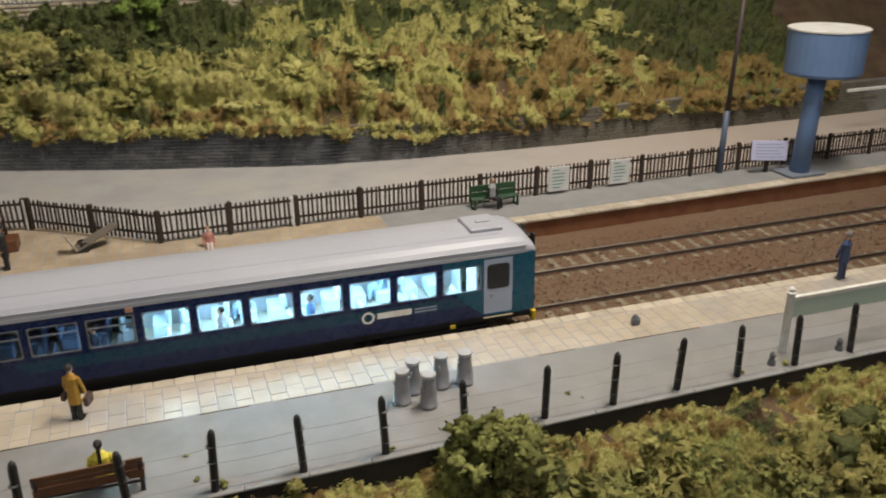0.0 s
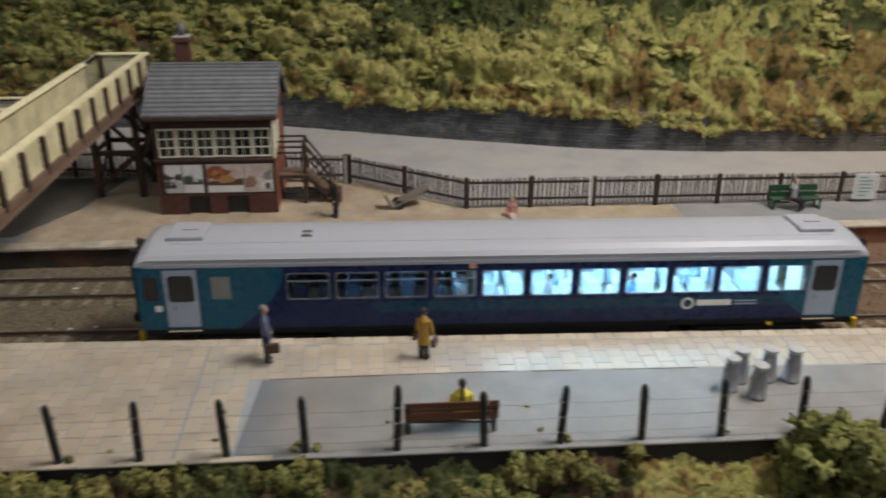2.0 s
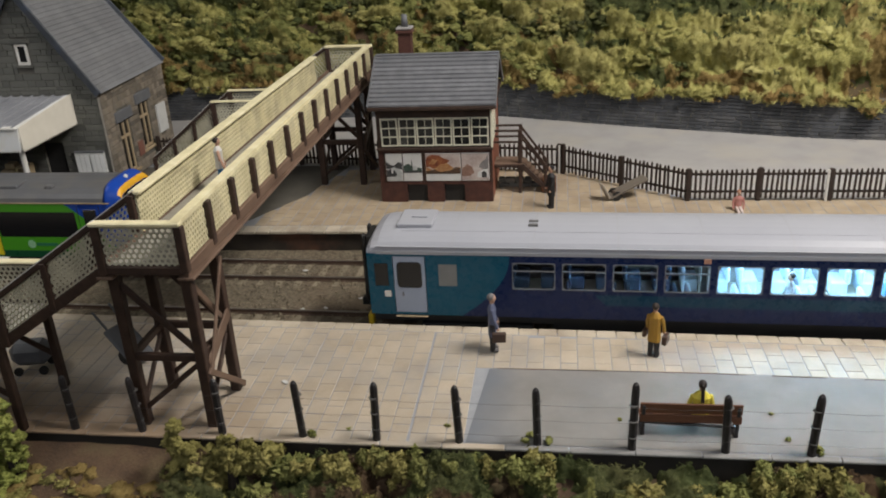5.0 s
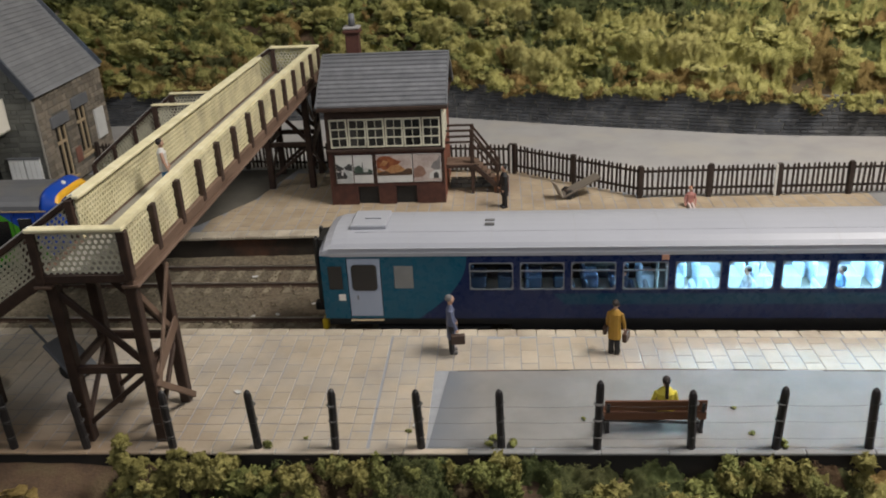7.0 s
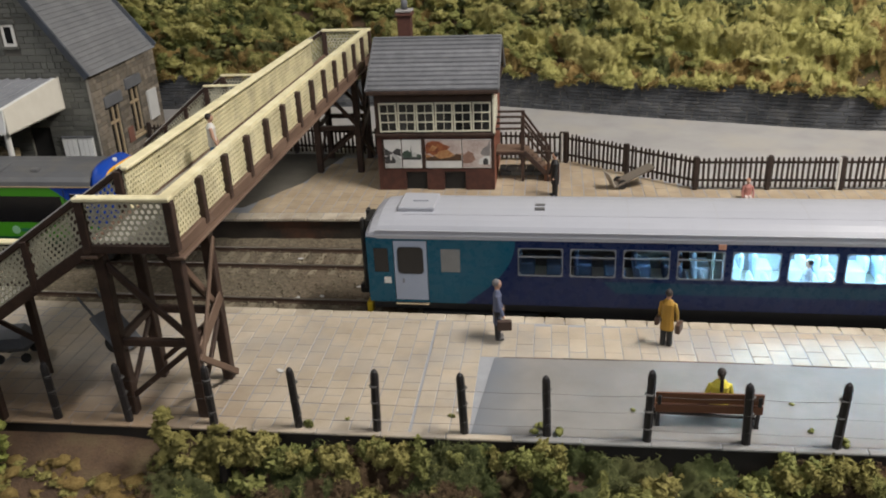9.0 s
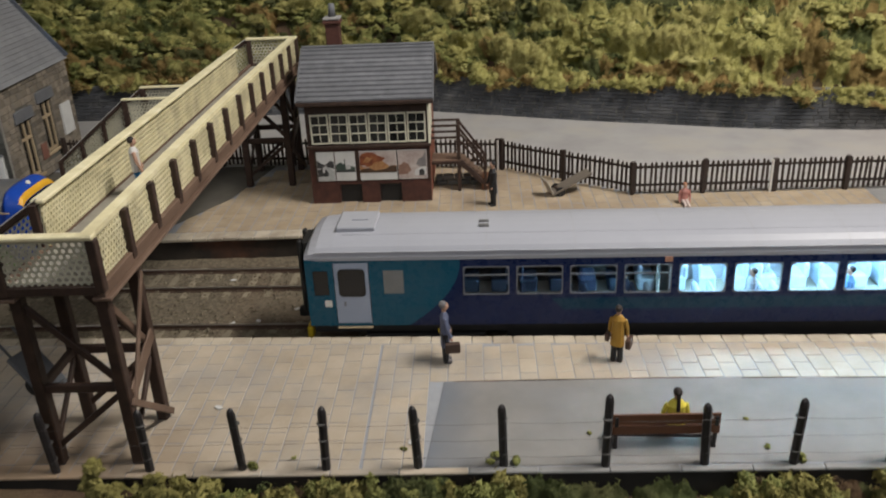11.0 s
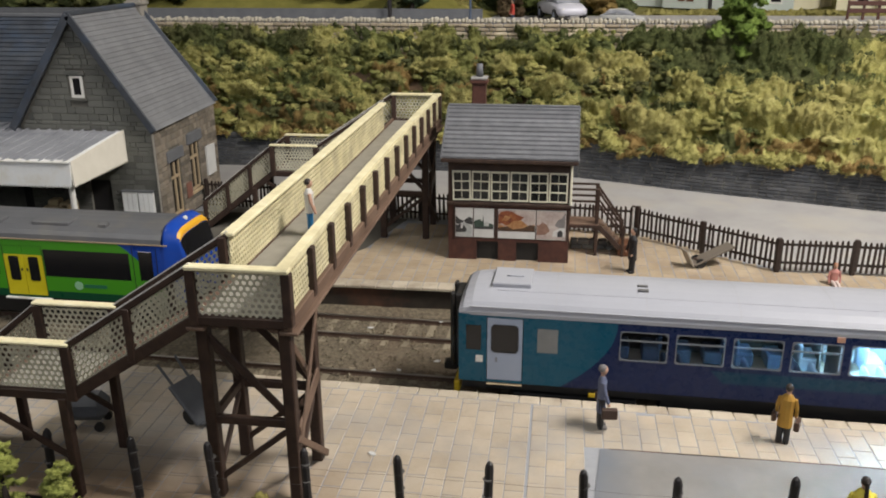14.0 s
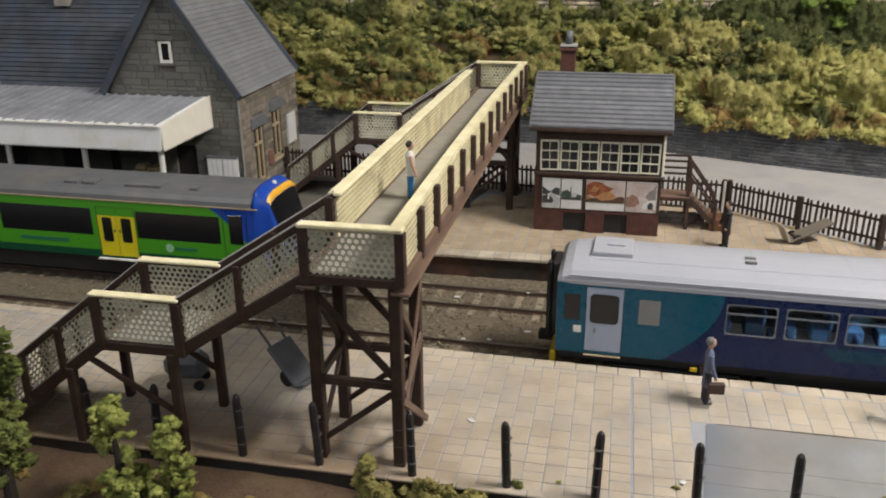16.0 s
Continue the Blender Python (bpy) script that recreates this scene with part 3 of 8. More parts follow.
FINE = [puff(i + 21, 4, 0.32, 0.58, 150, 0.16) for i in range(7)]
SOFT = [puff(i + 51, 3, 0.32, 0.62, 115, 0.17, (ICO_FV, ICO_FF), 0.75, (0.25, 0.8)) for i in range(8)]
RAGGED = [puff(i + 91, 3, 0.26, 0.56, 260, 0.27, (ICO_FV, ICO_FF), 1.0, (0.3, 0.9)) for i in range(8)]


def smooth_step(a, b, x):
    t = min(1.0, max(0.0, (x - a) / (b - a)))
    return t * t * (3 - 2 * t)


def bough(seed, ball, strands, length, droop, torn=1.0):
    """One hanging mat of foliage of radius 1: a soft mass of small tufts, torn and drooping below, with short leaves over it."""
    rng = np.random.default_rng(seed)
    bv, bf = ball
    off = Vector(rng.uniform(-50, 50, 3))
    v = np.empty_like(bv)
    for i, b in enumerate(bv):
        p = Vector(b)
        warp = p + 0.18 * Vector((noise.noise(p * 2.5 + off), noise.noise(p * 2.5 - off), 0))
        pit = smooth_step(0.05, 0.35, noise.noise(p * 2.1 + off * 2))
        r = 0.66 + 0.5 * noise.noise(p * 1.3 + off) + torn * (0.22 * tufts(warp * 1.9 + off) + 0.2 * tufts(warp * 4.3 + off) + 0.16 * noise.noise(p * 8 + off) - 0.3 * pit)
        v[i] = b * max(0.2, r)
        if b[2] < 0:
            v[i, 2] *= 0.55 + droop * (0.5 + noise.noise(p * 3.2 - off))
    k = rng.choice(len(v), strands)
    w, h = scraps_at(rng, v[k] + rng.normal(size=(strands, 3)) * 0.02, bv[k] + np.array([0, 0, -0.3]), rng.uniform(0.35, 1.1, strands) * length, rng.uniform(0.3, 0.85, (strands, 1)), 0.9)
    return np.concatenate([v, w]), np.concatenate([bf, h + len(v)])


def mesh_of(name, v, f, mats, mi=None):
    me = bpy.data.meshes.new(name)
    me.vertices.add(len(v))
    me.vertices.foreach_set("co", (v * K).astype(np.float32).ravel())
    me.loops.add(len(f) * 3)
    me.loops.foreach_set("vertex_index", f.astype(np.int32).ravel())
    me.polygons.add(len(f))
    me.polygons.foreach_set("loop_start", np.arange(0, len(f) * 3, 3, dtype=np.int32))
    for m in mats:
        me.materials.append(m)
    if mi is not None:
        me.polygons.foreach_set("material_index", np.asarray(mi, dtype=np.int32))
    me.update(calc_edges=True)
    return me


def tufts(p):
    """Rounded tufts with creases between them: about 1 on a crown, below 0 in a crease."""
    d = noise.voronoi(p)[0]
    return 1.1 - 1.9 * d[0] + 0.5 * min(0.4, d[1] - d[0])


ICO_XV, ICO_XF = ico(4)
BOUGHS = [bough(i + 101, (ICO_XV, ICO_XF), 680, 0.125, 0.9) for i in range(8)]
LOBES = [bough(i + 131, (ICO_FV, ICO_FF), 400, 0.15, 0.4) for i in range(7)]
TURF = [bough(i + 171, (ICO_V, ICO_F), 110, 0.2, 0.2) for i in range(6)]
FAR = [bough(i + 151, (ICO_FV, ICO_FF), 60, 0.09, 0.1, 0.45) for i in range(6)]


def scrub(name, base, nu, nv, lumps, pick, mats, strands, size, seed, ledge=None, **tags):
    """Foliage matting laid over base(u, v): a torn sheet of small tufts and pits with short fibres on it; pick(u, v, r) names the material."""
    rng = np.random.default_rng(seed)
    P = np.array([[base(i / nu, j / nv) for i in range(nu + 1)] for j in range(nv + 1)])
    du, dv = np.gradient(P, axis=1), np.gradient(P, axis=0)
    N = np.cross(du, dv)
    N /= np.linalg.norm(N, axis=2)[:, :, None] + 1e-9
    H = np.zeros((nv + 1, nu + 1))
    side = np.zeros((nv + 1, nu + 1, 3))
    for j in range(nv + 1):
        for i in range(nu + 1):
            p = Vector(P[j, i])
            wa, wb = noise.noise(p * 2.3), noise.noise(p * 2.3 + Vector((9, 9, 9)))
            warp = Vector((p.x * 0.75 + 0.22 * wa, p.y, p.z + 0.22 * wb))
            big = 1.1 * noise.noise(p * 0.5 + Vector((seed, 0, 0)))
            pit = smooth_step(0.12, 0.4, noise.noise(p * 1.05 + Vector((3, 3, seed))))
            H[j, i] = lumps * (0.1 + 0.8 * big + 0.62 * tufts(warp * 1.9) + 0.62 * tufts(warp * 4.2) + 0.62 * noise.noise(p * 7.5) - 1.2 * pit)
            side[j, i] = (wa, wb, 0.6 * noise.noise(p * 5.0))
    if ledge:
        H += lumps * np.array([[ledge(i / nu, j / nv) for i in range(nu + 1)] for j in range(nv + 1)])
    Q = P + N * H[:, :, None] + side * lumps * 0.55
    idx = np.arange((nu + 1) * (nv + 1)).reshape(nv + 1, nu + 1)
    a, b, c, d = idx[:-1, :-1].ravel(), idx[:-1, 1:].ravel(), idx[1:, 1:].ravel(), idx[1:, :-1].ravel()
    F = np.concatenate([np.stack([a, b, c], 1), np.stack([a, c, d], 1)])
    Q, N, H = Q.reshape(-1, 3), N.reshape(-1, 3), H.ravel()
    M = np.array([pick((k % (nu + 1)) / nu, (k // (nu + 1)) / nv, rr) for k, rr in zip(range(len(Q)), 0.5 + 0.5 * side.reshape(-1, 3)[:, 0])])
    high = np.clip(0.25 + H / lumps, 0.1, 1.6)
    k = rng.choice(len(Q), strands, p=high / high.sum())
    pos = Q[k] + rng.normal(size=(strands, 3)) * size * 0.4 + N[k] * size * rng.uniform(0.0, 0.5, (strands, 1))
    v, f = scraps_at(rng, pos, N[k] + np.array([0, 0, 0.4]), size * rng.uniform(0.3, 1.1, strands), rng.uniform(0.1, 0.38, (strands, 1)), 0.5)
    me = mesh_of(name, np.concatenate([Q, v]), np.concatenate([F, f + len(Q)]), mats, np.concatenate([M[F[:, 0]], M[k]]))
    return made(name, me, mats[0], **tags)


def foliage(name, pts, mat, kinds=FINE, parent=None, seed=3, **tags):
    """Many tufts in one mesh; pts are rows of x, y, z, radius, height factor."""
    rng = np.random.default_rng(seed)
    vs, fs, n = [], [], 0
    for x, y, z, r, h in pts:
        v, f = kinds[rng.integers(len(kinds))]
        a = rng.uniform(0, 6.283)
        c, s = math.cos(a), math.sin(a)
        w = np.stack([(v[:, 0] * c - v[:, 1] * s) * r + x, (v[:, 0] * s + v[:, 1] * c) * r + y, v[:, 2] * r * h + z], axis=1)
        vs.append(w)
        fs.append(f + n)
        n += len(v)
    me = mesh_of(name, np.concatenate(vs), np.concatenate(fs), [mat])
    if kinds is FAR:
        me.polygons.foreach_set("use_smooth", [True] * len(me.polygons))
    return made(name, me, mat, parent, **tags)


def sheet(fn, xs, ys):
    """A ground sheet z = fn(x, y) over a grid."""
    g = G()
    for y in ys:
        for x in xs:
            g.v.append((x, y, fn(x, y)))
    w = len(xs)
    for j in range(len(ys) - 1):
        for i in range(w - 1):
            k = j * w + i
            g.f.append((k, k + 1, k + w + 1, k + w))
            g.mi.append(0)
    return g


def span(a, b, n):
    return [a + (b - a) * i / n for i in range(n + 1)]


def lerp_line(x, pts):
    for (xa, ya), (xb, yb) in zip(pts, pts[1:]):
        if x <= xb:
            return ya + (yb - ya) * max(0.0, (x - xa)) / (xb - xa)
    return pts[-1][1]


# ---- hall round the layout ----
hall = G().box(-140, 140, -190, 120, -72, -70)
made("floor", hall, hallfloor_m, kind="structure", label="plain brown exhibition hall floor")
for nm, b in (("wall_north", (-140, 140, 120, 124)), ("wall_south", (-140, 140, -194, -190)), ("wall_east", (140, 144, -190, 120)), ("wall_west", (-144, -140, -190, 120))):
    made(nm, G().box(*b, -70, 150), hallwall_m, kind="structure", label="plain plastered hall wall")
made("ceiling", G().box(-140, 140, -190, 120, 150, 154), hallwall_m, kind="structure", label="plain pale hall ceiling")
made("baseboard", G().box(-60, 60, 6.0, 84, -8.0, -3.2), board_m, kind="structure", label="dark plywood baseboard under the layout")
legs = G()
for x in (-55, 0, 55):
    for y in (9, 80):
        legs.box(x - 1.5, x + 1.5, y - 1.5, y + 1.5, -70, -8)
made("trestle", legs, board_m, kind="structure", label="timber trestle legs under the layout board")

# ---- ground ----
EDGE_1 = lambda x: 21.61 - 0.031 * (x + 5)
LIP = lambda x: 19.36 - 0.03 * max(0.0, x + 1)
EDGE_2 = lambda x: 29.2 + 0.012 * (x - 2)
TRACK_1 = lambda x: 23.1 - 0.025 * x
TRACK_2 = lambda x: 27.2 - 0.02 * x
RW = [(-60, 46.4), (-27, 46.0), (-9, 46.1), (-6, 45.1), (-0.5, 43.1), (7.9, 40.6), (13, 39.9), (22, 39.4), (60, 39.5)]
TOPY = lambda x: 49.8 + 0.004 * x


def bank_z(x, y):
    y0 = lerp_line(x, RW)
    u = min(1.0, max(0.0, (y - y0) / (TOPY(x) - y0)))
    left = 1.3 + 5.3 * u ** 0.85
    right = 1.3 + 2.3 * min(1.0, (y - y0) / 1.7) ** 0.8 + 2.9 * u ** 1.3 if y > y0 else 1.3
    s = smooth_step(-3, 8, x)
    z = left * (1 - s) + right * s
    hollow = smooth_step(22.5, 26, x)
    return z - hollow * 1.6 * (1 - u) + 0.25 * noise.noise(Vector((x * 0.5, y * 0.5, 0)))


front_z = lambda x, y: -0.45 - 0.28 * (15.8 - y) + 0.12 * noise.noise(Vector((x * 0.8, y * 0.8, 3)))
made("ground", sheet(lambda x, y: front_z(x, y) - 0.35 * smooth_step(-15, -13, x), span(-48, 44, 120), span(6.5, 16.2, 16)), earth_m, kind="structure", label="rough brown earth slope in front of the platform", smooth=True)
made("track_bed", sheet(lambda x, y: -1.13 + 0.05 * noise.noise(Vector((x * 2.1, y * 2.1, 1))) + (0.16 * smooth_step(28.6, 29.2, y)), span(-58, 52, 300), span(20.5, 29.6, 60)), ballast_m, kind="structure", label="brown and rusty red track ballast between the platforms", smooth=True)
made("road", sheet(lambda x, y: GZ - 0.02 + 0.015 * noise.noise(Vector((x * 0.6, y * 0.6, 5))), span(-58, 52, 80), span(32.0, 47.0, 20)), road_m, kind="structure", label="pale grey station approach road", smooth=True)
bank_sheet = sheet(lambda x, u: 0.0, span(-58, 52, 150), span(0, 1, 26))
bank_sheet.v = [(x, lerp_line(x, RW) + 0.3 + (50.4 - lerp_line(x, RW)) * u, bank_z(x, lerp_line(x, RW) + 0.3 + (50.4 - lerp_line(x, RW)) * u) - 0.55) for x, u, _ in bank_sheet.v]
made("bank", bank_sheet, earth_m, kind="structure", label="steep earth bank behind the station", smooth=True)


def upper_z(x, y):
    left = smooth_step(-12, -17, x)
    rise = 1.9 * smooth_step(53.1, 57.5, y) * left
    return 7.14 + rise + 0.05 * noise.noise(Vector((x * 0.5, y * 0.5, 9)))


made("upper_lane", sheet(lambda x, y: 7.24 + 0.015 * noise.noise(Vector((x, y, 4))), span(-13.5, 52, 40), span(52.9, 58.2, 6)), road_m, kind="structure", label="grey lane before the houses", smooth=True)
made("upper_road", sheet(lambda x, y: 7.2 + 0.02 * noise.noise(Vector((x, y, 2))), span(-58, 52, 60), span(49.9, 53.0, 4)), road_m, kind="structure", label="grey road along the top of the bank", smooth=True)
made("upper_ground", sheet(upper_z, span(-58, 52, 110), span(50.2, 82, 44)), grass_m, kind="structure", label="short yellow-green grass above the bank", smooth=True)

# retaining wall of dark rubble courses
rng = random.Random(5)
g = G()
for i in range(220):
    xa, xb = -58 + i * 0.5, -58 + (i + 1) * 0.5
    g.face([(xa, lerp_line(xa, RW), -0.3), (xb, lerp_line(xb, RW), -0.3), (xb, lerp_line(xb, RW) + 0.12, 1.75), (xa, lerp_line(xa, RW) + 0.12, 1.75)])
    g.face([(xa, lerp_line(xa, RW) + 0.12, 1.75), (xb, lerp_line(xb, RW) + 0.12, 1.75), (xb, lerp_line(xb, RW) + 0.6, 1.75), (xa, lerp_line(xa, RW) + 0.6, 1.75)])
retaining = made("retaining_wall", g, wallmortar_m, kind="structure", label="long dark slate-stone retaining wall below the bank")
g = G()
for row in range(11):
    x = -46.0 - rng.random()
    while x < 42:
        w = rng.choice((0.35, 0.5, 0.7, 0.9, 1.2))
        ya, yb = lerp_line(x, RW), lerp_line(x + w, RW)
        ang = math.atan2(yb - ya, w)
        d = rng.uniform(0.0, 0.035)
        m = Matrix.Translation((x, ya + 0.011 * row, -0.2 + row * 0.178)) @ Matrix.Rotation(ang, 4, "Z")
        g.box(0.014, w - 0.014, -0.035 - d, 0.1, 0.014 + rng.uniform(0, 0.012), 0.168, 0.012, 0, m)
        x += w
made("stone_course", g, stonewall_m, retaining, kind="stuff")

# dry-stone wall along the top of the bank
g = G().box(-56, 50, 49.72, 50.0, 5.2, 7.5)
topwall = made("stone_wall", g, joint_m, kind="structure", label="pale dry-stone wall with upright coping stones along the bank top")
g, c = G(), G()
for row in range(8):
    x = -46.0 - rng.random()
    while x < 36:
        w = rng.uniform(0.3, 0.85)
        d = rng.uniform(0, 0.08)
        g.box(x + 0.015, x + w - 0.015, 49.66 - d + 0.004 * x, 49.8, 5.63 + row * 0.23, 5.63 + row * 0.23 + rng.uniform(0.18, 0.205), 0.05)
        x += w
x = -46.0
while x < 36:
    w = rng.uniform(0.16, 0.3)
    c.box(x + 0.015, x + w - 0.015, 49.6, 50.05, 7.46, 7.62 + rng.random() * 0.16, 0.07)
    x += w
made("wall_stone", g, topwall_m, topwall, kind="stuff")
made("coping_stone", c, surf("white_coping", [(0.42, 0.38, 0.30), (0.58, 0.54, 0.45)], 2, 20, 0.85, bumpy=0.4, per=0.3), topwall, kind="stuff")

# ---- platforms ----
SLABS = {}


def slab(name, mat, parent, x0, x1, y0, y1, z0=-0.05, z1=0.0, b=0.01):
    """One paving stone; alike stones share their mesh."""
    w, d = round(x1 - x0, 2), round(y1 - y0, 2)
    key = (name, mat.name, w, d, round(z1 - z0, 3))
    if key not in SLABS:
        g = G().box(-w / 2, w / 2, -d / 2, d / 2, 0, z1 - z0, b)
        SLABS[key] = made(name, g, mat, parent).data
        ob = scene.collection.objects[-1]
    else:
        ob = made(name, SLABS[key], mat, parent)
    tilt = rng.uniform(-0.12, 0.12), rng.uniform(-0.12, 0.12)
    ob.matrix_basis = pose((x0 + x1) / 2 * K, (y0 + y1) / 2 * K, (z0 + rng.uniform(-0.006, 0.004)) * K, tilt[0], tilt[1], rng.uniform(-0.3, 0.3))
    return ob


def platform_body(g, y_near, y_far, x0, x1, z0, z1):
    n = 40
    for i in range(n):
        xa, xb = x0 + (x1 - x0) * i / n, x0 + (x1 - x0) * (i + 1) / n
        a = [(xa, y_near(xa)), (xb, y_near(xb)), (xb, y_far(xb)), (xa, y_far(xa))]
        g.face([(x, y, z1) for x, y in a])
        g.face([(a[0][0], a[0][1], z0), (a[1][0], a[1][1], z0), (a[1][0], a[1][1], z1), (a[0][0], a[0][1], z1)])
        g.face([(a[3][0], a[3][1], z0), (a[2][0], a[2][1], z0), (a[2][0], a[2][1], z1), (a[3][0], a[3][1], z1)])


NEAR_1 = lambda x: 15.85 - 0.003 * (x + 5)
g = G()
platform_body(g, lambda x: NEAR_1(x) + 0.03, lambda x: EDGE_1(x) - 0.22, -46, 44, -1.3, -0.012)
platform_1 = made("platform_1", g, [joint_m], loc=(0, 0, GZ), kind="structure", label="model station platform with pale slabs and grey tarmac")
g = G()
platform_body(g, NEAR_1, lambda x: NEAR_1(x) + 0.02, -46, 44, -1.2, -0.06)
# near-black colour carries the shadow gap under the kerb
made("platform_wall", g, surf("shadow_dark_wall", [(0.010, 0.009, 0.008), (0.022, 0.019, 0.016)], 1.5, 20, 0.9, stain=(0.045, 0.032, 0.022), stain_scale=0.4, bumpy=0.5, depth=0.04), platform_1, label="dark wall below the platform edge, blackened for its shadow gap")
g = G()
platform_body(g, lambda x: EDGE_1(x) - 0.24, lambda x: EDGE_1(x) - 0.20, -46, 44, -1.3, -0.08)
made("platform_wall", g, face_m, platform_1)

TAR_L = lambda y: -6.62 - 0.1 * (19.4 - y)
x = -30.0
col = 0
SLABLIST = []
while x < 27.0:
    w = 0.46
    lip = LIP(x) + 0.03
    y = 16.02 if x < -7.0 else lip
    yend = EDGE_1(x + w / 2) - 0.42
    y += -0.34 if col % 2 else 0.0
    while y < yend - 0.12:
        d = min(0.68, yend - y)
        y0 = max(y, 16.0 if x < -7.0 else lip)
        if y + d - y0 > 0.12:
            streak = 0.06 if abs(x + 8.35) < 0.23 else (0.011 if x < 3 else 0.005)
            gap = 0.012 if x < 3 else 0.006
            SLABLIST.append((x + streak, x + w - min(streak, 0.011), y0 + gap, y + d - gap))
        y += 0.68
    x += w
    col += 1
tar = G()
top = 0.004
for i in range(60):
    xa, xb = -6.4 + i * 0.9, -6.4 + (i + 1) * 0.9
    ya, yb = LIP(xa), LIP(xb)
    tar.face([(xa, NEAR_1(xa) + 0.2, top), (xb, NEAR_1(xb) + 0.2, top), (xb, yb, top), (xa, ya, top)])
    tar.face([(xa, ya, -0.04), (xb, yb, -0.04), (xb, yb, top), (xa, ya, top)])
for i in range(8):
    ya, yb = 16.05 + 3.31 * i / 8, 16.05 + 3.31 * (i + 1) / 8
    tar.face([(TAR_L(ya), ya, top), (-6.4, ya, top), (-6.4, yb, top), (TAR_L(yb), yb, top)])
    tar.face([(TAR_L(ya), ya, -0.04), (TAR_L(yb), yb, -0.04), (TAR_L(yb), yb, top), (TAR_L(ya), ya, top)])
made("tarmac", tar, neartar_m, platform_1, label="smooth grey tarmac surface")
# kerb strip along the fence
x = -30.0
while x < 44:
    slab("kerb_stone", tarmac_m if x > -7 else slab_m, platform_1, x, x + 1.48, NEAR_1(x) - 0.02, NEAR_1(x) + 0.17, -0.06, 0.012, 0.02)
    x += 1.5

# far platform
NEAR_2 = lambda x: EDGE_2(x) + 0.2
BACK_2 = [(-60, 41.0), (-24.2, 41.0), (-23.9, 37.2), (-13, 37.2), (-4.4, 36.1), (0.4, 32.35), (60, 32.2)]
g = G()
platform_body(g, NEAR_2, lambda x: lerp_line(x, BACK_2), -46, 44, -1.3, -0.014)
platform_2 = made("platform_2", g, joint_m, loc=(0, 0, GZ), kind="structure", label="far station platform with pale slabs and grey tarmac")
g = G()
platform_body(g, lambda x: EDGE_2(x) + 0.16, lambda x: EDGE_2(x) + 0.22, -46, 2.6, -1.2, -0.1)
made("platform_wall", g, face_m, platform_2)
g = G()
platform_body(g, lambda x: EDGE_2(x) + 0.16, lambda x: EDGE_2(x) + 0.22, 2.6, 44, -1.2, -0.1)
made("platform_wall", g, redface_m, platform_2, label="rusty red brick platform face")
tar = G()
for i in range(39):
    xa, xb = 9.2 + i * 0.9, 9.2 + (i + 1) * 0.9
    for ya, yb in ((EDGE_2(xa) + 0.62, 31.0), (31.0, lerp_line(xa, BACK_2))):
        tar.face([(xa, ya, 0.004), (xb, ya, 0.004), (xb, yb, 0.004), (xa, yb, 0.004)])
made("tarmac", tar, tarmac_m, platform_2, label="smooth grey tarmac surface")
tar = G()
# sheet in the bridge shadow's outline, the shade put into its colour
tar.prism([(-46, 30.2), (-17.2, 30.2), (-15.6, 33.0), (-14.6, 37.1), (-46, 37.1)], lambda u, v, w: (u, v, w), -0.03, 0.006)
made("tarmac", tar, surf("bridge_shadow_tarmac", [(0.085, 0.078, 0.064), (0.13, 0.118, 0.096)], 1.2, 40, 0.85, bumpy=0.3, depth=0.008), platform_2, label="dark sheet coloured as the bridge shadow on the platform")

lip_line = G()
x = -6.4
while x < 40:
    w = rng.uniform(0.4, 1.6)
    if rng.random() < 0.8:
        y = LIP(x) + 0.005
        lip_line.beam((x, y, 0.0), (x + w, LIP(x + w) + 0.005, 0.0), rng.uniform(0.015, 0.045), 0.018)
    x += w
made("joint_line", lip_line, face_m, platform_1, kind="stuff")
SLABLIST_2 = []
x, col = -16.8, 0
while x < 9.0:
    w = 0.46
    y = EDGE_2(x) + 0.64 + (-0.43 if col % 2 else 0.0)
    yend = min(lerp_line(x + w / 2, BACK_2), 36.5)
    while y < yend - 0.12:
        d = min(0.86, yend - y)
        y0 = max(y, EDGE_2(x) + 0.64)
        inside = -12.1 < x + w / 2 < -7.5 and y > 32.3
        if y + d - y0 > 0.12 and not inside and x > -17.0 + max(0.0, (y - 30.2) * 0.4):
            SLABLIST_2.append((x + 0.013, min(9.2, x + w) - 0.013, y0 + 0.018, y + d - 0.018))
        y += 0.86
    x += w
    col += 1

# ---- tracks ----


def track(line, label):
    x0, x1 = -56.0, 50.0
    ang = math.degrees(math.atan2(line(x1) - line(x0), x1 - x0))
    t = thing("railway_track", label, "railway track", (0, line(0), -0.95), ang, group="railway tracks")
    L = 52.0
    for s in (-1, 1):
        g = G().box(-L, L, s * 0.715 - 0.075, s * 0.715 + 0.075, -0.17, -0.14).box(-L, L, s * 0.715 - 0.03, s * 0.715 + 0.03, -0.145, -0.035)
        rail = made("rail", g, railside_m, t)
        made("rail_head", G().box(-L, L, s * 0.715 - 0.04, s * 0.715 + 0.04, -0.04, 0.0, 0.012), railtop_m, rail, label="worn bright steel rail head")
    me = None
    for i in range(140):
        xx = -49 + i * 0.71
        if me is None:
            me = made("sleeper", G().box(-0.13, 0.13, -1.2, 1.2, -0.1, 0.0, 0.02), sleeper_m, t, (xx, 0, -0.165)).data
        else:
            made("sleeper", me, None, t, (xx + rng.uniform(-0.02, 0.02), 0, -0.165 + rng.uniform(-0.012, 0.006)), (0, 0, rng.uniform(-0.8, 0.8)))
    return t


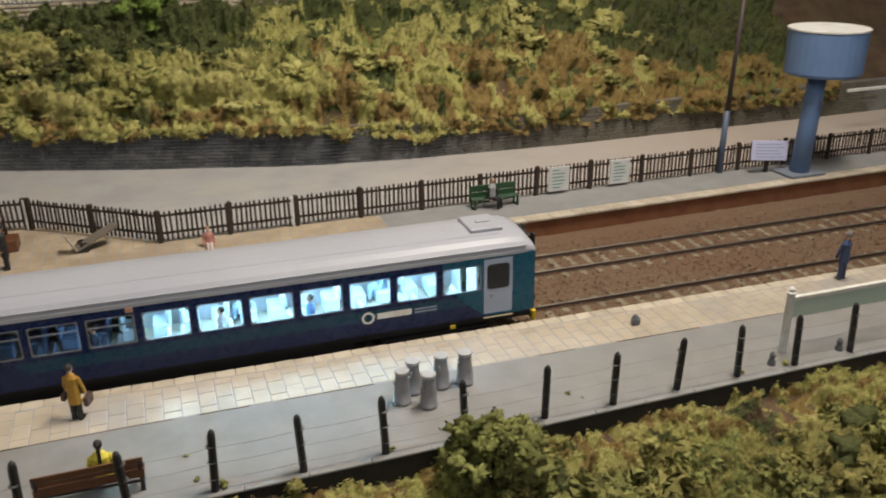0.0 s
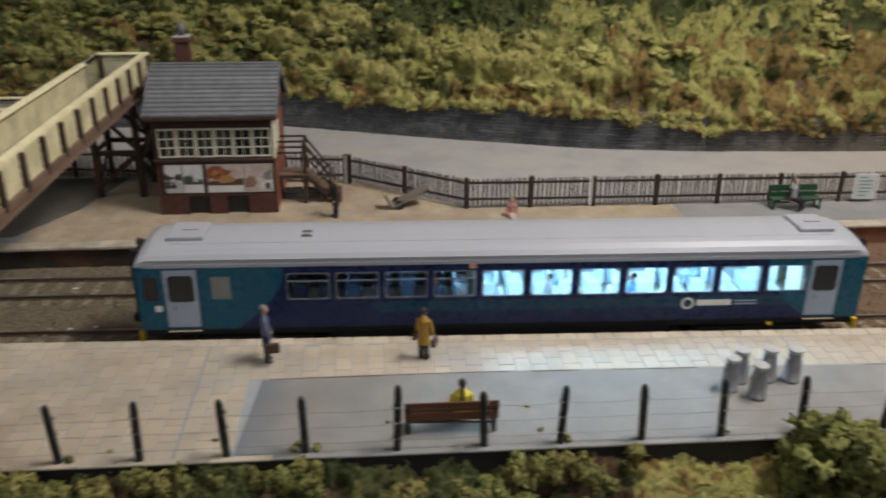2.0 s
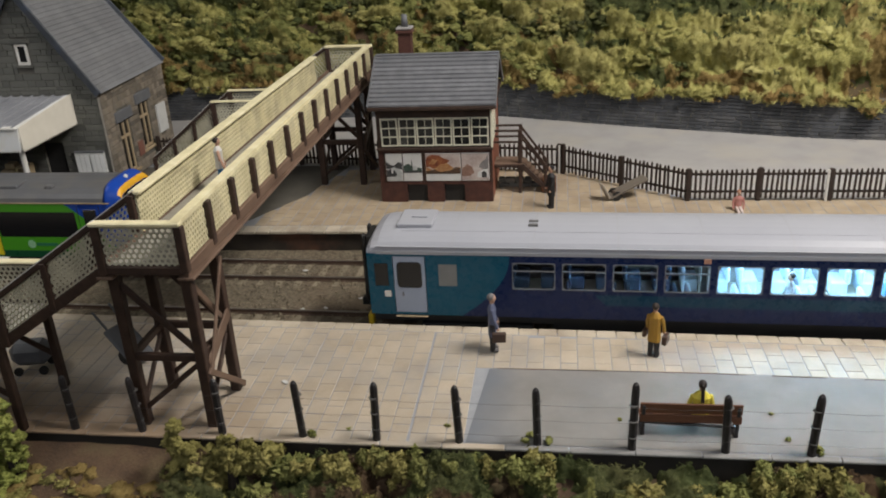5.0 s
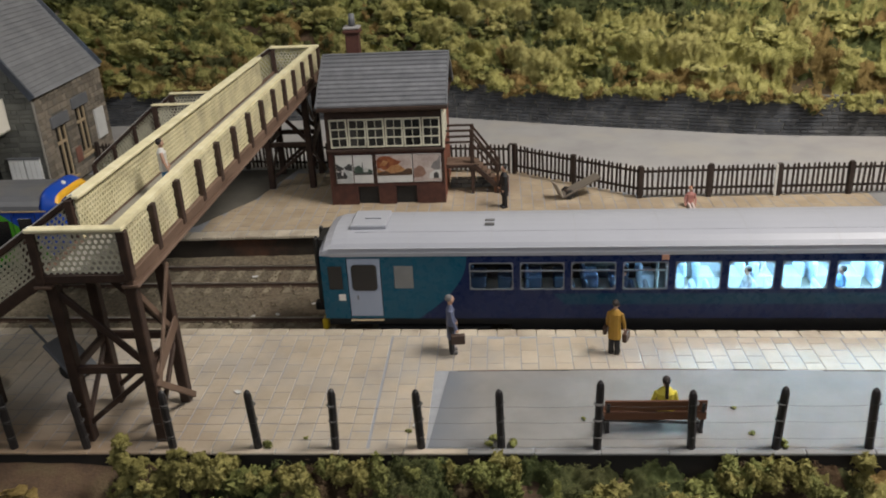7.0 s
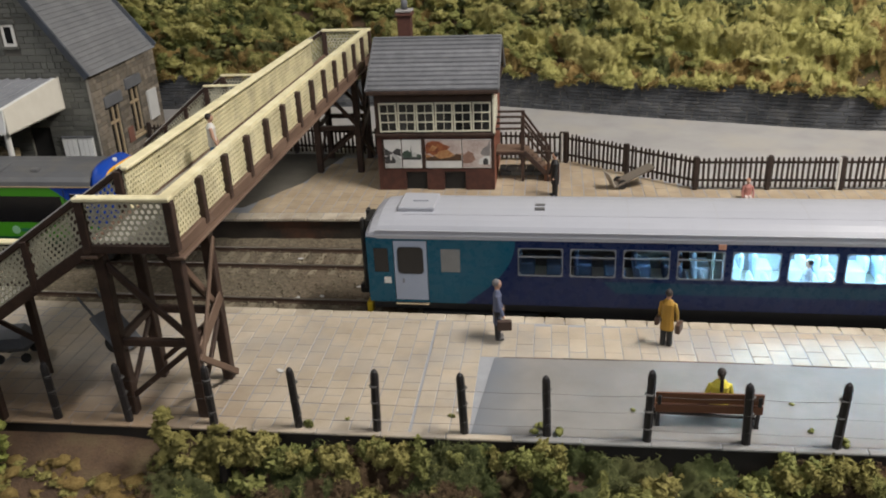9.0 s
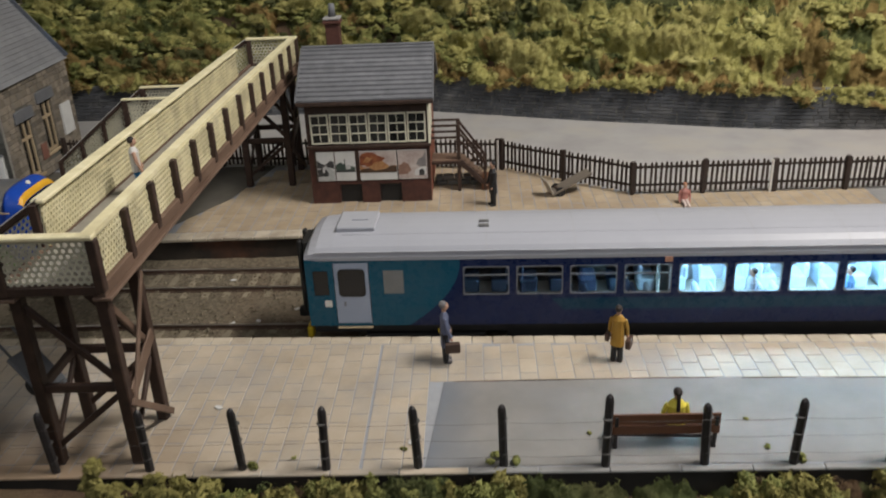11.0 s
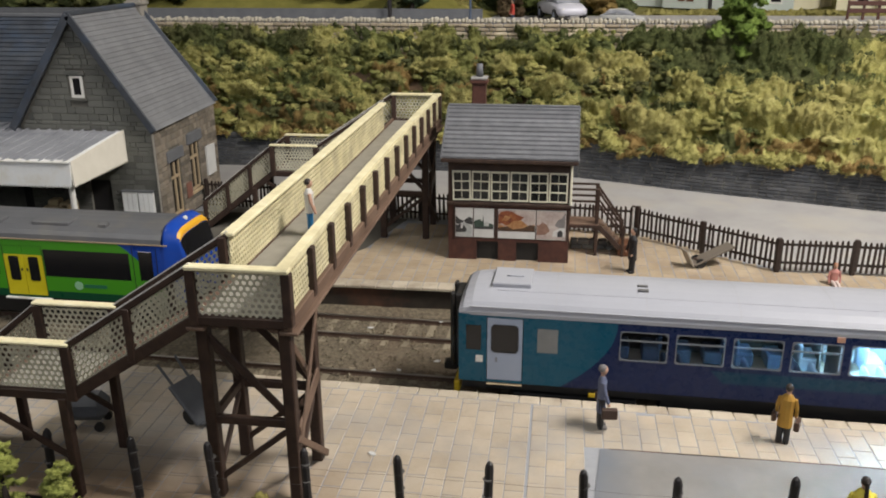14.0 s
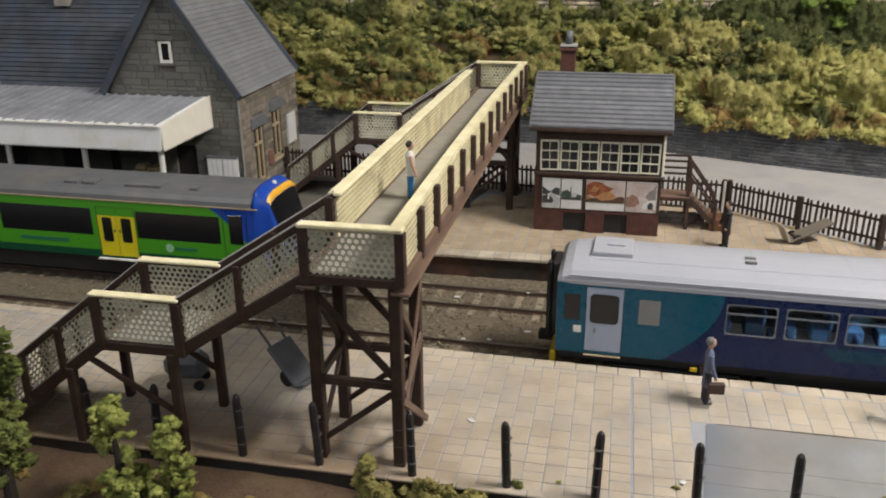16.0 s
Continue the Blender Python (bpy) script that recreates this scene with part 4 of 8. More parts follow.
track(TRACK_1, "rusty model rails on pale sleepers beside the slab platform")
track(TRACK_2, "rusty model rails on pale sleepers beside the far platform")
g = G()
for i in range(9000):
    x, y = rng.uniform(-30, 34), rng.uniform(21.4, 29.25)
    s = rng.uniform(0.035, 0.085)
    z = -1.11 + rng.uniform(0, 0.03)
    k = len(g.v)
    a = rng.random() * 6.28
    for j in range(3):
        g.v.append((x + s * math.cos(a + j * 2.1), y + s * math.sin(a + j * 2.1), z))
    g.v.append((x + rng.uniform(-s, s) * 0.3, y + rng.uniform(-s, s) * 0.3, z + s * rng.uniform(0.5, 1.0)))
    g.f.extend([(k, k + 1, k + 3), (k + 1, k + 2, k + 3), (k + 2, k, k + 3)])
    g.mi.extend([0, 0, 0])
made("ballast", g, stone_bit_m, kind="stuff", label="loose rusty and grey ballast chippings between the rails")

# ---- footbridge ----


def lattice(g, o, u, v, pitch=0.142, ring=0.66, thick=0.02):
    """A pierced panel of six-sided holes, spanned by u (along) and v (up) from the corner o."""
    o, u, v = Vector(o), Vector(u), Vector(v)
    L, H = u.length, v.length
    nrm = u.cross(v).normalized() * thick / 2
    eu, ev = u / L, v / H
    q, rad = pitch * 0.866, pitch / math.sqrt(3)

    def put(a, b, side):
        return o + eu * min(L, max(0.0, a)) + ev * min(H, max(0.0, b)) + nrm * side

    for j in range(int(H / q) + 2):
        for i in range(int(L / pitch) + 2):
            cx, cy = i * pitch + (pitch / 2 if j % 2 else 0.0), j * q
            if cx > L + pitch * 0.4 or cy > H + q * 0.4:
                continue
            for k in range(6):
                c0, s0 = math.cos(math.radians(30 + 60 * k)), math.sin(math.radians(30 + 60 * k))
                c1, s1 = math.cos(math.radians(90 + 60 * k)), math.sin(math.radians(90 + 60 * k))
                a, b = (cx + rad * c0, cy + rad * s0), (cx + rad * c1, cy + rad * s1)
                c, d = (cx + rad * ring * c1, cy + rad * ring * s1), (cx + rad * ring * c0, cy + rad * ring * s0)
                g.face([put(*a, 1), put(*b, 1), put(*c, 1), put(*d, 1)])
                g.face([put(*d, 1), put(*c, 1), put(*c, -1), put(*d, -1)])
    return g


BX0, BX1 = -15.05, -13.1
BY0, BY1 = 15.95, 36.85
DZ = 4.42
RZ = 5.5
bridge = thing("footbridge", "dark brown timber footbridge with cream handrails and lattice panels", "footbridge")
made("deck", G().box(BX0, BX1, BY0, BY1, DZ - 0.06, DZ + 0.02, 0.02), deckgrey_m, bridge, label="grey walkway deck")
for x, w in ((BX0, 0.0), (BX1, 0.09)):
    made("side_beam", G().box(x - 0.09, x + w, BY0 - 0.05, BY1 + 0.05, DZ - 0.16, DZ + 0.12, 0.02), deck_lit_wood_m, bridge, label="timber side beam in the paler brown of lit wood")
    made("ledge", G().box(x - 0.2, x + 0.2, BY0 - 0.08, BY1 + 0.08, DZ - 0.24, DZ - 0.16, 0.02), deck_lit_wood_m, bridge)


def rail(p0, p1, mat=cream_m, w=0.24, h=0.1):
    return made("handrail", G().beam(p0, p1, w, h, 0.025), mat, bridge)


def post(x, y, z0, z1, s=0.2):
    return made("post", G().box(x - s / 2, x + s / 2, y - s / 2, y + s / 2, z0, z1, 0.02), brown_m, bridge)




def panel(o, u, v, mat=lattice_m):
    made("lattice_panel", lattice(G(), o, u, v), mat, bridge, label="cream pierced lattice panel")


# right parapet: full length, with outer posts
ys = span(BY0 - 0.1, BY1 + 0.1, 13)
bow = [BX1 - 0.02 - 0.1 * math.sin(math.pi * (y - BY0) / (BY1 - BY0)) for y in ys]
edge = [(x + 0.07, y) for x, y in zip(bow, ys)] + [(x - 0.17, y) for x, y in zip(bow[::-1], ys[::-1])]
g = G().prism(edge, lambda u, v, w: (u, v, w), RZ, RZ + 0.1)
made("handrail", g, cream_m, bridge, label="slightly bowed cream handrail")
ys = span(BY0, BY1, 13)
for y in ys:
    post(BX1 + 0.02, y, DZ - 0.05, RZ)
for a, b in zip(ys, ys[1:]):
    panel((BX1 - 0.02, a, DZ + 0.1), (0, b - a, 0), (0, 0, RZ - DZ - 0.1))
    made("backing_board", G().box(BX1 - 0.05, BX1 - 0.032, a + 0.02, b - 0.02, DZ + 0.1, RZ), backing_m, bridge, label="dull cream board behind the lattice")
# left parapet: between the two flights
LY0, LY1 = 17.95, 34.5
rail((BX0, LY0 - 0.05, RZ + 0.05), (BX0, LY1 + 0.05, RZ + 0.05), w=0.3)
ys = span(LY0, LY1, 9)
for y in ys:
    post(BX0 - 0.13, y, DZ - 0.05, RZ)
for a, b in zip(ys, ys[1:]):
    panel((BX0 + 0.02, a, DZ + 0.1), (0, b - a, 0), (0, 0, RZ - DZ - 0.1))
    made("backing_board", G().box(BX0 - 0.01, BX0 + 0.008, a + 0.02, b - 0.02, DZ + 0.1, RZ), backing_m, bridge, label="dull cream board behind the lattice")
# end panels
for y in (BY0, BY1):
    rail((BX0 - 0.1, y, RZ + 0.05), (BX1 + 0.1, y, RZ + 0.05))
    post(BX0, y, DZ - 0.1, RZ)
    made("beam", G().box(BX0, BX1, y - 0.08, y + 0.08, DZ - 0.1, DZ + 0.1, 0.02), brown_m, bridge)
    panel((BX0 + 0.1, y, DZ + 0.1), (BX1 - BX0 - 0.2, 0, 0), (0, 0, RZ - DZ - 0.1), shaded_lattice_m)


def flight(y_a, y_b):
    """Two flights with a landing between, running down along the platform, fenced on both sides."""
    x_t, x_m1, x_m0, x_b = BX0, -18.0, -19.9, -23.1
    z_t, z_m, z_b = DZ, 2.5, 0.0
    hand = 1.12
    for xa, xb, za, zb, n in ((x_t, x_m1, z_t, z_m, 11), (x_m0, x_b, z_m, z_b, 13)):
        for i in range(n):
            f = (i + 0.5) / n
            xx, zz = xa + (xb - xa) * f, za + (zb - za) * f
            made("step", G().box(xx - 0.17, xx + 0.17, y_a + 0.06, y_b - 0.06, zz - 0.05, zz + 0.0, 0.012), deck_lit_wood_m, bridge)
    made("landing", G().box(x_m0, x_m1, y_a, y_b, z_m - 0.08, z_m, 0.02), deckgrey_m, bridge)
    for y in (y_a, y_b):
        for xa, xb, za, zb in ((x_t, x_m1, z_t, z_m), (x_m0, x_b, z_m, z_b)):
            made("stringer", G().beam((xa, y, za - 0.02), (xb, y, zb - 0.02), 0.12, 0.26, 0.02), brown_m, bridge)
            made("handrail", G().beam((xa, y, za + hand), (xb, y, zb + hand), 0.12, 0.14, 0.02), brown_m, bridge, label="dark sloping handrail")
            made("rail_edge", G().beam((xa, y - 0.02, za + hand + 0.09), (xb, y - 0.02, zb + hand + 0.09), 0.05, 0.03), whitepost_m, bridge, label="pale top edge of the handrail")
            for i in range(2 if xa == x_t else 3):
                nn = 2 if xa == x_t else 3
                fa, fb = i / nn, (i + 1) / nn
                pa = (xa + (xb - xa) * fa, y, za + (zb - za) * fa + 0.1)
                panel(pa, ((xb - xa) / nn, 0, (zb - za) / nn), (0, 0, hand - 0.16), shaded_lattice_m)
                if i:
                    post(pa[0], y, pa[2] - 0.2, pa[2] + hand - 0.1, 0.16)
        made("landing_beam", G().box(x_m0, x_m1, y - 0.07, y + 0.07, z_m - 0.16, z_m + 0.06, 0.02), brown_m, bridge)
        rail((x_m0 - 0.1, y, z_m + hand + 0.06), (x_m1 + 0.1, y, z_m + hand + 0.06), h=0.08)
        panel((x_m0, y, z_m + 0.1), (x_m1 - x_m0, 0, 0), (0, 0, hand - 0.16), shaded_lattice_m)
        for xx in (x_m0, x_m1):
            post(xx, y, z_m - 0.15, z_m + hand, 0.22)
        post(x_b, y, z_b - 0.1, z_b + hand, 0.18)
        for xx in (x_m0 - 0.9, x_m1 - 0.25):
            made("leg", G().box(xx - 0.1, xx + 0.1, y - 0.1, y + 0.1, GZ, z_m - (0.7 if xx < x_m0 else 0.1), 0.02), brown_m, bridge)
        made("brace", G().beam((x_m0 - 0.4, y, z_m - 0.4), (x_m1 - 0.3, y, 0.9), 0.08, 0.12), brown_m, bridge)


flight(15.95, 17.95)
flight(34.75, 36.85)


def trestle_tower(y_a, y_b):
    """Four legs with cross rails and diagonal braces on each side."""
    xl, xr = BX0 - 0.08, BX1 - 0.24
    for x in (xl, xr):
        for y in (y_a, y_b):
            made("leg", G().box(x - 0.13, x + 0.13, y - 0.13, y + 0.13, GZ, DZ - 0.12, 0.025), brown_m, bridge)
    for (xa, ya), (xb, yb) in (((xl, y_a), (xr, y_a)), ((xl, y_b), (xr, y_b)), ((xl, y_a), (xl, y_b)), ((xr, y_a), (xr, y_b))):
        made("cross_rail", G().beam((xa, ya, 1.85), (xb, yb, 1.85), 0.14, 0.2, 0.02), brown_m, bridge)
        made("cross_rail", G().beam((xa, ya, DZ - 0.2), (xb, yb, DZ - 0.2), 0.14, 0.2, 0.02), brown_m, bridge)
        # right-hand braces take the paler brown, their lit side put into colour
        made("brace", G().beam((xa, ya, DZ - 0.5), (xb, yb, 1.95), 0.09, 0.16, 0.015), deck_lit_wood_m if xa == xb == xr else brown_m, bridge)
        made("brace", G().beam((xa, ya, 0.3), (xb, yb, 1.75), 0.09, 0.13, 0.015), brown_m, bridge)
    made("brace", G().beam((xr + 0.15, y_a - 0.05, 1.5), (xr + 0.2, y_b + 0.1, GZ + 0.12), 0.07, 0.16, 0.015), deck_lit_wood_m, bridge, label="brace nailed across the legs, in the paler brown of lit wood")
    made("brace", G().beam((xr + 0.16, y_a + 0.1, 1.45), (xr + 0.16, y_b, DZ - 0.6), 0.06, 0.14, 0.015), deck_lit_wood_m, bridge, label="brace nailed across the legs, in the paler brown of lit wood")
    made("plate", G().beam((xr + 0.12, y_a + 0.1, 1.6), (xr + 0.12, y_b, 2.25), 0.05, 0.34, 0.015), deck_lit_wood_m, bridge, label="wide gusset board in the paler brown of lit wood")


trestle_tower(16.42, 18.06)
trestle_tower(34.5, 36.5)

# ---- signal box ----
SX0, SX1, SY0, SY1 = -12.08, -7.42, 32.22, 36.2
sbox = thing("signal_box", "small red-brick signal box with slate roof and cream windows", "signal box")
boxpane_m = surf("signal_box_glass", [(0.008, 0.008, 0.008), (0.03, 0.03, 0.029), (0.075, 0.075, 0.072)], 0.8, 3, 0.2, bumpy=0, per=0.8)
frame_c = surf("window_cream", [(0.62, 0.60, 0.47), (0.74, 0.72, 0.58)], 3, 25, 0.5, bumpy=0.05)
wins = [(SX0 + 0.17 + i * 0.735, SX0 + 0.17 + i * 0.735 + 0.70, 2.31, 3.47) for i in range(6)]
g = G().wall(xz(SY0), SX0, SX1, GZ, 2.12, [(SX0 + 1.1, SX0 + 1.95, GZ, 0.66), (SX0 + 2.65, SX0 + 3.5, GZ, 0.66)], 0, 0.2)
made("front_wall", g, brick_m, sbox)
made("upper_wall", G().wall(xz(SY0), SX0, SX1, 2.12, 4.05, wins, 0.0, 0.15), brown_m, sbox, label="dark timber window storey")
sidewin = [(SY0 + 0.25, SY0 + 1.0, 2.4, 3.4), (SY0 + 1.05, SY0 + 1.8, 2.4, 3.4)]
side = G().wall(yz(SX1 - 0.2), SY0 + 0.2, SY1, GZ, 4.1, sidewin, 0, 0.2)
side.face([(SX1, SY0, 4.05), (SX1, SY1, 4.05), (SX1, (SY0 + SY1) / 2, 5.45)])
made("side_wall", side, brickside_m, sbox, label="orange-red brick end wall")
side = G().wall(yz(SX0), SY0 + 0.2, SY1, GZ, 4.1, [], 0, 0.2)
side.face([(SX0, SY0, 4.05), (SX0, SY1, 4.05), (SX0, (SY0 + SY1) / 2, 5.45)])
made("side_wall", side, brick_m, sbox)
made("back_wall", G().box(SX0, SX1, SY1 - 0.2, SY1, GZ, 4.1), brick_m, sbox)
made("floor_inside", G().box(SX0 + 0.2, SX1 - 0.2, SY0 + 0.2, SY1 - 0.2, 1.95, 2.1), deckgrey_m, sbox)
for x0 in (SX0 + 1.15, SX0 + 2.7):
    made("ground_window", G().box(x0 - 0.06, x0 + 0.8, SY0 + 0.15, SY0 + 0.19, GZ, 0.66), black_m, sbox, label="black ground-floor opening")
for i, (a, b, c, d) in enumerate(wins):
    y = SY0 - (0.02 if i % 2 else 0.05)
    fr = G().wall(xz(y), a, b, c, d, [(a + 0.055 + j * 0.305, a + 0.34 + j * 0.305, c + 0.05 + k * 0.36, c + 0.37 + k * 0.36) for j in (0, 1) for k in (0, 1, 2)], 0, 0.07)
    w = made("window", fr, frame_c, sbox, label="cream six-pane casement")
    for j in (0, 1):
        for k in (0, 1, 2):
            made("pane", G().box(a + 0.045 + j * 0.305, a + 0.35 + j * 0.305, y + 0.045, y + 0.055, c + 0.04 + k * 0.36, c + 0.38 + k * 0.36), boxpane_m, w)
    mid = Vector(((a + b) / 2, y, (c + d) / 2)) * K
    w.matrix_basis = Matrix.Translation(mid) @ Matrix.Rotation(math.radians((-1.1, 0.7, -0.4, 0.9, -0.6, 0.5)[i]), 4, "Y") @ Matrix.Translation(-mid) @ w.matrix_basis
for a, b, c, d in sidewin:
    fr = G().wall(yz(SX1 - 0.02), a, b, c, d, [(a + 0.08 + j * 0.31, a + 0.36 + j * 0.31, c + 0.07 + k * 0.31, c + 0.33 + k * 0.31) for j in (0, 1) for k in (0, 1, 2)], 0, 0.06)
    w = made("window", fr, frame_c, sbox, label="cream side casement")
    made("pane", G().box(SX1 - 0.08, SX1 - 0.07, a + 0.04, b - 0.04, c + 0.05, d - 0.05), darkglass_m, w)
made("sill", G().box(SX0 - 0.05, SX1 + 0.05, SY0 - 0.1, SY0 + 0.05, 2.12, 2.24, 0.02), brown_m, sbox)
made("corner_board", G().box(SX1 - 0.04, SX1 + 0.05, SY0 - 0.06, SY0 + 0.12, 2.2, 4.0, 0.015), frame_c, sbox, label="cream corner board")
# roof in overlapping slate courses
yr, zr, ye, ze = (SY0 + SY1) / 2, 5.6, SY0 - 0.38, 4.03
for sgn in (-1, 1):
    n = 12
    for i in range(n):
        fa, fb = i / n, (i + 1.06) / n
        ya, yb = yr + sgn * (yr - ye) * fa, yr + sgn * (yr - ye) * fb
        za, zb = zr + (ze - zr) * fa, zr + (ze - zr) * fb
        gg = G()
        gg.prism([(ya, za), (yb, zb + 0.012), (yb, zb + 0.08), (ya, za + 0.008)], lambda u, v, w: (w, u, v), -12.3, -7.2)
        made("slate_course", gg, pale_slate_m, sbox)
    made("gutter", G().box(-12.3, -7.2, yr + sgn * (yr - ye) - 0.06, yr + sgn * (yr - ye) + 0.06, ze - 0.16, ze - 0.02, 0.02), brown_m, sbox)
    for x in (-12.33, -7.24):
        made("bargeboard", G().beam((x + 0.03, yr, zr - 0.06), (x + 0.03, yr + sgn * (yr - ye), ze - 0.06), 0.08, 0.2, 0.01), lead_m, sbox, label="weathered grey verge board")
made("soffit", G().box(-12.25, -7.25, SY0 - 0.36, SY1 + 0.36, 3.92, 3.99), brown_m, sbox)
made("ridge_tile", G().box(-12.32, -7.18, yr - 0.1, yr + 0.1, zr - 0.03, zr + 0.06, 0.03), lead_m, sbox)
chim = made("chimney", G().box(-11.5, -10.95, 35.2, 35.75, 4.6, 6.45, 0.02).box(-11.58, -10.87, 35.12, 35.83, 6.3, 6.42, 0.02), brick_m, sbox, label="red brick chimney stack")
made("cap", G().box(-11.56, -10.89, 35.14, 35.81, 6.45, 6.55, 0.03), surf("grey_cap_stone", [(0.26, 0.25, 0.24), (0.36, 0.35, 0.34)], 3, 20, 0.8, bumpy=0.2), chim, label="grey stone cap")
made("pot", G().cyl((-11.22, 35.47, 6.55), (-11.22, 35.47, 7.05), 0.15, 0.12, 12), lead_m, chim, smooth=True)
# posters under the windows
PX = [(SX0 + 0.28, SX0 + 0.96, "lane"), (SX0 + 1.0, SX0 + 1.77, "church"), (SX0 + 1.93, SX0 + 3.37, "rocks"), (SX0 + 3.41, SX0 + 4.53, "arch")]
greyprint_m = surf("grey_print", [(0.26, 0.27, 0.27), (0.42, 0.43, 0.42), (0.52, 0.52, 0.50)], 2.0, 9, 0.6, bumpy=0)
darkprint_m = surf("dark_brown_print", [(0.03, 0.02, 0.013), (0.10, 0.05, 0.025)], 5, 14, 0.6, bumpy=0)
brownprint_m = surf("brown_pink_print", [(0.16, 0.085, 0.06), (0.28, 0.17, 0.13)], 5, 14, 0.6, bumpy=0)
slateprint_m = surf("slate_print", [(0.13, 0.125, 0.125), (0.24, 0.22, 0.215)], 4, 14, 0.6, bumpy=0)
rustprint_m = surf("rust_print", [(0.10, 0.024, 0.011), (0.21, 0.06, 0.022), (0.30, 0.12, 0.04)], 5, 14, 0.6, bumpy=0)
greenprint_m = surf("dark_green_print", [(0.025, 0.045, 0.035), (0.06, 0.09, 0.07)], 4, 12, 0.6, bumpy=0)
for a, b, kindp in PX:
    p = made("poster", G().box(a, b, SY0 - 0.03, SY0 - 0.005, 0.82, 2.0, 0.005), paper_m, sbox, label="faded travel poster")
    w, y = b - a, SY0 - 0.036

    def ink(pts, mat, layer=0):
        made("print", G().prism([(a + u * w, 0.82 + v * 1.18) for u, v in pts], xz(y - 0.003 * layer), 0, 0.004), mat, p)

    if kindp == "lane":
        ink([(0.02, 0.02), (0.98, 0.02), (0.98, 0.3), (0.7, 0.48), (0.4, 0.5), (0.02, 0.3)], greyprint_m)
        ink([(0.02, 0.46), (0.2, 0.44), (0.44, 0.5), (0.5, 0.56), (0.56, 0.5), (0.98, 0.42), (0.98, 0.66), (0.75, 0.7), (0.6, 0.62), (0.44, 0.56), (0.24, 0.62), (0.02, 0.72)], blackink_m, 1)
        ink([(0.02, 0.16), (0.58, 0.17), (0.66, 0.26), (0.5, 0.4), (0.3, 0.46), (0.14, 0.4), (0.02, 0.42)], blackink_m, 1)
        ink([(0.3, 0.3), (0.4, 0.28), (0.44, 0.46), (0.34, 0.5)], paper_m, 2)
    elif kindp == "church":
        ink([(0.02, 0.36), (0.98, 0.36), (0.98, 0.46), (0.8, 0.5), (0.62, 0.44), (0.5, 0.5), (0.47, 0.8), (0.42, 0.55), (0.3, 0.64), (0.15, 0.6), (0.02, 0.56)], greenprint_m)
        ink([(0.5, 0.4), (0.74, 0.4), (0.76, 0.52), (0.62, 0.56), (0.5, 0.5)], greyprint_m, 1)
        ink([(0.02, 0.3), (0.98, 0.3), (0.98, 0.37), (0.02, 0.37)], blackink_m, 1)
    elif kindp == "rocks":
        ink([(0.01, 0.26), (0.99, 0.26), (0.99, 0.98), (0.01, 0.98)], pinkink_m)
        ink([(0.01, 0.26), (0.99, 0.26), (0.99, 0.5), (0.8, 0.46), (0.6, 0.66), (0.4, 0.6), (0.2, 0.4), (0.01, 0.5)], orangeink_m, 1)
        ink([(0.01, 0.5), (0.12, 0.52), (0.2, 0.44), (0.3, 0.48), (0.4, 0.6), (0.6, 0.64), (0.7, 0.74), (0.52, 0.82), (0.4, 0.92), (0.22, 0.95), (0.08, 0.9), (0.01, 0.8)], rustprint_m, 2)
        ink([(0.1, 0.62), (0.24, 0.6), (0.34, 0.74), (0.2, 0.8)], orangeink_m, 3)
        ink([(0.01, 0.26), (0.99, 0.26), (0.99, 0.46), (0.86, 0.5), (0.7, 0.38), (0.4, 0.32), (0.26, 0.42), (0.01, 0.36)], darkprint_m, 2)
    else:
        ink([(0.01, 0.02), (0.99, 0.02), (0.99, 0.98), (0.01, 0.98)], pinkink_m)
        ink([(0.01, 0.16), (0.3, 0.18), (0.46, 0.3), (0.36, 0.52), (0.2, 0.6), (0.08, 0.48), (0.01, 0.5)], brownprint_m, 1)
        ink([(0.62, 0.5), (0.72, 0.68), (0.86, 0.76), (0.97, 0.94), (0.97, 0.44), (0.8, 0.4)], slateprint_m, 1)
        ink([(0.55, 0.12), (0.97, 0.12), (0.97, 0.42), (0.8, 0.42), (0.68, 0.36), (0.58, 0.3)], paper_m, 2)
        ink([(0.72, 0.12), (0.9, 0.12), (0.9, 0.28), (0.81, 0.36), (0.72, 0.28)], blackink_m, 3)
for x in (SX0 + 1.81, SX0 + 0.2, SX0 + 4.57):
    made("frame_strip", G().box(x, x + 0.08, SY0 - 0.04, SY0 - 0.002, 0.76, 2.06, 0.01), brown_m, sbox)
# landing and stairs at the end wall
for i in range(5):
    made("landing_plank", G().box(SX1, -6.26, 33.2 + i * 0.2, 33.39 + i * 0.2, 1.14, 1.2, 0.01), deck_lit_wood_m, sbox, label="worn timber landing plank")
made("landing_beam", G().box(SX1, -6.28, 33.2, 33.28, 1.02, 1.14, 0.01), brown_m, sbox)
for y in (33.28, 34.12):
    made("post", G().box(-6.42, -6.28, y - 0.07, y + 0.07, GZ, 2.62, 0.015), brown_m, sbox)
for y in (33.28, 34.12):
    for z in (2.1, 2.58):
        made("rail", G().beam((SX1, y, z), (-6.35, y, z), 0.06, 0.08), brown_m, sbox)
for i in range(5):
    f = (i + 0.5) / 5
    made("step", G().box(-6.28 + 0.8 * f - 0.13, -6.28 + 0.8 * f + 0.13, 33.3, 34.1, 1.2 - 0.82 * f - 0.03, 1.2 - 0.82 * f + 0.03, 0.01), deck_lit_wood_m, sbox)
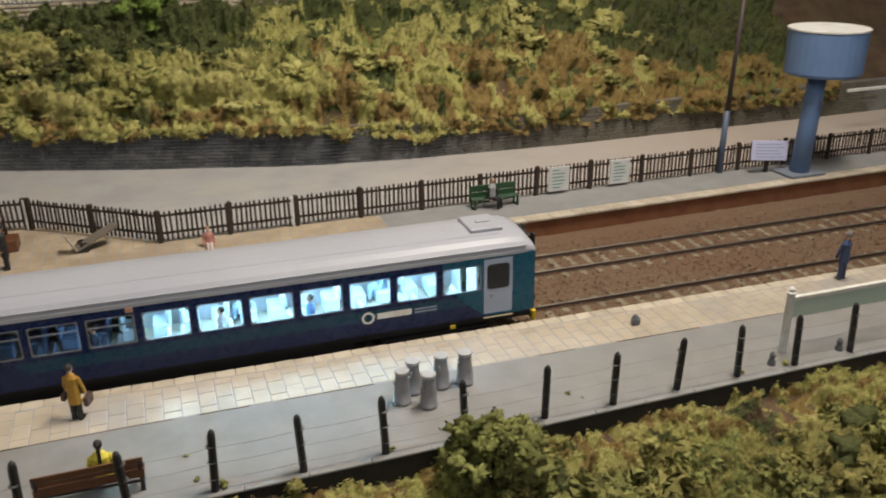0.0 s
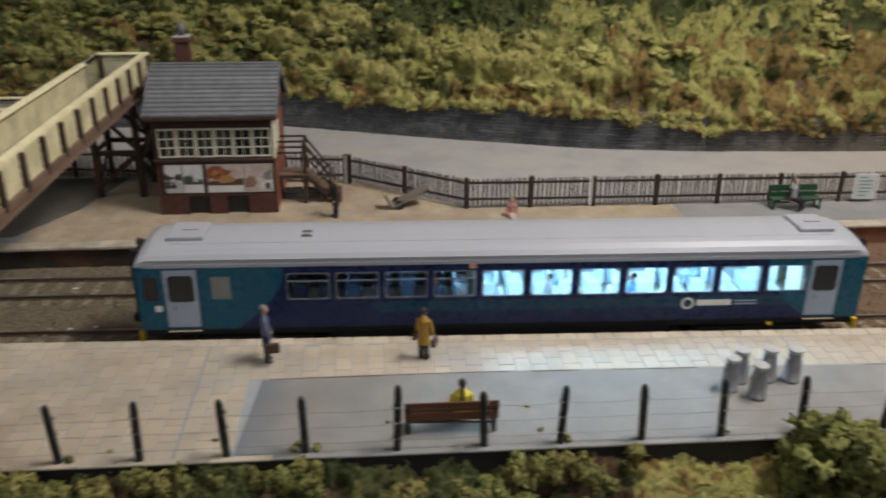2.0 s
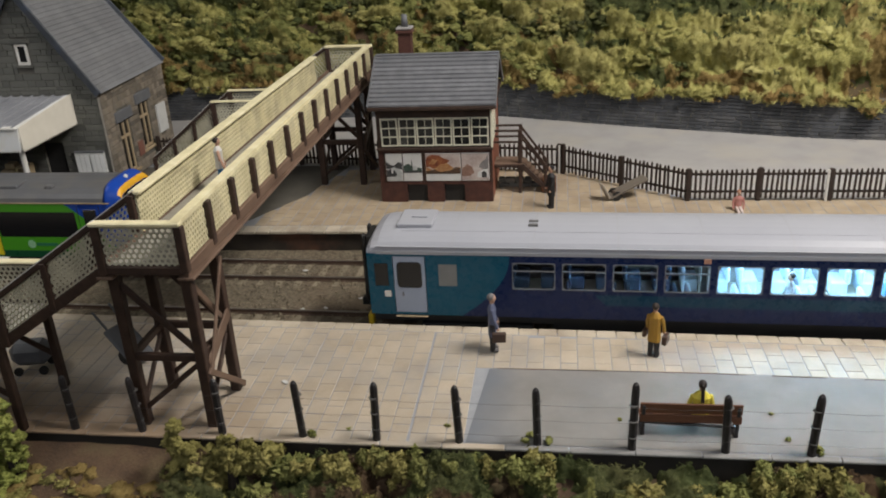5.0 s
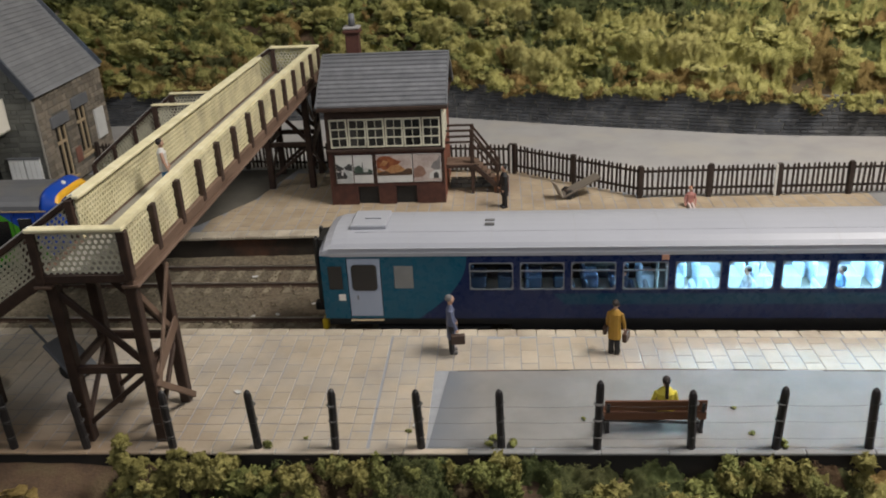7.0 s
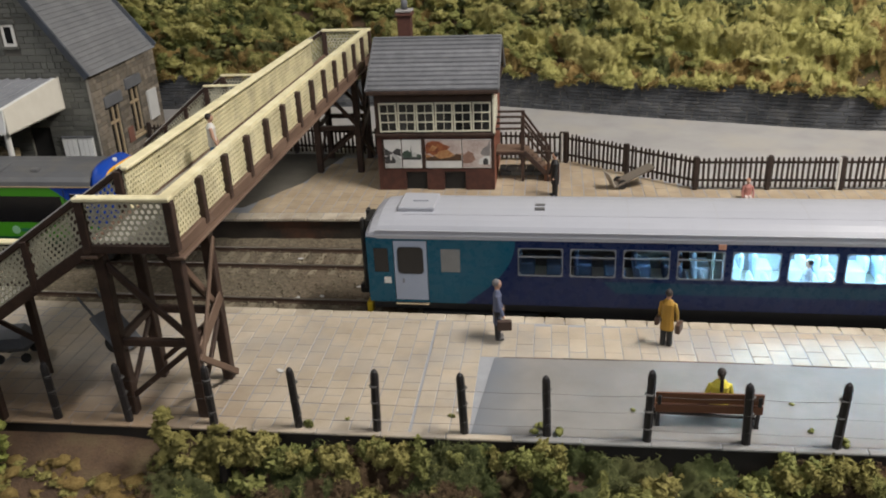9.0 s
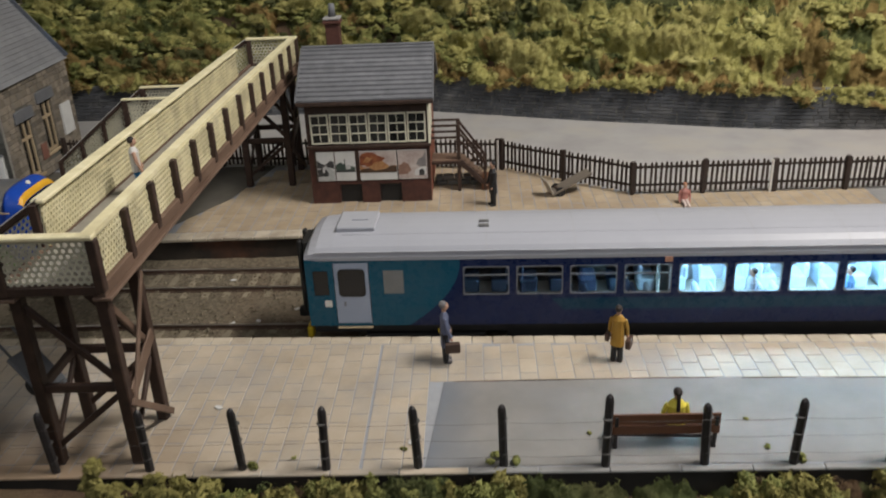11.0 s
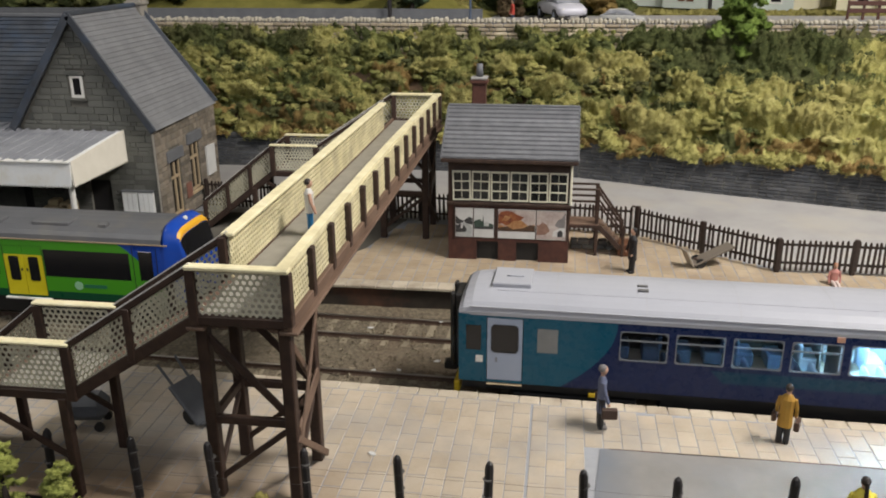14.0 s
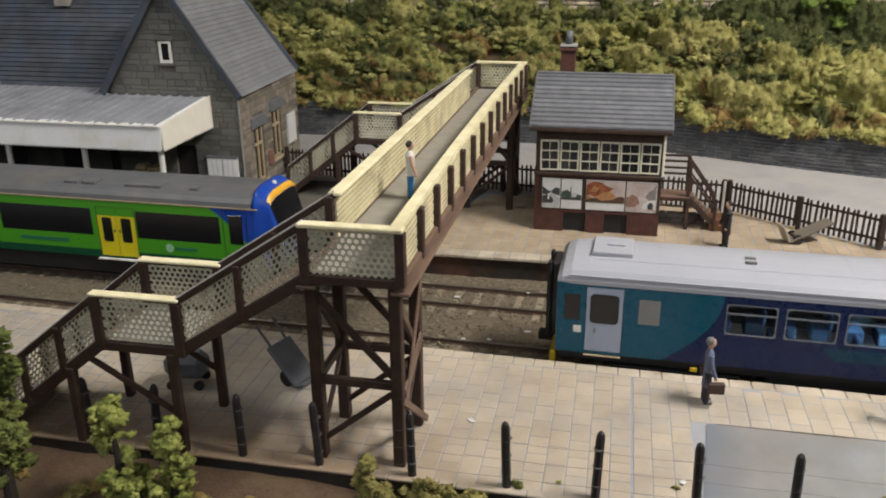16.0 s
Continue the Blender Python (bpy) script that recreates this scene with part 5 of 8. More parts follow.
for y in (33.26, 34.14):
    made("stringer", G().beam((-6.3, y, 1.12), (-5.4, y, 0.2), 0.08, 0.2, 0.01), brown_m, sbox)
    made("rail", G().beam((-6.38, y, 2.58), (-5.3, y, 1.1), 0.07, 0.09), brown_m, sbox)
    made("rail", G().beam((-6.38, y, 2.1), (-5.3, y, 0.68), 0.06, 0.07), brown_m, sbox)
    made("newel", G().box(-5.37, -5.25, y - 0.06, y + 0.06, GZ, 1.16, 0.015), brown_m, sbox)
made("lower_landing", G().box(-5.48, -4.86, 33.25, 34.15, GZ, 0.36, 0.03), benchwood_m, sbox, label="low reddish-brown timber landing")
for row in range(2):
    x = SX1 + 0.1
    while x < -5.75:
        w = rng.choice((0.28, 0.36, 0.46))
        made("plinth_stone", G().box(x + 0.01, x + w - 0.01, 33.95, 34.3, GZ + row * 0.2, GZ + row * 0.2 + 0.19, 0.03), stationstone_m, sbox)
        x += w

# ---- fences ----


def picket_fence(pts, label, post_every=2.75, white=()):
    fence = thing("picket_fence", label, "fence", (*pts[0], GZ))
    ox, oy = pts[0]
    pm = None
    k = 0
    for (xa, ya), (xb, yb) in zip(pts, pts[1:]):
        L = math.hypot(xb - xa, yb - ya)
        ang = math.degrees(math.atan2(yb - ya, xb - xa))
        for z in (0.36, 1.08):
            made("rail", G().beam((xa - ox, ya - oy + 0.05, z), (xb - ox, yb - oy + 0.05, z), 0.06, 0.09), fence_m, fence)
        n = max(1, round(L / post_every))
        for i in range(n + (1 if (xb, yb) == pts[-1] else 0)):
            f = i / n
            made("post", G().box(-0.085, 0.085, -0.1, 0.06, 0, 1.34 + rng.uniform(-0.03, 0.04), 0.02), fence_m, fence, (xa - ox + (xb - xa) * f, ya - oy + (yb - ya) * f, 0), (rng.uniform(-2, 2), rng.uniform(-2, 2), ang))
            if k in white:
                made("stake", G().box(-0.2, -0.11, -0.13, -0.05, 0, 1.3, 0.015), whitepost_m, fence, (xa - ox + (xb - xa) * f, ya - oy + (yb - ya) * f, 0), (0, 0, ang), label="thin whitened stake beside a post")
            k += 1
        m = round(L / 0.192)
        for i in range(m):
            f = (i + 0.5) / m
            if pm is None:
                pm = made("picket", G().prism([(-0.043, 0.1), (0.043, 0.1), (0.043, 1.26), (0.0, 1.33), (-0.043, 1.26)], lambda u, v, w: (u, w, v), -0.02, 0.02), fence_m, fence, (xa - ox + (xb - xa) * f, ya - oy + (yb - ya) * f - 0.03, 0), (0, 0, ang)).data
            else:
                made("picket", pm, None, fence, (xa - ox + (xb - xa) * f, ya - oy + (yb - ya) * f - 0.03, rng.uniform(-0.03, 0.02)), (0, rng.uniform(-1.6, 1.6), ang))
    return fence


picket_fence([(-4.56, 35.7), (0.34, 32.28), (38.0, 32.05)], "brown timber picket fence behind the far platform", white=(0, 4))
picket_fence([(-24.4, 37.9), (-17.0, 37.3), (-4.75, 35.8)], "brown timber picket fence beside the signal box")

near_fence = thing("post_and_wire_fence", "black pointed timber posts with thin wires along the platform edge", "fence", (0, 16.05, GZ))
xs = [-22.6, -20.65, -18.95, -16.9, -15.1, -13.0, -10.95, -9.1, -7.1, -5.25, -3.08, -0.98, 0.88, 2.9, 4.9, 6.95, 9.15, 11.1, 13.1, 15.05, 16.95, 19.0, 21.0, 23.0, 25.1, 27.0]
hs = {-3.08: 1.76, -10.95: 1.63, -7.1: 1.6, -0.98: 1.56}
for x in xs:
    h = hs.get(x, 1.59 + rng.uniform(-0.04, 0.04))
    y = rng.uniform(-0.04, 0.04)
    g = G().lathe((0, 0, 0), [(0.098, 0), (0.094, h - 0.16), (0.07, h - 0.06), (0.012, h)], 8)
    made("post", g, postblack_m, near_fence, (x, y, 0), (rng.uniform(-2.5, 2.5), rng.uniform(-2.5, 2.5), rng.uniform(0, 40)))
    for z in (0.34, 0.78, 1.2):
        made("wire_loop", G().lathe((x, y, z), [(0.1, -0.012), (0.106, 0.0), (0.1, 0.012)], 8), wire_m, near_fence)
for z in (0.34, 0.78, 1.2):
    g = G()
    for a, b in zip(xs, xs[1:]):
        mid = (a + b) / 2
        g.cyl((a, -0.12, z), (mid, -0.12, z - 0.03), 0.0032, 0.0032, 5, caps=False).cyl((mid, -0.12, z - 0.03), (b, -0.12, z), 0.0032, 0.0032, 5, caps=False)
    made("wire", g, wire_m, near_fence, kind="stuff")

# ---- blue railcar ----
TEAL, NAVY, DEEP = (0.004, 0.073, 0.125), (0.003, 0.012, 0.060), (0.003, 0.038, 0.075)
RL = 21.8


def blue_paint(nt, x, z):
    h = calc(nt, "DIVIDE", calc(nt, "SUBTRACT", 2.05, z), 1.95)
    curve = calc(nt, "MULTIPLY", calc(nt, "POWER", calc(nt, "MAXIMUM", h, 0.0), 2.0), 1.45)
    left = calc(nt, "GREATER_THAN", x, calc(nt, "SUBTRACT", 4.25, curve))
    right = calc(nt, "LESS_THAN", x, calc(nt, "ADD", RL - 4.25 + 1.2, curve))
    navy = calc(nt, "MULTIPLY", left, right)
    stripe = calc(nt, "MULTIPLY", calc(nt, "MULTIPLY", calc(nt, "GREATER_THAN", z, 0.55), calc(nt, "LESS_THAN", z, 0.90)), calc(nt, "GREATER_THAN", x, calc(nt, "SUBTRACT", 7.6, z)))
    return mix(nt, navy, TEAL, mix(nt, stripe, NAVY, DEEP))


blue_m = livery_mat("blue_teal_livery", blue_paint)
lampstrip_m = glow_mat("carriage_lamp", (0.42, 0.77, 1.0), 165.0)
headlamp_m = glow_mat("head_lamp", (0.7, 0.85, 1.0), 6.0)
railcar = thing("railcar", "teal and navy diesel railcar with silver roof and lit windows", "train", (-10.4, TRACK_1(-10.4), 0), -1.43)
WZ0, WZ1 = 1.04, 1.87


def round_box(a, b, c, d, r, n=5):
    """Outline of a rectangle with rounded corners."""
    out = []
    for cx, cz, t0 in ((b - r, d - r, 0), (a + r, d - r, 90), (a + r, c + r, 180), (b - r, c + r, 270)):
        out += [(cx + r * math.cos(math.radians(t0 + 90 * i / n)), cz + r * math.sin(math.radians(t0 + 90 * i / n))) for i in range(n + 1)]
    return out


def rounded_frame(at, outer, ro, inner, ri, depth):
    """A window frame: a ring between two rounded outlines, with a returned inner edge."""
    g = G()
    p, q = round_box(*outer, ro), round_box(*inner, ri)
    for i in range(len(p)):
        j = (i + 1) % len(p)
        g.face([at(*p[i], 0), at(*p[j], 0), at(*q[j], 0), at(*q[i], 0)])
        g.face([at(*q[i], 0), at(*q[j], 0), at(*q[j], depth), at(*q[i], depth)])
        g.face([at(*p[i], 0), at(*p[j], 0), at(*p[j], depth), at(*p[i], depth)])
    return g


WIN = [(4.34 + 1.443 * i, 4.34 + 1.443 * i + 1.22, WZ0, WZ1) for i in range(11)]
SMALL = [(0.2, 0.62, 1.05, 1.80), (2.14, 2.7, 1.08, 1.80)]
DOORS = [(0.77, 1.76), (20.08, 21.07)]
HW = 1.33
for s, nm in ((-1, "side_panel"), (1, "side_panel")):
    at = (lambda u, v, w: (u, -HW + w, v)) if s < 0 else (lambda u, v, w: (u, HW - w, v))
    holes = WIN + SMALL + [(a, b, 0.16, 2.04) for a, b in DOORS]
    made(nm, G().wall(at, 0.0, RL, 0.1, 2.12, holes, 0.0, 0.07), blue_m, railcar)
    for xa, xb, mt, lab in ((0.1, 9.86, shaded_lining_m, "interior lining coloured dark for the unlit saloon"), (9.86, RL - 0.1, cabin_m, "white interior lining")):
        # far lining has no openings, an added backing that brightens the windows
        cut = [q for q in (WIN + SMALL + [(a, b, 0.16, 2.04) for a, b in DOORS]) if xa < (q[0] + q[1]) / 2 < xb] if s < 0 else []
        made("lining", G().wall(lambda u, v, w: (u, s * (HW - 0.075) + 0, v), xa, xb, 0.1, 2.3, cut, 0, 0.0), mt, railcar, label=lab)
    for i, (a, b, c, d) in enumerate(WIN):
        y = s * (HW + 0.012)
        fr = rounded_frame(lambda u, v, w: (u, y - s * w, v), (a - 0.016, b + 0.016, c - 0.016, d + 0.016), 0.045, (a + 0.014, b - 0.014, c + 0.014, d - 0.014), 0.11, 0.05)
        w = made("window", fr, chrome_m, railcar, label="bright-framed saloon window")
        p = made("pane", G().box(a, b, s * (HW - 0.03) - 0.006, s * (HW - 0.03) + 0.006, c, d), pane_m, w)
        p.visible_shadow = False
        if i < 4:
            made("hopper_bar", G().box(a, b, y - 0.02, y + 0.02, d - 0.26, d - 0.22), chrome_m, w)
    for (a, b, c, d), mt in zip(SMALL, (darkglass_m, frosted_m)):
        made("small_window", G().box(a, b, s * (HW - 0.02) - 0.02, s * (HW - 0.02) + 0.02, c, d, 0.01), mt, railcar)
    for a, b in DOORS:
        y = s * (HW - 0.025)
        dg = G().wall(lambda u, v, w: (u, y - s * w, v), a + 0.02, b - 0.02, 0.18, 2.03, [], -0.02, 0.03)
        dr = made("door", dg, palegrey_m, railcar, label="pale blue-grey passenger door")
        made("pane", G().prism(round_box(a + 0.14, b - 0.14, 1.03, 1.83, 0.1), lambda u, v, w: (u, y + s * (0.02 + w), v), 0.0, 0.006), darkglass_m, dr)
        made("seal", rounded_frame(lambda u, v, w: (u, y + s * (0.03 - w), v), (a + 0.12, b - 0.12, 1.01, 1.85), 0.12, (a + 0.15, b - 0.15, 1.04, 1.82), 0.09, 0.012), black_m, dr, label="black rubber seal")
        made("handle", G().box(a + 0.24, a + 0.30, y - s * -0.03 - 0.015, y - s * -0.03 + 0.015, 0.72, 0.86, 0.01), chrome_m, dr)
        made("step_board", G().box(a, b, s * (HW + 0.0) - 0.05, s * HW + 0.05, 0.03, 0.065, 0.01), quoin_m, railcar, label="tan-edged step board")
made("plate", G().box(0.47, 0.67, -HW - 0.012, -HW, 0.7, 0.9), whitepost_m, railcar)
made("plate", G().box(9.7, 9.9, -HW - 0.03, -HW, 1.95, 2.1, 0.01), surf("orange_plate", [(0.4, 0.2, 0.13), (0.5, 0.27, 0.18)], 3, 20, 0.5, bumpy=0), railcar, label="small orange marker lamp")
for x in (3.67, 19.08):
    made("jacking_mark", G().box(x - 0.09, x + 0.09, -HW - 0.012, -HW + 0.06, -0.16, -0.05, 0.01), yellow_m, railcar, label="small yellow jacking mark")
# badge: a ring and plain bars
ring = G()
for i in range(20):
    a, b = 2 * math.pi * i / 20, 2 * math.pi * (i + 1) / 20
    ring.face([(16.4 + r * math.cos(t), -HW - 0.008, 0.66 + r * math.sin(t)) for r, t in ((0.2, a), (0.2, b), (0.13, b), (0.13, a))])
made("badge", ring, whitepost_m, railcar, label="white ring badge")
made("lettering_bar", G().box(16.68, 17.75, -HW - 0.008, -HW - 0.002, 0.58, 0.77), whitepost_m, railcar)
for z in (0.70, 0.60):
    made("lettering_bar", G().box(17.85, 18.55, -HW - 0.008, -HW - 0.002, z, z + 0.04), palegrey_m, railcar)
# roof
prof = [(1.34, 2.10), (1.35, 2.20), (1.31, 2.34), (1.2, 2.46), (1.0, 2.56), (0.7, 2.64), (0.35, 2.685), (0, 2.70)]
prof = prof + [(-y, z) for y, z in reversed(prof[:-1])]
g = G()
xs_r = [0.0, 0.12, 0.35, 0.8] + span(1.6, RL - 1.6, 12) + [RL - 0.8, RL - 0.35, RL - 0.12, RL]
ends = {0: 0.45, 1: 0.72, 2: 0.90, 3: 0.98}
for xi in range(len(xs_r)):
    taper = ends.get(xi, ends.get(len(xs_r) - 1 - xi, 1.0))
    for y, z in prof:
        g.v.append((xs_r[xi] if 0 < xi < len(xs_r) - 1 else xs_r[xi], y * (0.94 + 0.06 * taper), 2.1 + (z - 2.1) * taper))
n = len(prof)
for i in range(len(xs_r) - 1):
    for j in range(n - 1):
        k = i * n + j
        g.f.append((k, k + 1, k + n + 1, k + n))
        g.mi.append(0)
for i in (0, len(xs_r) - 1):
    g.f.append(tuple(i * n + j for j in range(n)))
    g.mi.append(0)
for y in (-0.755, 0.755):
    made("roof_seam", G().box(1.0, RL - 1.0, y - 0.012, y + 0.012, 2.6, 2.632), trainroof_m, railcar)
made("roof", g, trainroof_m, railcar, label="silver-grey curved roof", smooth=False)
made("ceiling_lining", G().box(9.88, RL - 0.2, -1.15, 1.15, 2.24, 2.28), cabin_m, railcar)
made("ceiling_lining", G().box(0.2, 9.84, -1.15, 1.15, 2.24, 2.28), shaded_lining_m, railcar)
for s in (-1, 1):
    made("gutter", G().box(0.3, RL - 0.3, s * 1.335 - 0.02, s * 1.335 + 0.02, 2.32, 2.36), trainroof_m, railcar)
for x in span(2.6, RL - 2.6, 7):
    g = G()
    for (ya, za), (yb, zb) in zip(prof[2:-2], prof[3:-2]):
        g.face([(x - 0.012, ya * 1.003, za + 0.006), (x + 0.012, ya * 1.003, za + 0.006), (x + 0.012, yb * 1.003, zb + 0.006), (x - 0.015, yb * 1.003, zb + 0.006)])
    made("roof_seam", g, seam_m, railcar)
for x0 in (0.82, RL - 1.9):
    made("roof_hatch", G().box(x0, x0 + 1.08, -0.62, 0.62, 2.6, 2.78, 0.03).box(x0 + 0.38, x0 + 0.85, -0.1, 0.05, 2.78, 2.82, 0.01), trainroof_m, railcar, label="raised roof hatch")
for y in (-0.42, -0.12):
    made("roof_vent", G().box(4.76, 5.04, y - 0.05, y + 0.05, 2.64, 2.74, 0.01), greyroof_m, railcar)
# cab end
for x0, sgn in ((0.0, 1), (RL, -1)):
    e = G().wall(lambda u, v, w: (x0 + sgn * (w - 0.01), u, v), -1.25, 1.25, 0.05, 2.08, [(-1.15, -0.5, 1.2, 2.0), (0.5, 1.15, 1.2, 2.0)], 0.0, 0.12)
    cab = made("cab_front", e, yellow_m, railcar, label="yellow cab end")
    for ya, yb in ((-1.15, -0.5), (0.5, 1.15)):
        made("cab_window", G().box(x0 + sgn * 0.05 - 0.02, x0 + sgn * 0.05 + 0.02, ya, yb, 1.2, 2.0), darkglass_m, cab)
    gx = x0 - sgn * 0.24
    made("gangway", G().box(min(gx, x0 + sgn * 0.02), max(gx, x0 + sgn * 0.02), -0.46, 0.46, 0.1, 2.32, 0.05).box(min(gx, gx - sgn * 0.12), max(gx, gx - sgn * 0.12), -0.52, -0.3, 0.1, 2.35, 0.04).box(min(gx, gx - sgn * 0.12), max(gx, gx - sgn * 0.12), 0.3, 0.52, 0.1, 2.35, 0.04), black_m, cab, label="black gangway bellows")
    for y in (-0.85, 0.85):
        made("head_lamp", G().box(x0 - 0.03, x0 + 0.03, y - 0.13, y + 0.13, 0.75, 0.95, 0.03), headlamp_m if sgn > 0 else whitepost_m, cab)
    made("snow_plough", G().box(min(x0, x0 - sgn * 0.16), max(x0, x0 - sgn * 0.16), -1.2, 1.2, -0.4, -0.02, 0.04), yellow_m, railcar)
    made("coupler", G().box(min(x0 - sgn * 0.1, x0 - sgn * 0.6), max(x0 - sgn * 0.1, x0 - sgn * 0.6), -0.14, 0.14, -0.25, 0.02, 0.03), black_m, railcar)
made("underframe", G().box(0.1, RL - 0.1, -1.28, 1.28, -0.12, 0.12).box(5.5, 16.0, -1.2, 1.2, -0.62, -0.1, 0.03), black_m, railcar)
for bx in (3.2, RL - 3.2):
    bog = made("bogie", G().box(bx - 1.7, bx + 1.7, -1.12, -0.9, -0.62, -0.3, 0.03).box(bx - 1.7, bx + 1.7, 0.9, 1.12, -0.62, -0.3, 0.03).box(bx - 0.3, bx + 0.3, -1.0, 1.0, -0.6, -0.2), black_m, railcar)
    for dx in (-1.3, 1.3):
        for s in (-1, 1):
            made("wheel", G().cyl((bx + dx, s * 0.62, -0.52), (bx + dx, s * 0.78, -0.52), 0.42, 0.42, 20), railside_m, bog)
# saloon
made("saloon_floor", G().box(0.1, RL - 0.1, -1.24, 1.24, 0.1, 0.16), deckgrey_m, railcar)
for x in (2.95, 19.9):
    made("partition", G().box(x - 0.03, x + 0.03, -1.22, -0.35, 0.16, 2.24).box(x - 0.03, x + 0.03, 0.35, 1.22, 0.16, 2.24), cabin_m, railcar)
# unseen partition added to hold back the strip lamp; the low half leaks
made("partition", G().box(9.83, 9.89, -1.22, -0.25, 0.16, 2.24).box(9.83, 9.89, 0.25, 1.22, 0.16, 1.5), shaded_lining_m, railcar)
made("ceiling_lamp", G().box(10.0, 19.7, -0.35, 0.35, 2.19, 2.235), lampstrip_m, railcar, label="bright bluish carriage strip lamp")
seat = None
for i in range(19):
    x = 3.6 + i * 0.86
    for y in (-0.85, 0.85):
        if seat is None:
            seat = made("seat", G().box(-0.25, 0.25, -0.38, 0.38, 0.0, 0.42, 0.04).box(0.16, 0.3, -0.38, 0.38, 0.35, 0.80, 0.05), seat_m, railcar, (x, y, 0.16)).data
            # darker seat copy: shade of the unlit saloon put into its colour
            shaded_seat = seat.copy()
            shaded_seat.materials[0] = surf("shaded_blue_seat", [(0.035, 0.055, 0.10), (0.055, 0.085, 0.14)], 4, 30, 0.8, bumpy=0)
        else:
            made("seat", seat if x > 9.6 else shaded_seat, None, railcar, (x, y, 0.16), (0, 0, 180 if i % 2 else 0))

# ---- green multiple unit ----
GREEN, DKGREEN, BLUE = (0.065, 0.30, 0.018), (0.006, 0.07, 0.03), (0.012, 0.06, 0.36)


def green_paint(nt, x, z):
    lower = calc(nt, "LESS_THAN", z, 0.22)
    line = calc(nt, "ADD", -2.75, calc(nt, "MULTIPLY", calc(nt, "POWER", calc(nt, "MAXIMUM", calc(nt, "SUBTRACT", 2.15, z), 0.0), 0.75), 1.25))
    blue = calc(nt, "GREATER_THAN", x, line)
    return mix(nt, blue, mix(nt, lower, GREEN, DKGREEN), BLUE)


green_m = livery_mat("green_livery", green_paint, 0.3)
yellowdoor_m = surf("bright_yellow_paint", [(0.62, 0.53, 0.012), (0.72, 0.62, 0.02)], 2, 25, 0.35, bumpy=0)
orange_m = surf("orange_yellow_band", [(0.70, 0.36, 0.02), (0.78, 0.43, 0.03)], 2, 25, 0.4, bumpy=0)
flat_mark = surf("dark_green_mark", [(0.012, 0.13, 0.06), (0.02, 0.17, 0.08)], 3, 20, 0.5, bumpy=0)
# local x runs to 0 at the nose tip, negative along the unit
unit = thing("multiple_unit", "green and blue diesel multiple unit with yellow doors", "train", (-20.0, TRACK_2(-20.0), 0), -1.15)
GL = -24.0
gdoors = [(-6.95, -5.42), (-16.6, -15.07)]
gwins = [(-5.4, -2.2, 0.76, 1.76), (-15.0, -11.2, 0.76, 1.76), (-10.9, -7.15, 0.76, 1.76), (-21.5, -17.0, 0.76, 1.76)]
for s in (-1, 1):
    at = lambda u, v, w: (u, s * (1.33 - w), v)
    made("side_panel", G().wall(at, GL, -2.0, -0.05, 2.12, gwins + [(a, b, 0.0, 1.86) for a, b in gdoors], 0.0, 0.08), green_m, unit)
    for a, b, c, d in gwins:
        made("window", G().box(a, b, s * 1.31 - 0.012, s * 1.31 + 0.012, c, d, 0.006), darkglass_m, unit, label="dark tinted ribbon window")
    for a, b in gdoors:
        m = (a + b) / 2
        for p, q in ((a + 0.03, m - 0.012), (m + 0.012, b - 0.03)):
            leaf = made("door", G().wall(lambda u, v, w: (u, s * (1.315 - w), v), p, q, 0.02, 1.52, [], 0, 0.04), yellowdoor_m, unit, label="yellow sliding door leaf")
            made("header", G().wall(lambda u, v, w: (u, s * (1.315 - w), v), p, q, 1.524, 1.85, [], 0, 0.04), green_m, leaf, label="green door head")
            made("pane", G().prism(round_box(p + 0.17, q - 0.17, 0.56, 1.46, 0.07), lambda u, v, w: (u, s * (1.32 + w), v), 0.0, 0.006), darkglass_m, leaf)
            made("button", G().box(q - 0.12 if q < m else p + 0.06, q - 0.06 if q < m else p + 0.12, s * 1.32 - 0.008, s * 1.32 + 0.008, 0.92, 1.02), black_m, leaf)
        made("door_seal", G().wall(lambda u, v, w: (u, s * (1.322 - w), v), a, b, 0.0, 1.88, [(a + 0.03, b - 0.03, 0.02, 1.85)], 0, 0.03), black_m, unit, label="black door surround")
        made("step_board", G().box(a - 0.1, b + 0.1, s * 1.33 - 0.1, s * 1.33 + 0.1, -0.12, -0.06, 0.01), whitepost_m, unit, label="pale step board")
    made("badge", G().box(-4.0, -3.15, s * 1.338 - 0.004, s * 1.338 + 0.004, 0.42, 0.54), flat_mark, unit)
    made("badge", G().cyl((-4.2, s * 1.334, 0.48), (-4.2, s * 1.342, 0.48), 0.16, 0.16, 14), surf("pale_green_mark", [(0.25, 0.5, 0.3), (0.3, 0.55, 0.34)], 3, 20, 0.5, bumpy=0), unit)
    made("number_bar", G().box(-10.2, -8.2, s * 1.338 - 0.004, s * 1.338 + 0.004, 0.42, 0.56), flat_mark, unit)
for s in (-1, 1):
    made("gutter", G().box(GL, -0.75, s * 1.34 - 0.02, s * 1.34 + 0.02, 2.08, 2.13, 0.008), quoin_m, unit, label="tan gutter line")
    for x in (-2.06, -1.2):
        made("panel_line", G().box(x - 0.012, x + 0.012, s * 1.333 - 0.004, s * 1.333 + 0.004, 0.1, 2.0), black_m, unit)
gprof = [(1.34, 2.10), (1.30, 2.28), (1.18, 2.42), (0.9, 2.53), (0.45, 2.6), (0, 2.62)]
gprof = gprof + [(-y, z) for y, z in reversed(gprof[:-1])]
g = G()
for x in (GL, -14.0, -6.0, -0.98):
    g.v.extend((x, y, z) for y, z in gprof)
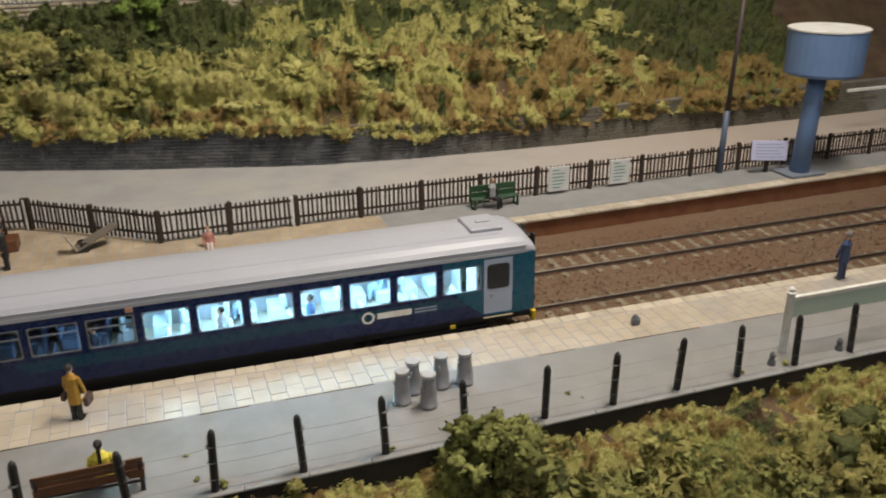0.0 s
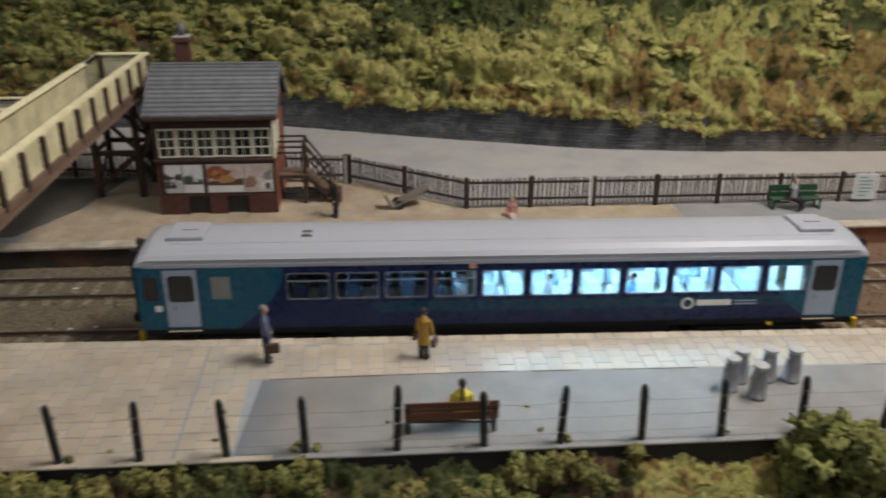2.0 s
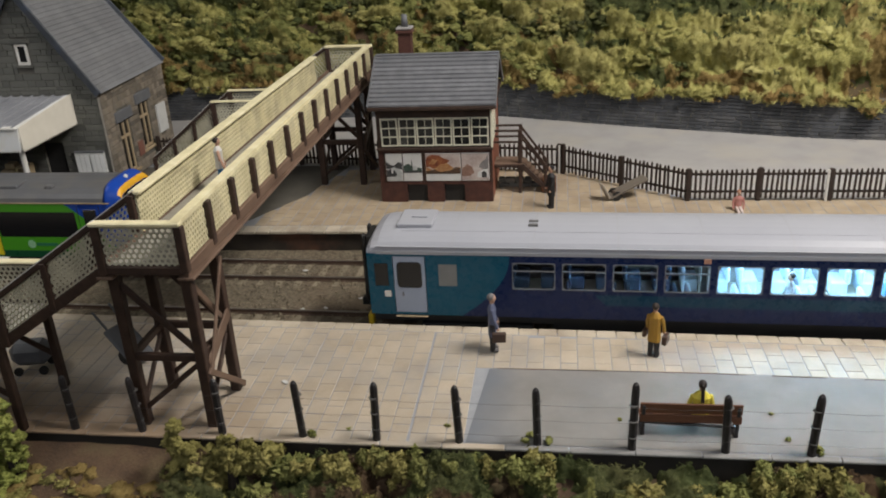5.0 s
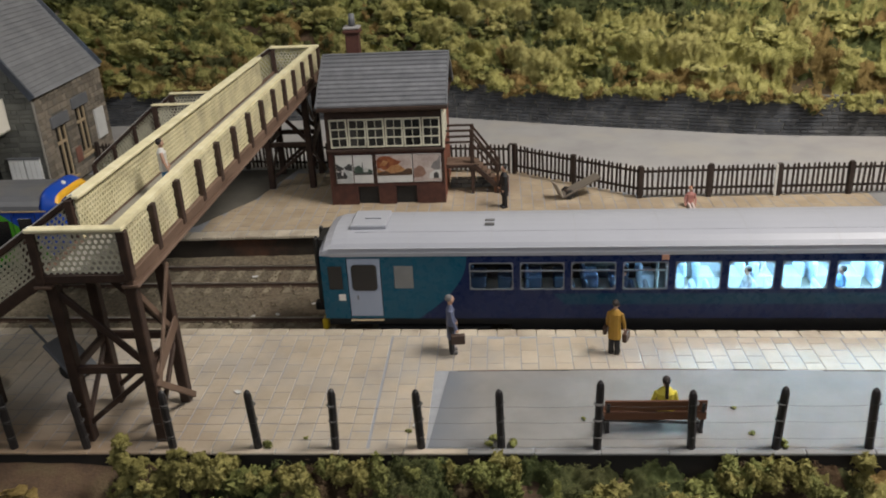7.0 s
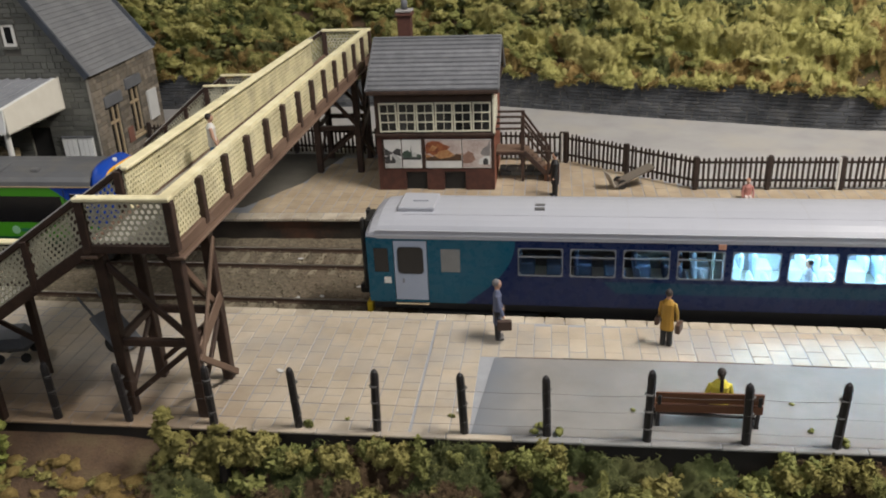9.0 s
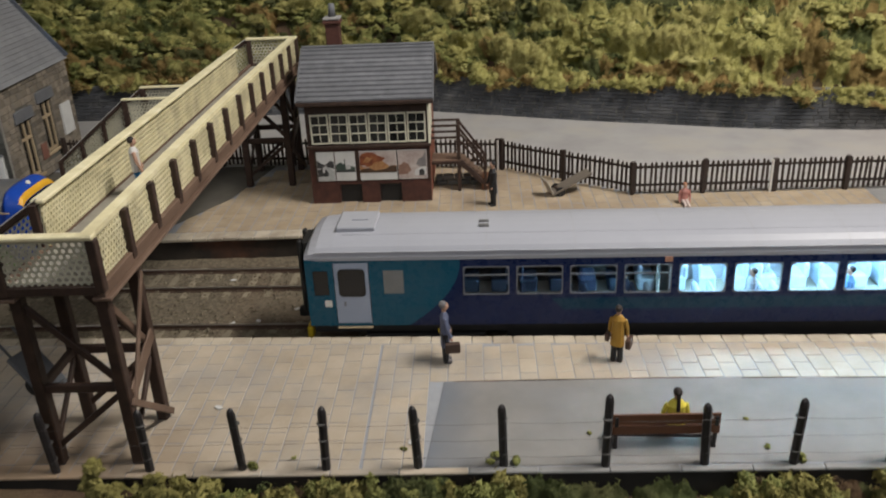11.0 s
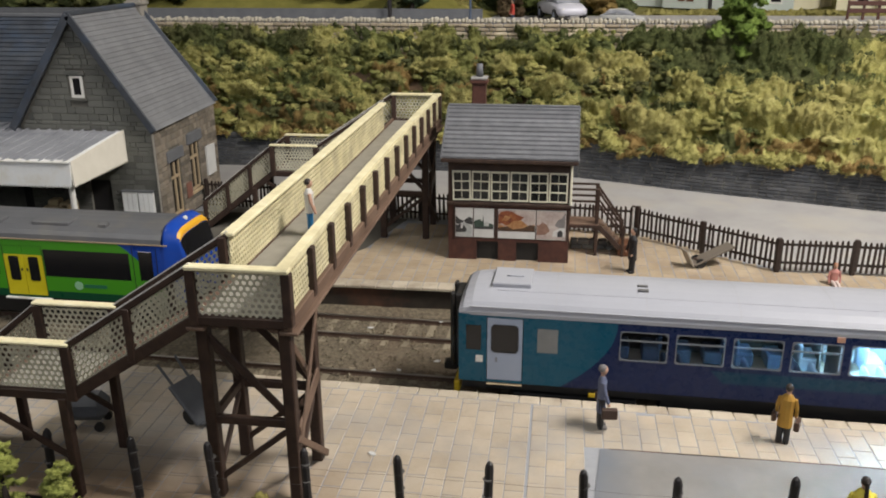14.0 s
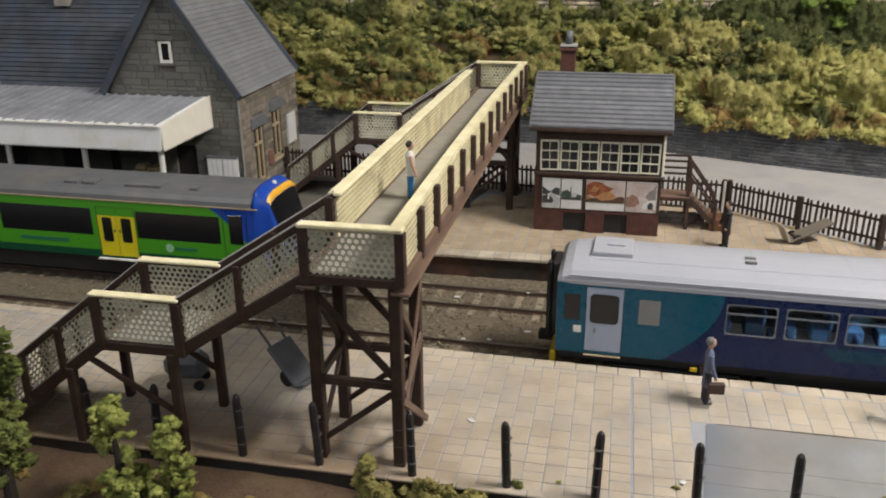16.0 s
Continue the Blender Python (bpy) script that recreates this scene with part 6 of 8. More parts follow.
n = len(gprof)
for i in range(3):
    for j in range(n - 1):
        k = i * n + j
        g.f.append((k, k + 1, k + n + 1, k + n))
        g.mi.append(0)
made("roof", g, greyroof_m, unit, label="dusty dark grey roof")
for x0, w, d in ((-5.9, 1.4, 0.7), (-7.6, 0.55, 0.5), (-8.3, 0.55, 0.5), (-13.0, 1.6, 0.7), (-3.4, 0.3, 0.25), (-17.0, 1.2, 0.6)):
    made("roof_pod", G().box(x0, x0 + w, -0.95, -0.95 + d, 2.46, 2.64, 0.03), greyroof_m, unit)


def nose(u, t, off=0.0):
    """Outer skin of the cab: u runs from 0 at the body to 1 at the tip, t from -1 to 1 round the section."""
    x = lerp_line(u, [(0, -2.0), (0.36, -1.0), (0.4, -0.96), (0.52, -0.68), (0.64, -0.4), (0.9, -0.1), (1, 0.0)])
    top = lerp_line(u, [(0, 2.5), (0.36, 2.52), (0.4, 2.74), (0.46, 2.77), (0.52, 2.73), (0.58, 2.63), (0.64, 2.47), (0.9, 1.42), (1, 0.85)])
    half = 1.33 - 0.14 * smooth_step(0.4, 0.66, u) - 0.1 * smooth_step(0.66, 1.0, u)
    a = t * math.pi / 2
    y = half * math.copysign(abs(math.sin(a)) ** (0.38 + 0.12 * u), math.sin(a))
    z = -0.05 + (top + 0.05) * (abs(math.cos(a)) ** (0.30 - 0.17 * smooth_step(0.45, 0.66, u)))
    return (x + off * 0.7 * u, y * (1 + off * 0.3), z + off)


g = G()
nu, nt_ = 30, 36
for i in range(nu + 1):
    for j in range(nt_ + 1):
        g.v.append(nose(i / nu, -1 + 2 * j / nt_))
for i in range(nu):
    for j in range(nt_):
        k = i * (nt_ + 1) + j
        g.f.append((k, k + nt_ + 1, k + nt_ + 2, k + 1))
        g.mi.append(0)
g.f.append(tuple(nu * (nt_ + 1) + j for j in range(nt_ + 1)))
g.mi.append(0)
made("nose", g, green_m, unit, label="blue rounded cab nose", smooth=True)


def nose_patch(name, u0, u1, t0, t1, mat, off, label=""):
    g = G()
    a, b = 8, 12
    for i in range(a + 1):
        for j in range(b + 1):
            g.v.append(nose(u0 + (u1 - u0) * i / a, t0 + (t1 - t0) * j / b, off))
    for i in range(a):
        for j in range(b):
            k = i * (b + 1) + j
            g.f.append((k, k + b + 1, k + b + 2, k + 1))
            g.mi.append(0)
    return made(name, g, mat, unit, label=label, smooth=True)


nose_patch("windscreen", 0.67, 0.91, -0.66, 0.66, darkglass_m, 0.02, "black sloping windscreen")
nose_patch("destination_band", 0.6, 0.665, -0.64, 0.64, orange_m, 0.02, "orange-yellow band over the windscreen")
made("marker_lamp", G().ball((-0.64, -0.05, 2.7), 0.09), whitepost_m, unit)
made("cab_window", G().box(-1.86, -1.36, -1.335, -1.30, 0.8, 1.85, 0.01), darkglass_m, unit)
made("underframe", G().box(GL, -0.8, -1.25, 1.25, -0.7, -0.05, 0.05), black_m, unit)

# ---- station building ----
station = thing("station_building", "dark stone station house with steep slate gable and white-fronted canopy", "station building")
STX0, STX1, STY0, STY1 = -30.5, -24.65, 33.75, 40.2
APX, APZ, EAZ = -27.5, 9.04, 4.5
front = G().wall(xz(STY0), STX0, STX1, 0, EAZ, [(-27.75, -26.8, 0.0, 2.2)], 0, 0.3)
front.prism([(STX0, EAZ), (STX1, EAZ), (APX, APZ - 0.15)], xz(STY0), 0.0, 0.3)
made("gable_wall", front, mortar_m, station, label="dark coursed stone gable")
swins = [(34.95, 35.95, 0.3, 2.75), (37.0, 38.0, 0.9, 3.1)]
sidew = G().wall(yz(STX1), STY0 + 0.3, STY1, 0, EAZ, swins, -0.3, 0.0)
made("side_wall", sidew, mortar_m, station)
made("main_wall", G().box(-46, STX0, 35.4, 35.7, 0, 4.2), stationstone_m, station)
made("back_wall", G().box(-46, STX1 - 0.3, STY1 - 0.3, STY1, 0, EAZ), stationstone_m, station)
wn = made("gable_window", G().wall(xz(STY0 - 0.05), -27.95, -27.4, 5.7, 6.6, [(-27.84, -27.51, 5.82, 6.5)], 0, 0.08), whitepost_m, station, label="small white gable window")
made("pane", G().box(-27.85, -27.5, STY0 - 0.02, STY0 - 0.005, 5.8, 6.5), darkglass_m, wn)
made("lintel", G().box(-28.1, -27.25, STY0 - 0.1, STY0 + 0.0, 6.62, 6.8, 0.02), stationstone_m, wn)
made("sill", G().box(-28.05, -27.3, STY0 - 0.12, STY0, 5.58, 5.7, 0.02), stationstone_m, wn)
for a, b, c, d in swins:
    m, h = (a + b) / 2, c + (d - c) * 0.68
    w = made("side_window", G().wall(yz(STX1), a, b, c, d, [(a + 0.1, m - 0.06, c + 0.1, h - 0.05), (m + 0.06, b - 0.1, c + 0.1, h - 0.05), (a + 0.1, m - 0.06, h + 0.07, d - 0.05), (m + 0.06, b - 0.1, h + 0.07, d - 0.05)], -0.16, -0.04), quoin_m, station, label="mullioned window with tan timber frame")
    made("pane", G().box(STX1 - 0.12, STX1 - 0.11, a + 0.05, b - 0.05, c + 0.05, d - 0.05), darkglass_m, w)
    made("lintel", G().box(STX1 - 0.05, STX1 + 0.12, a - 0.28, b + 0.28, d, d + 0.5, 0.03), lead_m, w, label="heavy blue-grey slate lintel")
    made("sill", G().box(STX1 - 0.05, STX1 + 0.1, a - 0.2, b + 0.2, c - 0.14, c - 0.0, 0.02), quoin_m, w)
made("notice_board", G().box(STX1 + 0.04, STX1 + 0.09, 36.25, 36.75, 0.75, 1.45, 0.01), surf("faded_red_poster", [(0.16, 0.07, 0.05), (0.24, 0.11, 0.08)], 2, 25, 0.7, bumpy=0.1), station, label="faded red poster between the windows")
made("drain_pipe", G().cyl((STX1 + 0.02, STY0 - 0.06, 0), (STX1 + 0.02, STY0 - 0.06, 4.3), 0.05, 0.05, 8), chimney_m, station)
made("notice_board", G().box(STX1 + 0.01, STX1 + 0.12, 38.65, 39.6, 1.2, 2.6, 0.01), paper_m, station, label="white notice on the end wall")


def slate_slope(pa, pb, qa, qb, n, drop=0.05, mat=slate_m):
    """Courses of slate from the ridge line pa-pb down to the eaves line qa-qb."""
    pa, pb, qa, qb = Vector(pa), Vector(pb), Vector(qa), Vector(qb)
    nrm = (pb - pa).cross(qa - pa).normalized()
    if nrm.z < 0:
        nrm = -nrm
    for i in range(n):
        fa, fb = i / n, (i + 1.08) / n
        a0, a1, b0, b1 = pa.lerp(qa, fa), pb.lerp(qb, fa), pa.lerp(qa, fb), pb.lerp(qb, fb)
        g = G()
        g.face([a0 + nrm * 0.01, a1 + nrm * 0.01, b1 + nrm * drop, b0 + nrm * drop])
        g.face([b0 + nrm * drop, b1 + nrm * drop, b1 - nrm * 0.02, b0 - nrm * 0.02])
        g.face([a0 - nrm * 0.03, a1 - nrm * 0.03, b1 - nrm * 0.03, b0 - nrm * 0.03])
        made("slate_course", g, mat, station)


STONE_MESH = {}


def stones(at, segs, v0, v1):
    """Coursed rubble facing: rows of stones filling the open stretches that segs(v, h) gives."""
    v = v0
    while v < v1 - 0.05:
        h = rng.choice((0.17, 0.2, 0.24, 0.29))
        for u0, u1 in segs(v, h):
            u = u0
            while u < u1 - 0.06:
                w = rng.choice((0.26, 0.36, 0.5, 0.66, 0.85))
                if u1 - u - w < 0.2:
                    w = round(u1 - u, 2)
                yield w, h, at(u + w / 2, v + h / 2)
                u += w
        v += h


def less(seg, holes, v, h):
    """The stretches of seg that are left beside the holes at this height."""
    out = [seg]
    for a, b, c, d in holes:
        if v + h > c and v < d:
            out = [q for s in out for q in ((s[0], min(s[1], a)), (max(s[0], b), s[1])) if q[1] - q[0] > 0.06]
    return out


def lay(parent, items, normal, budget, mat=stationstone_m):
    extra = G()
    for i, (w, h, p) in enumerate(items):
        d = 0.028 + rng.uniform(0, 0.015)
        if i < budget:
            key = (w, h, normal)
            if key not in STONE_MESH:
                g = G().box(-w / 2 + 0.009, w / 2 - 0.009, -0.035, 0.02, -h / 2 + 0.009, h / 2 - 0.009, 0.012) if normal == "y" else G().box(-0.02, 0.035, -w / 2 + 0.009, w / 2 - 0.009, -h / 2 + 0.009, h / 2 - 0.009, 0.012)
                STONE_MESH[key] = made("stone", g, mat, parent, p).data
            else:
                made("stone", STONE_MESH[key], None, parent, p)
        else:
            if normal == "y":
                extra.box(p[0] - w / 2 + 0.012, p[0] + w / 2 - 0.012, p[1] - d, p[1] + 0.02, p[2] - h / 2 + 0.012, p[2] + h / 2 - 0.012, 0.018)
            else:
                extra.box(p[0] - 0.02, p[0] + d, p[1] - w / 2 + 0.012, p[1] + w / 2 - 0.012, p[2] - h / 2 + 0.012, p[2] + h / 2 - 0.012, 0.018)
    if extra.v:
        made("stonework", extra, mat, parent, kind="stuff")


def gable_row(v, h):
    u0, u1 = STX0 + 0.02, STX1 - 0.02
    if v + h > EAZ:
        half = max(0.0, (APZ - 0.12 - v - h) / (APZ - EAZ))
        u0, u1 = APX - half * (APX - STX0), APX + half * (STX1 - APX)
    return less((u0, u1), [(-28.05, -27.3, 5.6, 6.78), (-27.75, -26.8, 0.0, 2.2)], v, h) if u1 - u0 > 0.3 else []


def side_row(v, h):
    return less((STY0 + 0.05, STY1 - 0.05), [(a - 0.02, b + 0.02, c - 0.14, d + 0.5) for a, b, c, d in swins], v, h)


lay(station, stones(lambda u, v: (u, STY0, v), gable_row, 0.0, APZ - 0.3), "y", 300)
lay(station, stones(lambda u, v: (STX1, u, v), side_row, 0.0, EAZ - 0.15), "x", 300, lit_sidestone_m)
RB = 39.25
slate_slope((APX, STY0 - 0.25, APZ), (APX, RB, APZ), (STX1 + 0.22, STY0 - 0.25, EAZ - 0.1), (STX1 + 0.04, STY1 + 0.14, EAZ - 0.1), 26, 0.055, lit_gable_slate_m)
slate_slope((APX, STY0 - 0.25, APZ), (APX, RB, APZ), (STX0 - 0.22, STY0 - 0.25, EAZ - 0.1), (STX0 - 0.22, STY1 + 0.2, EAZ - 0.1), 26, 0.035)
slate_slope((-46, 38.4, 8.6), (APX - 0.2, 38.4, 8.6), (-46, 34.6, 4.2), (STX0 + 0.2, 34.6, 4.2), 24, 0.06, dark_slate_m)
slate_slope((-46, 38.4, 8.6), (APX - 0.2, 38.4, 8.6), (-46, 41.8, 4.2), (STX0 + 0.2, 41.8, 4.2), 12, 0.035)
slate_slope((-40.2, 33.0, 7.4), (-40.2, 38.0, 7.4), (-36.2, 33.0, 4.1), (-36.2, 36.0, 4.1), 16, 0.035)
made("flashing", G().box(-36.4, STX0 + 0.1, 34.42, 34.6, 4.16, 4.3, 0.02), whitepost_m, station, label="pale lead flashing")
for xx, sg in ((STX1 + 0.22, 1), (STX0 - 0.22, -1)):
    made("bargeboard", G().beam((APX, STY0 - 0.3, APZ - 0.02), (xx, STY0 - 0.3, EAZ - 0.12), 0.1, 0.3, 0.02), dark_slate_m, station, label="slate-grey bargeboard")
made("back_verge", G().beam((APX, RB, APZ + 0.02), (STX1 + 0.04, STY1 + 0.16, EAZ - 0.02), 0.2, 0.3, 0.02), dark_slate_m, station, label="dark raised verge of the gable roof")
made("ridge_tile", G().box(APX - 0.14, APX + 0.14, STY0 - 0.3, RB + 0.1, APZ - 0.06, APZ + 0.14, 0.04), dark_slate_m, station)
made("ridge_tile", G().box(-46, APX - 0.3, 38.26, 38.54, 8.55, 8.72, 0.04), lead_m, station)


def stack(x, y, z0, z1):
    c = made("chimney", G().box(x - 0.34, x + 0.34, y - 0.34, y + 0.34, z0, z1, 0.03).box(x - 0.42, x + 0.42, y - 0.42, y + 0.42, z0 + 0.75, z0 + 0.92, 0.04).box(x - 0.4, x + 0.4, y - 0.4, y + 0.4, z1 - 0.2, z1, 0.04), chimney_m, station, label="grey stone chimney stack")
    made("pot", G().lathe((x, y, z1), [(0.2, 0), (0.17, 0.3), (0.2, 0.5), (0.15, 0.52)], 12), terracotta_m, c, label="red clay pot", smooth=True)


stack(-27.5, 39.3, 8.3, 10.4)
stack(-34.7, 37.6, 7.6, 10.2)
# canopy
cy0, cy1 = 29.62, 33.7
made("canopy_roof", G().prism([(cy0, 3.92), (cy1 + 1.0, 4.32), (cy1 + 1.0, 4.4), (cy0, 4.0)], lambda u, v, w: (w, u, v), -46, -25.9), zinc_m, station, label="grey sheet canopy roof")
for i in range(40):
    x = -45.7 + i * 0.5
    made("canopy_rib", G().beam((x, cy0 + 0.05, 4.02), (x, cy1 + 0.9, 4.41), 0.12, 0.07, 0.02), zinc_m, station)
teeth = [(-46 + i * 0.1335 / 2, 3.12 if i % 2 == 0 else 3.02) for i in range(301)]
made("valance", G().prism([(-25.9, 4.04), (-46, 4.04)] + teeth, xz(cy0 - 0.05), 0, 0.05), valance_m, station, label="white toothed timber valance")
teeth = [(cy0 + i * 0.067, 3.12 - (0.1 if i % 2 else 0)) for i in range(62)]
made("valance", G().prism([(cy0 + 4.1, 4.40), (cy0, 4.04)] + teeth, lambda u, v, w: (w, u, v), -25.93, -25.87), surf("cream_valance", [(0.72, 0.68, 0.58), (0.82, 0.78, 0.68)], 2, 25, 0.6, bumpy=0.1), station, label="cream side valance")
jag = random.Random(31)
edge = [(-46 + 0.16 * i, cy0 + jag.uniform(0.1, 0.34)) for i in range(126)]
made("flashing", G().prism([(-25.9, cy0 - 0.06), (-46, cy0 - 0.06)] + edge, lambda u, v, w: (u, v, 4.005 + (v - cy0) * 0.08 + w), 0.0, 0.02), valance_m, station, label="ragged white-painted canopy edge")
edge = [(-26.0 - jag.uniform(0.08, 0.3), cy0 + 0.12 * i) for i in range(35)]
made("flashing", G().prism([(-25.88, cy0 + 4.08), (-25.88, cy0)] + edge, lambda u, v, w: (u, v, 4.006 + (v - cy0) * 0.08 + w), 0.0, 0.022), valance_m, station, label="ragged white-painted canopy edge")
made("gutter", G().box(-46, -25.95, cy0 - 0.12, cy0 - 0.02, 3.97, 4.05, 0.02), whitepost_m, station)
for x in (-26.3, -29.6, -33.0, -36.4, -39.8):
    made("canopy_post", G().cyl((x, cy0 + 0.45, 0), (x, cy0 + 0.45, 3.9), 0.12, 0.11, 10), whitepost_m, station, label="white canopy post")
made("door", G().box(-27.75, -26.8, STY0 + 0.08, STY0 + 0.14, 0, 2.2), dark_m, station)
for x in (-26.3, -25.58):
    made("notice_board", G().box(x, x + 0.69, STY0 - 0.14, STY0 - 0.02, 0.5, 1.75, 0.01), paper_m, station, label="white notice board")
    for k in range(3):
        made("notice_board", G().box(x + 0.03 + 0.22 * k, x + 0.22 + 0.22 * k, STY0 - 0.155, STY0 - 0.142, 0.55, 1.68, 0.004), valance_m, station, label="white notice sheet")
    made("notice_board", G().box(x - 0.02, x + 0.71, STY0 - 0.16, STY0 - 0.02, 1.75, 1.82, 0.01), lead_m, station, label="grey board rail")
for x in (-31.5, -34.0, -37.0):
    made("doorway", G().box(x - 0.5, x + 0.5, 35.34, 35.42, 0, 2.2), dark_m, station)

t = thing("luggage_trolley", "pale tan luggage trolley with a tall end under the canopy", "trolley", (-28.6, 32.6, GZ))
tan_m = surf("pale_tan_wood", [(0.30, 0.23, 0.13), (0.42, 0.33, 0.20)], 2, 25, 0.7, bumpy=0.2)
made("deck", G().box(-0.7, 0.7, -0.4, 0.4, 1.0, 1.14, 0.02), tan_m, t)
made("load", G().box(-0.6, 0.15, -0.3, 0.3, 1.14, 1.5, 0.08).box(-0.35, 0.1, -0.25, 0.25, 1.5, 1.78, 0.06), tan_m, t, label="tan cases piled on the trolley")
for x in (0.62, 0.3):
    made("end_post", G().box(x - 0.05, x + 0.05, -0.38, 0.38, 1.14, 1.62, 0.02), tan_m, t)
made("end_rail", G().box(0.25, 0.67, -0.38, 0.38, 1.58, 1.68, 0.03), tan_m, t)
for x in (-0.5, 0.5):
    for y in (-0.34, 0.34):
        made("leg", G().box(x - 0.04, x + 0.04, y - 0.04, y + 0.04, 0.3, 1.0), tan_m, t)
        made("wheel", G().cyl((x, y - 0.04, 0.3), (x, y + 0.04, 0.3), 0.3, 0.3, 14), black_m, t)

# ---- figures: plain painted shapes ----


def flat(name, c, rough=0.6):
    return surf(name, [tuple(k * 0.85 for k in c), c], 4, 30, rough, bumpy=0)


skin = flat("flesh_paint", (0.50, 0.30, 0.21))


def figurine(label, loc, rz, top, legs_m, hair, coat=0.85, height=1.7, sit=False, bag=None, sleeve=0, tail=False, build=1.0):
    g = G()
    s = height / 1.7
    hip = (sit if sit < 1 else 0.45) if sit else 0.82
    if sit:
        for y in (-0.09, 0.09):
            g.beam((0, y, hip + 0.04), (0.42, y, hip + 0.02), 0.14, 0.14, 0.03, 1).beam((0.42, y, max(0.08, hip + 0.05)), (0.46 if hip > 0.3 else 0.8, y, 0.08), 0.12, 0.12, 0.03, 1)
    else:
        for y in (-0.09, 0.1):
            g.cyl((0.0, y, 0.02), (0.0, y * 0.8, hip + 0.05), 0.075, 0.1, 8, 1).box(-0.07, 0.16, y - 0.06, y + 0.06, 0, 0.09, 0.02, 3)
    low = hip - (0.0 if sit else (coat - 0.4) * 0.75)
    k = len(g.v)
    g.lathe((0, 0, 0), [(0.21, low), (0.19, hip + 0.08), (0.185, hip + 0.3), (0.205, hip + 0.5), (0.12, hip + 0.62), (0.06, hip + 0.66)], 10, 0)
    g.v[k:] = [(x * 0.72 * build, y * 1.05 * build, z) for x, y, z in g.v[k:]]
    for y in (-1, 1):
        g.beam((0.0, y * 0.2 * build, hip + 0.54), (0.05, y * 0.27 * build, hip + 0.22), 0.1, 0.1, 0.025, sleeve).beam((0.05, y * 0.27 * build, hip + 0.24), (0.14, y * 0.24, hip - 0.02), 0.085, 0.085, 0.02, sleeve).ball((0.15, y * 0.24, hip - 0.05), 0.05, 6, 4, 2)
    g.cyl((0, 0, hip + 0.62), (0.01, 0, hip + 0.72), 0.055, 0.055, 8, 2)
    g.ball((0.02, 0, hip + 0.8), (0.105, 0.09, 0.125), 10, 7, 2).ball((-0.015, 0, hip + 0.84), (0.115, 0.1, 0.11), 10, 6, 3)
    if tail:
        g.beam((-0.11, 0, hip + 0.88), (-0.17, 0, hip + 0.42), 0.08, 0.06, 0.02, 3)
    if bag:
        g.box(-0.02, 0.36, -0.36, -0.22, hip - 0.40, hip - 0.12, 0.02, 4).box(-0.12, 0.2, 0.22, 0.34, hip - 0.2, hip + 0.04, 0.03, 4)
    g.v = [(x * s, y * s, z * s) for x, y, z in g.v]
    return made("figurine", g, [top, legs_m, skin, hair, bag or hair], None, loc, (0, 0, rz), label=label, category="figurine", smooth=False)


navy_p, black_p = flat("dark_blue_paint", (0.035, 0.055, 0.12)), flat("black_paint", (0.012, 0.012, 0.014))
figurine("painted figurine in a mustard overcoat standing on slabs", (-2.18, 20.2, GZ), 68, flat("mustard_paint", (0.40, 0.215, 0.025)), black_p, flat("brown_black_paint", (0.03, 0.02, 0.015)), 0.8, 1.58, build=0.9, bag=flat("brown_bag_paint", (0.07, 0.035, 0.02)))
figurine("painted figurine in a blue-grey coat with a brown case", (-6.6, 20.35, GZ), 6, flat("blue_grey_paint", (0.10, 0.115, 0.185)), black_p, flat("grey_paint", (0.16, 0.15, 0.15)), 0.85, 1.72, bag=flat("brown_case_paint", (0.055, 0.03, 0.02)), build=0.8)
figurine("dark uniformed figurine standing near the box stairs", (-5.05, 31.55, GZ), 200, black_p, black_p, black_p, 0.8, 1.7)
figurine("small pink and white figurine sitting on the far platform", (2.1, 31.25, GZ), -90, flat("pink_paint", (0.45, 0.20, 0.17)), flat("pale_paint", (0.6, 0.5, 0.46)), flat("ginger_paint", (0.40, 0.15, 0.07)), 0.5, 1.3, sit=0.12)
figurine("figurine in a yellow top with dark hair on the bench", (-1.45, 16.85, GZ), 90, flat("yellow_paint", (0.78, 0.66, 0.08)), navy_p, flat("dark_hair_paint", (0.02, 0.013, 0.01)), 0.5, 1.7, sit=True, tail=True)
figurine("figurine in white vest and blue trousers on the footbridge", (-14.2, 21.3, DZ + 0.02), 20, flat("white_vest_paint", (0.62, 0.60, 0.56)), flat("bright_blue_paint", (0.02, 0.16, 0.36)), flat("dark_hair_paint", (0.02, 0.013, 0.01)), 0.5, 1.46, sleeve=2)
figurine("dark suited figurine with grey waistcoat sitting on the green bench", (14.0, 31.35, GZ), -62, flat("shirt_grey_paint", (0.32, 0.32, 0.33)), black_p, flat("grey_paint", (0.16, 0.15, 0.15)), 0.5, 1.7, sit=True, sleeve=1)
figurine("figurine in blue overalls standing near the name board", (22.5, 20.2, GZ), 100, navy_p, navy_p, flat("grey_paint", (0.16, 0.15, 0.15)), 0.6, 1.7)
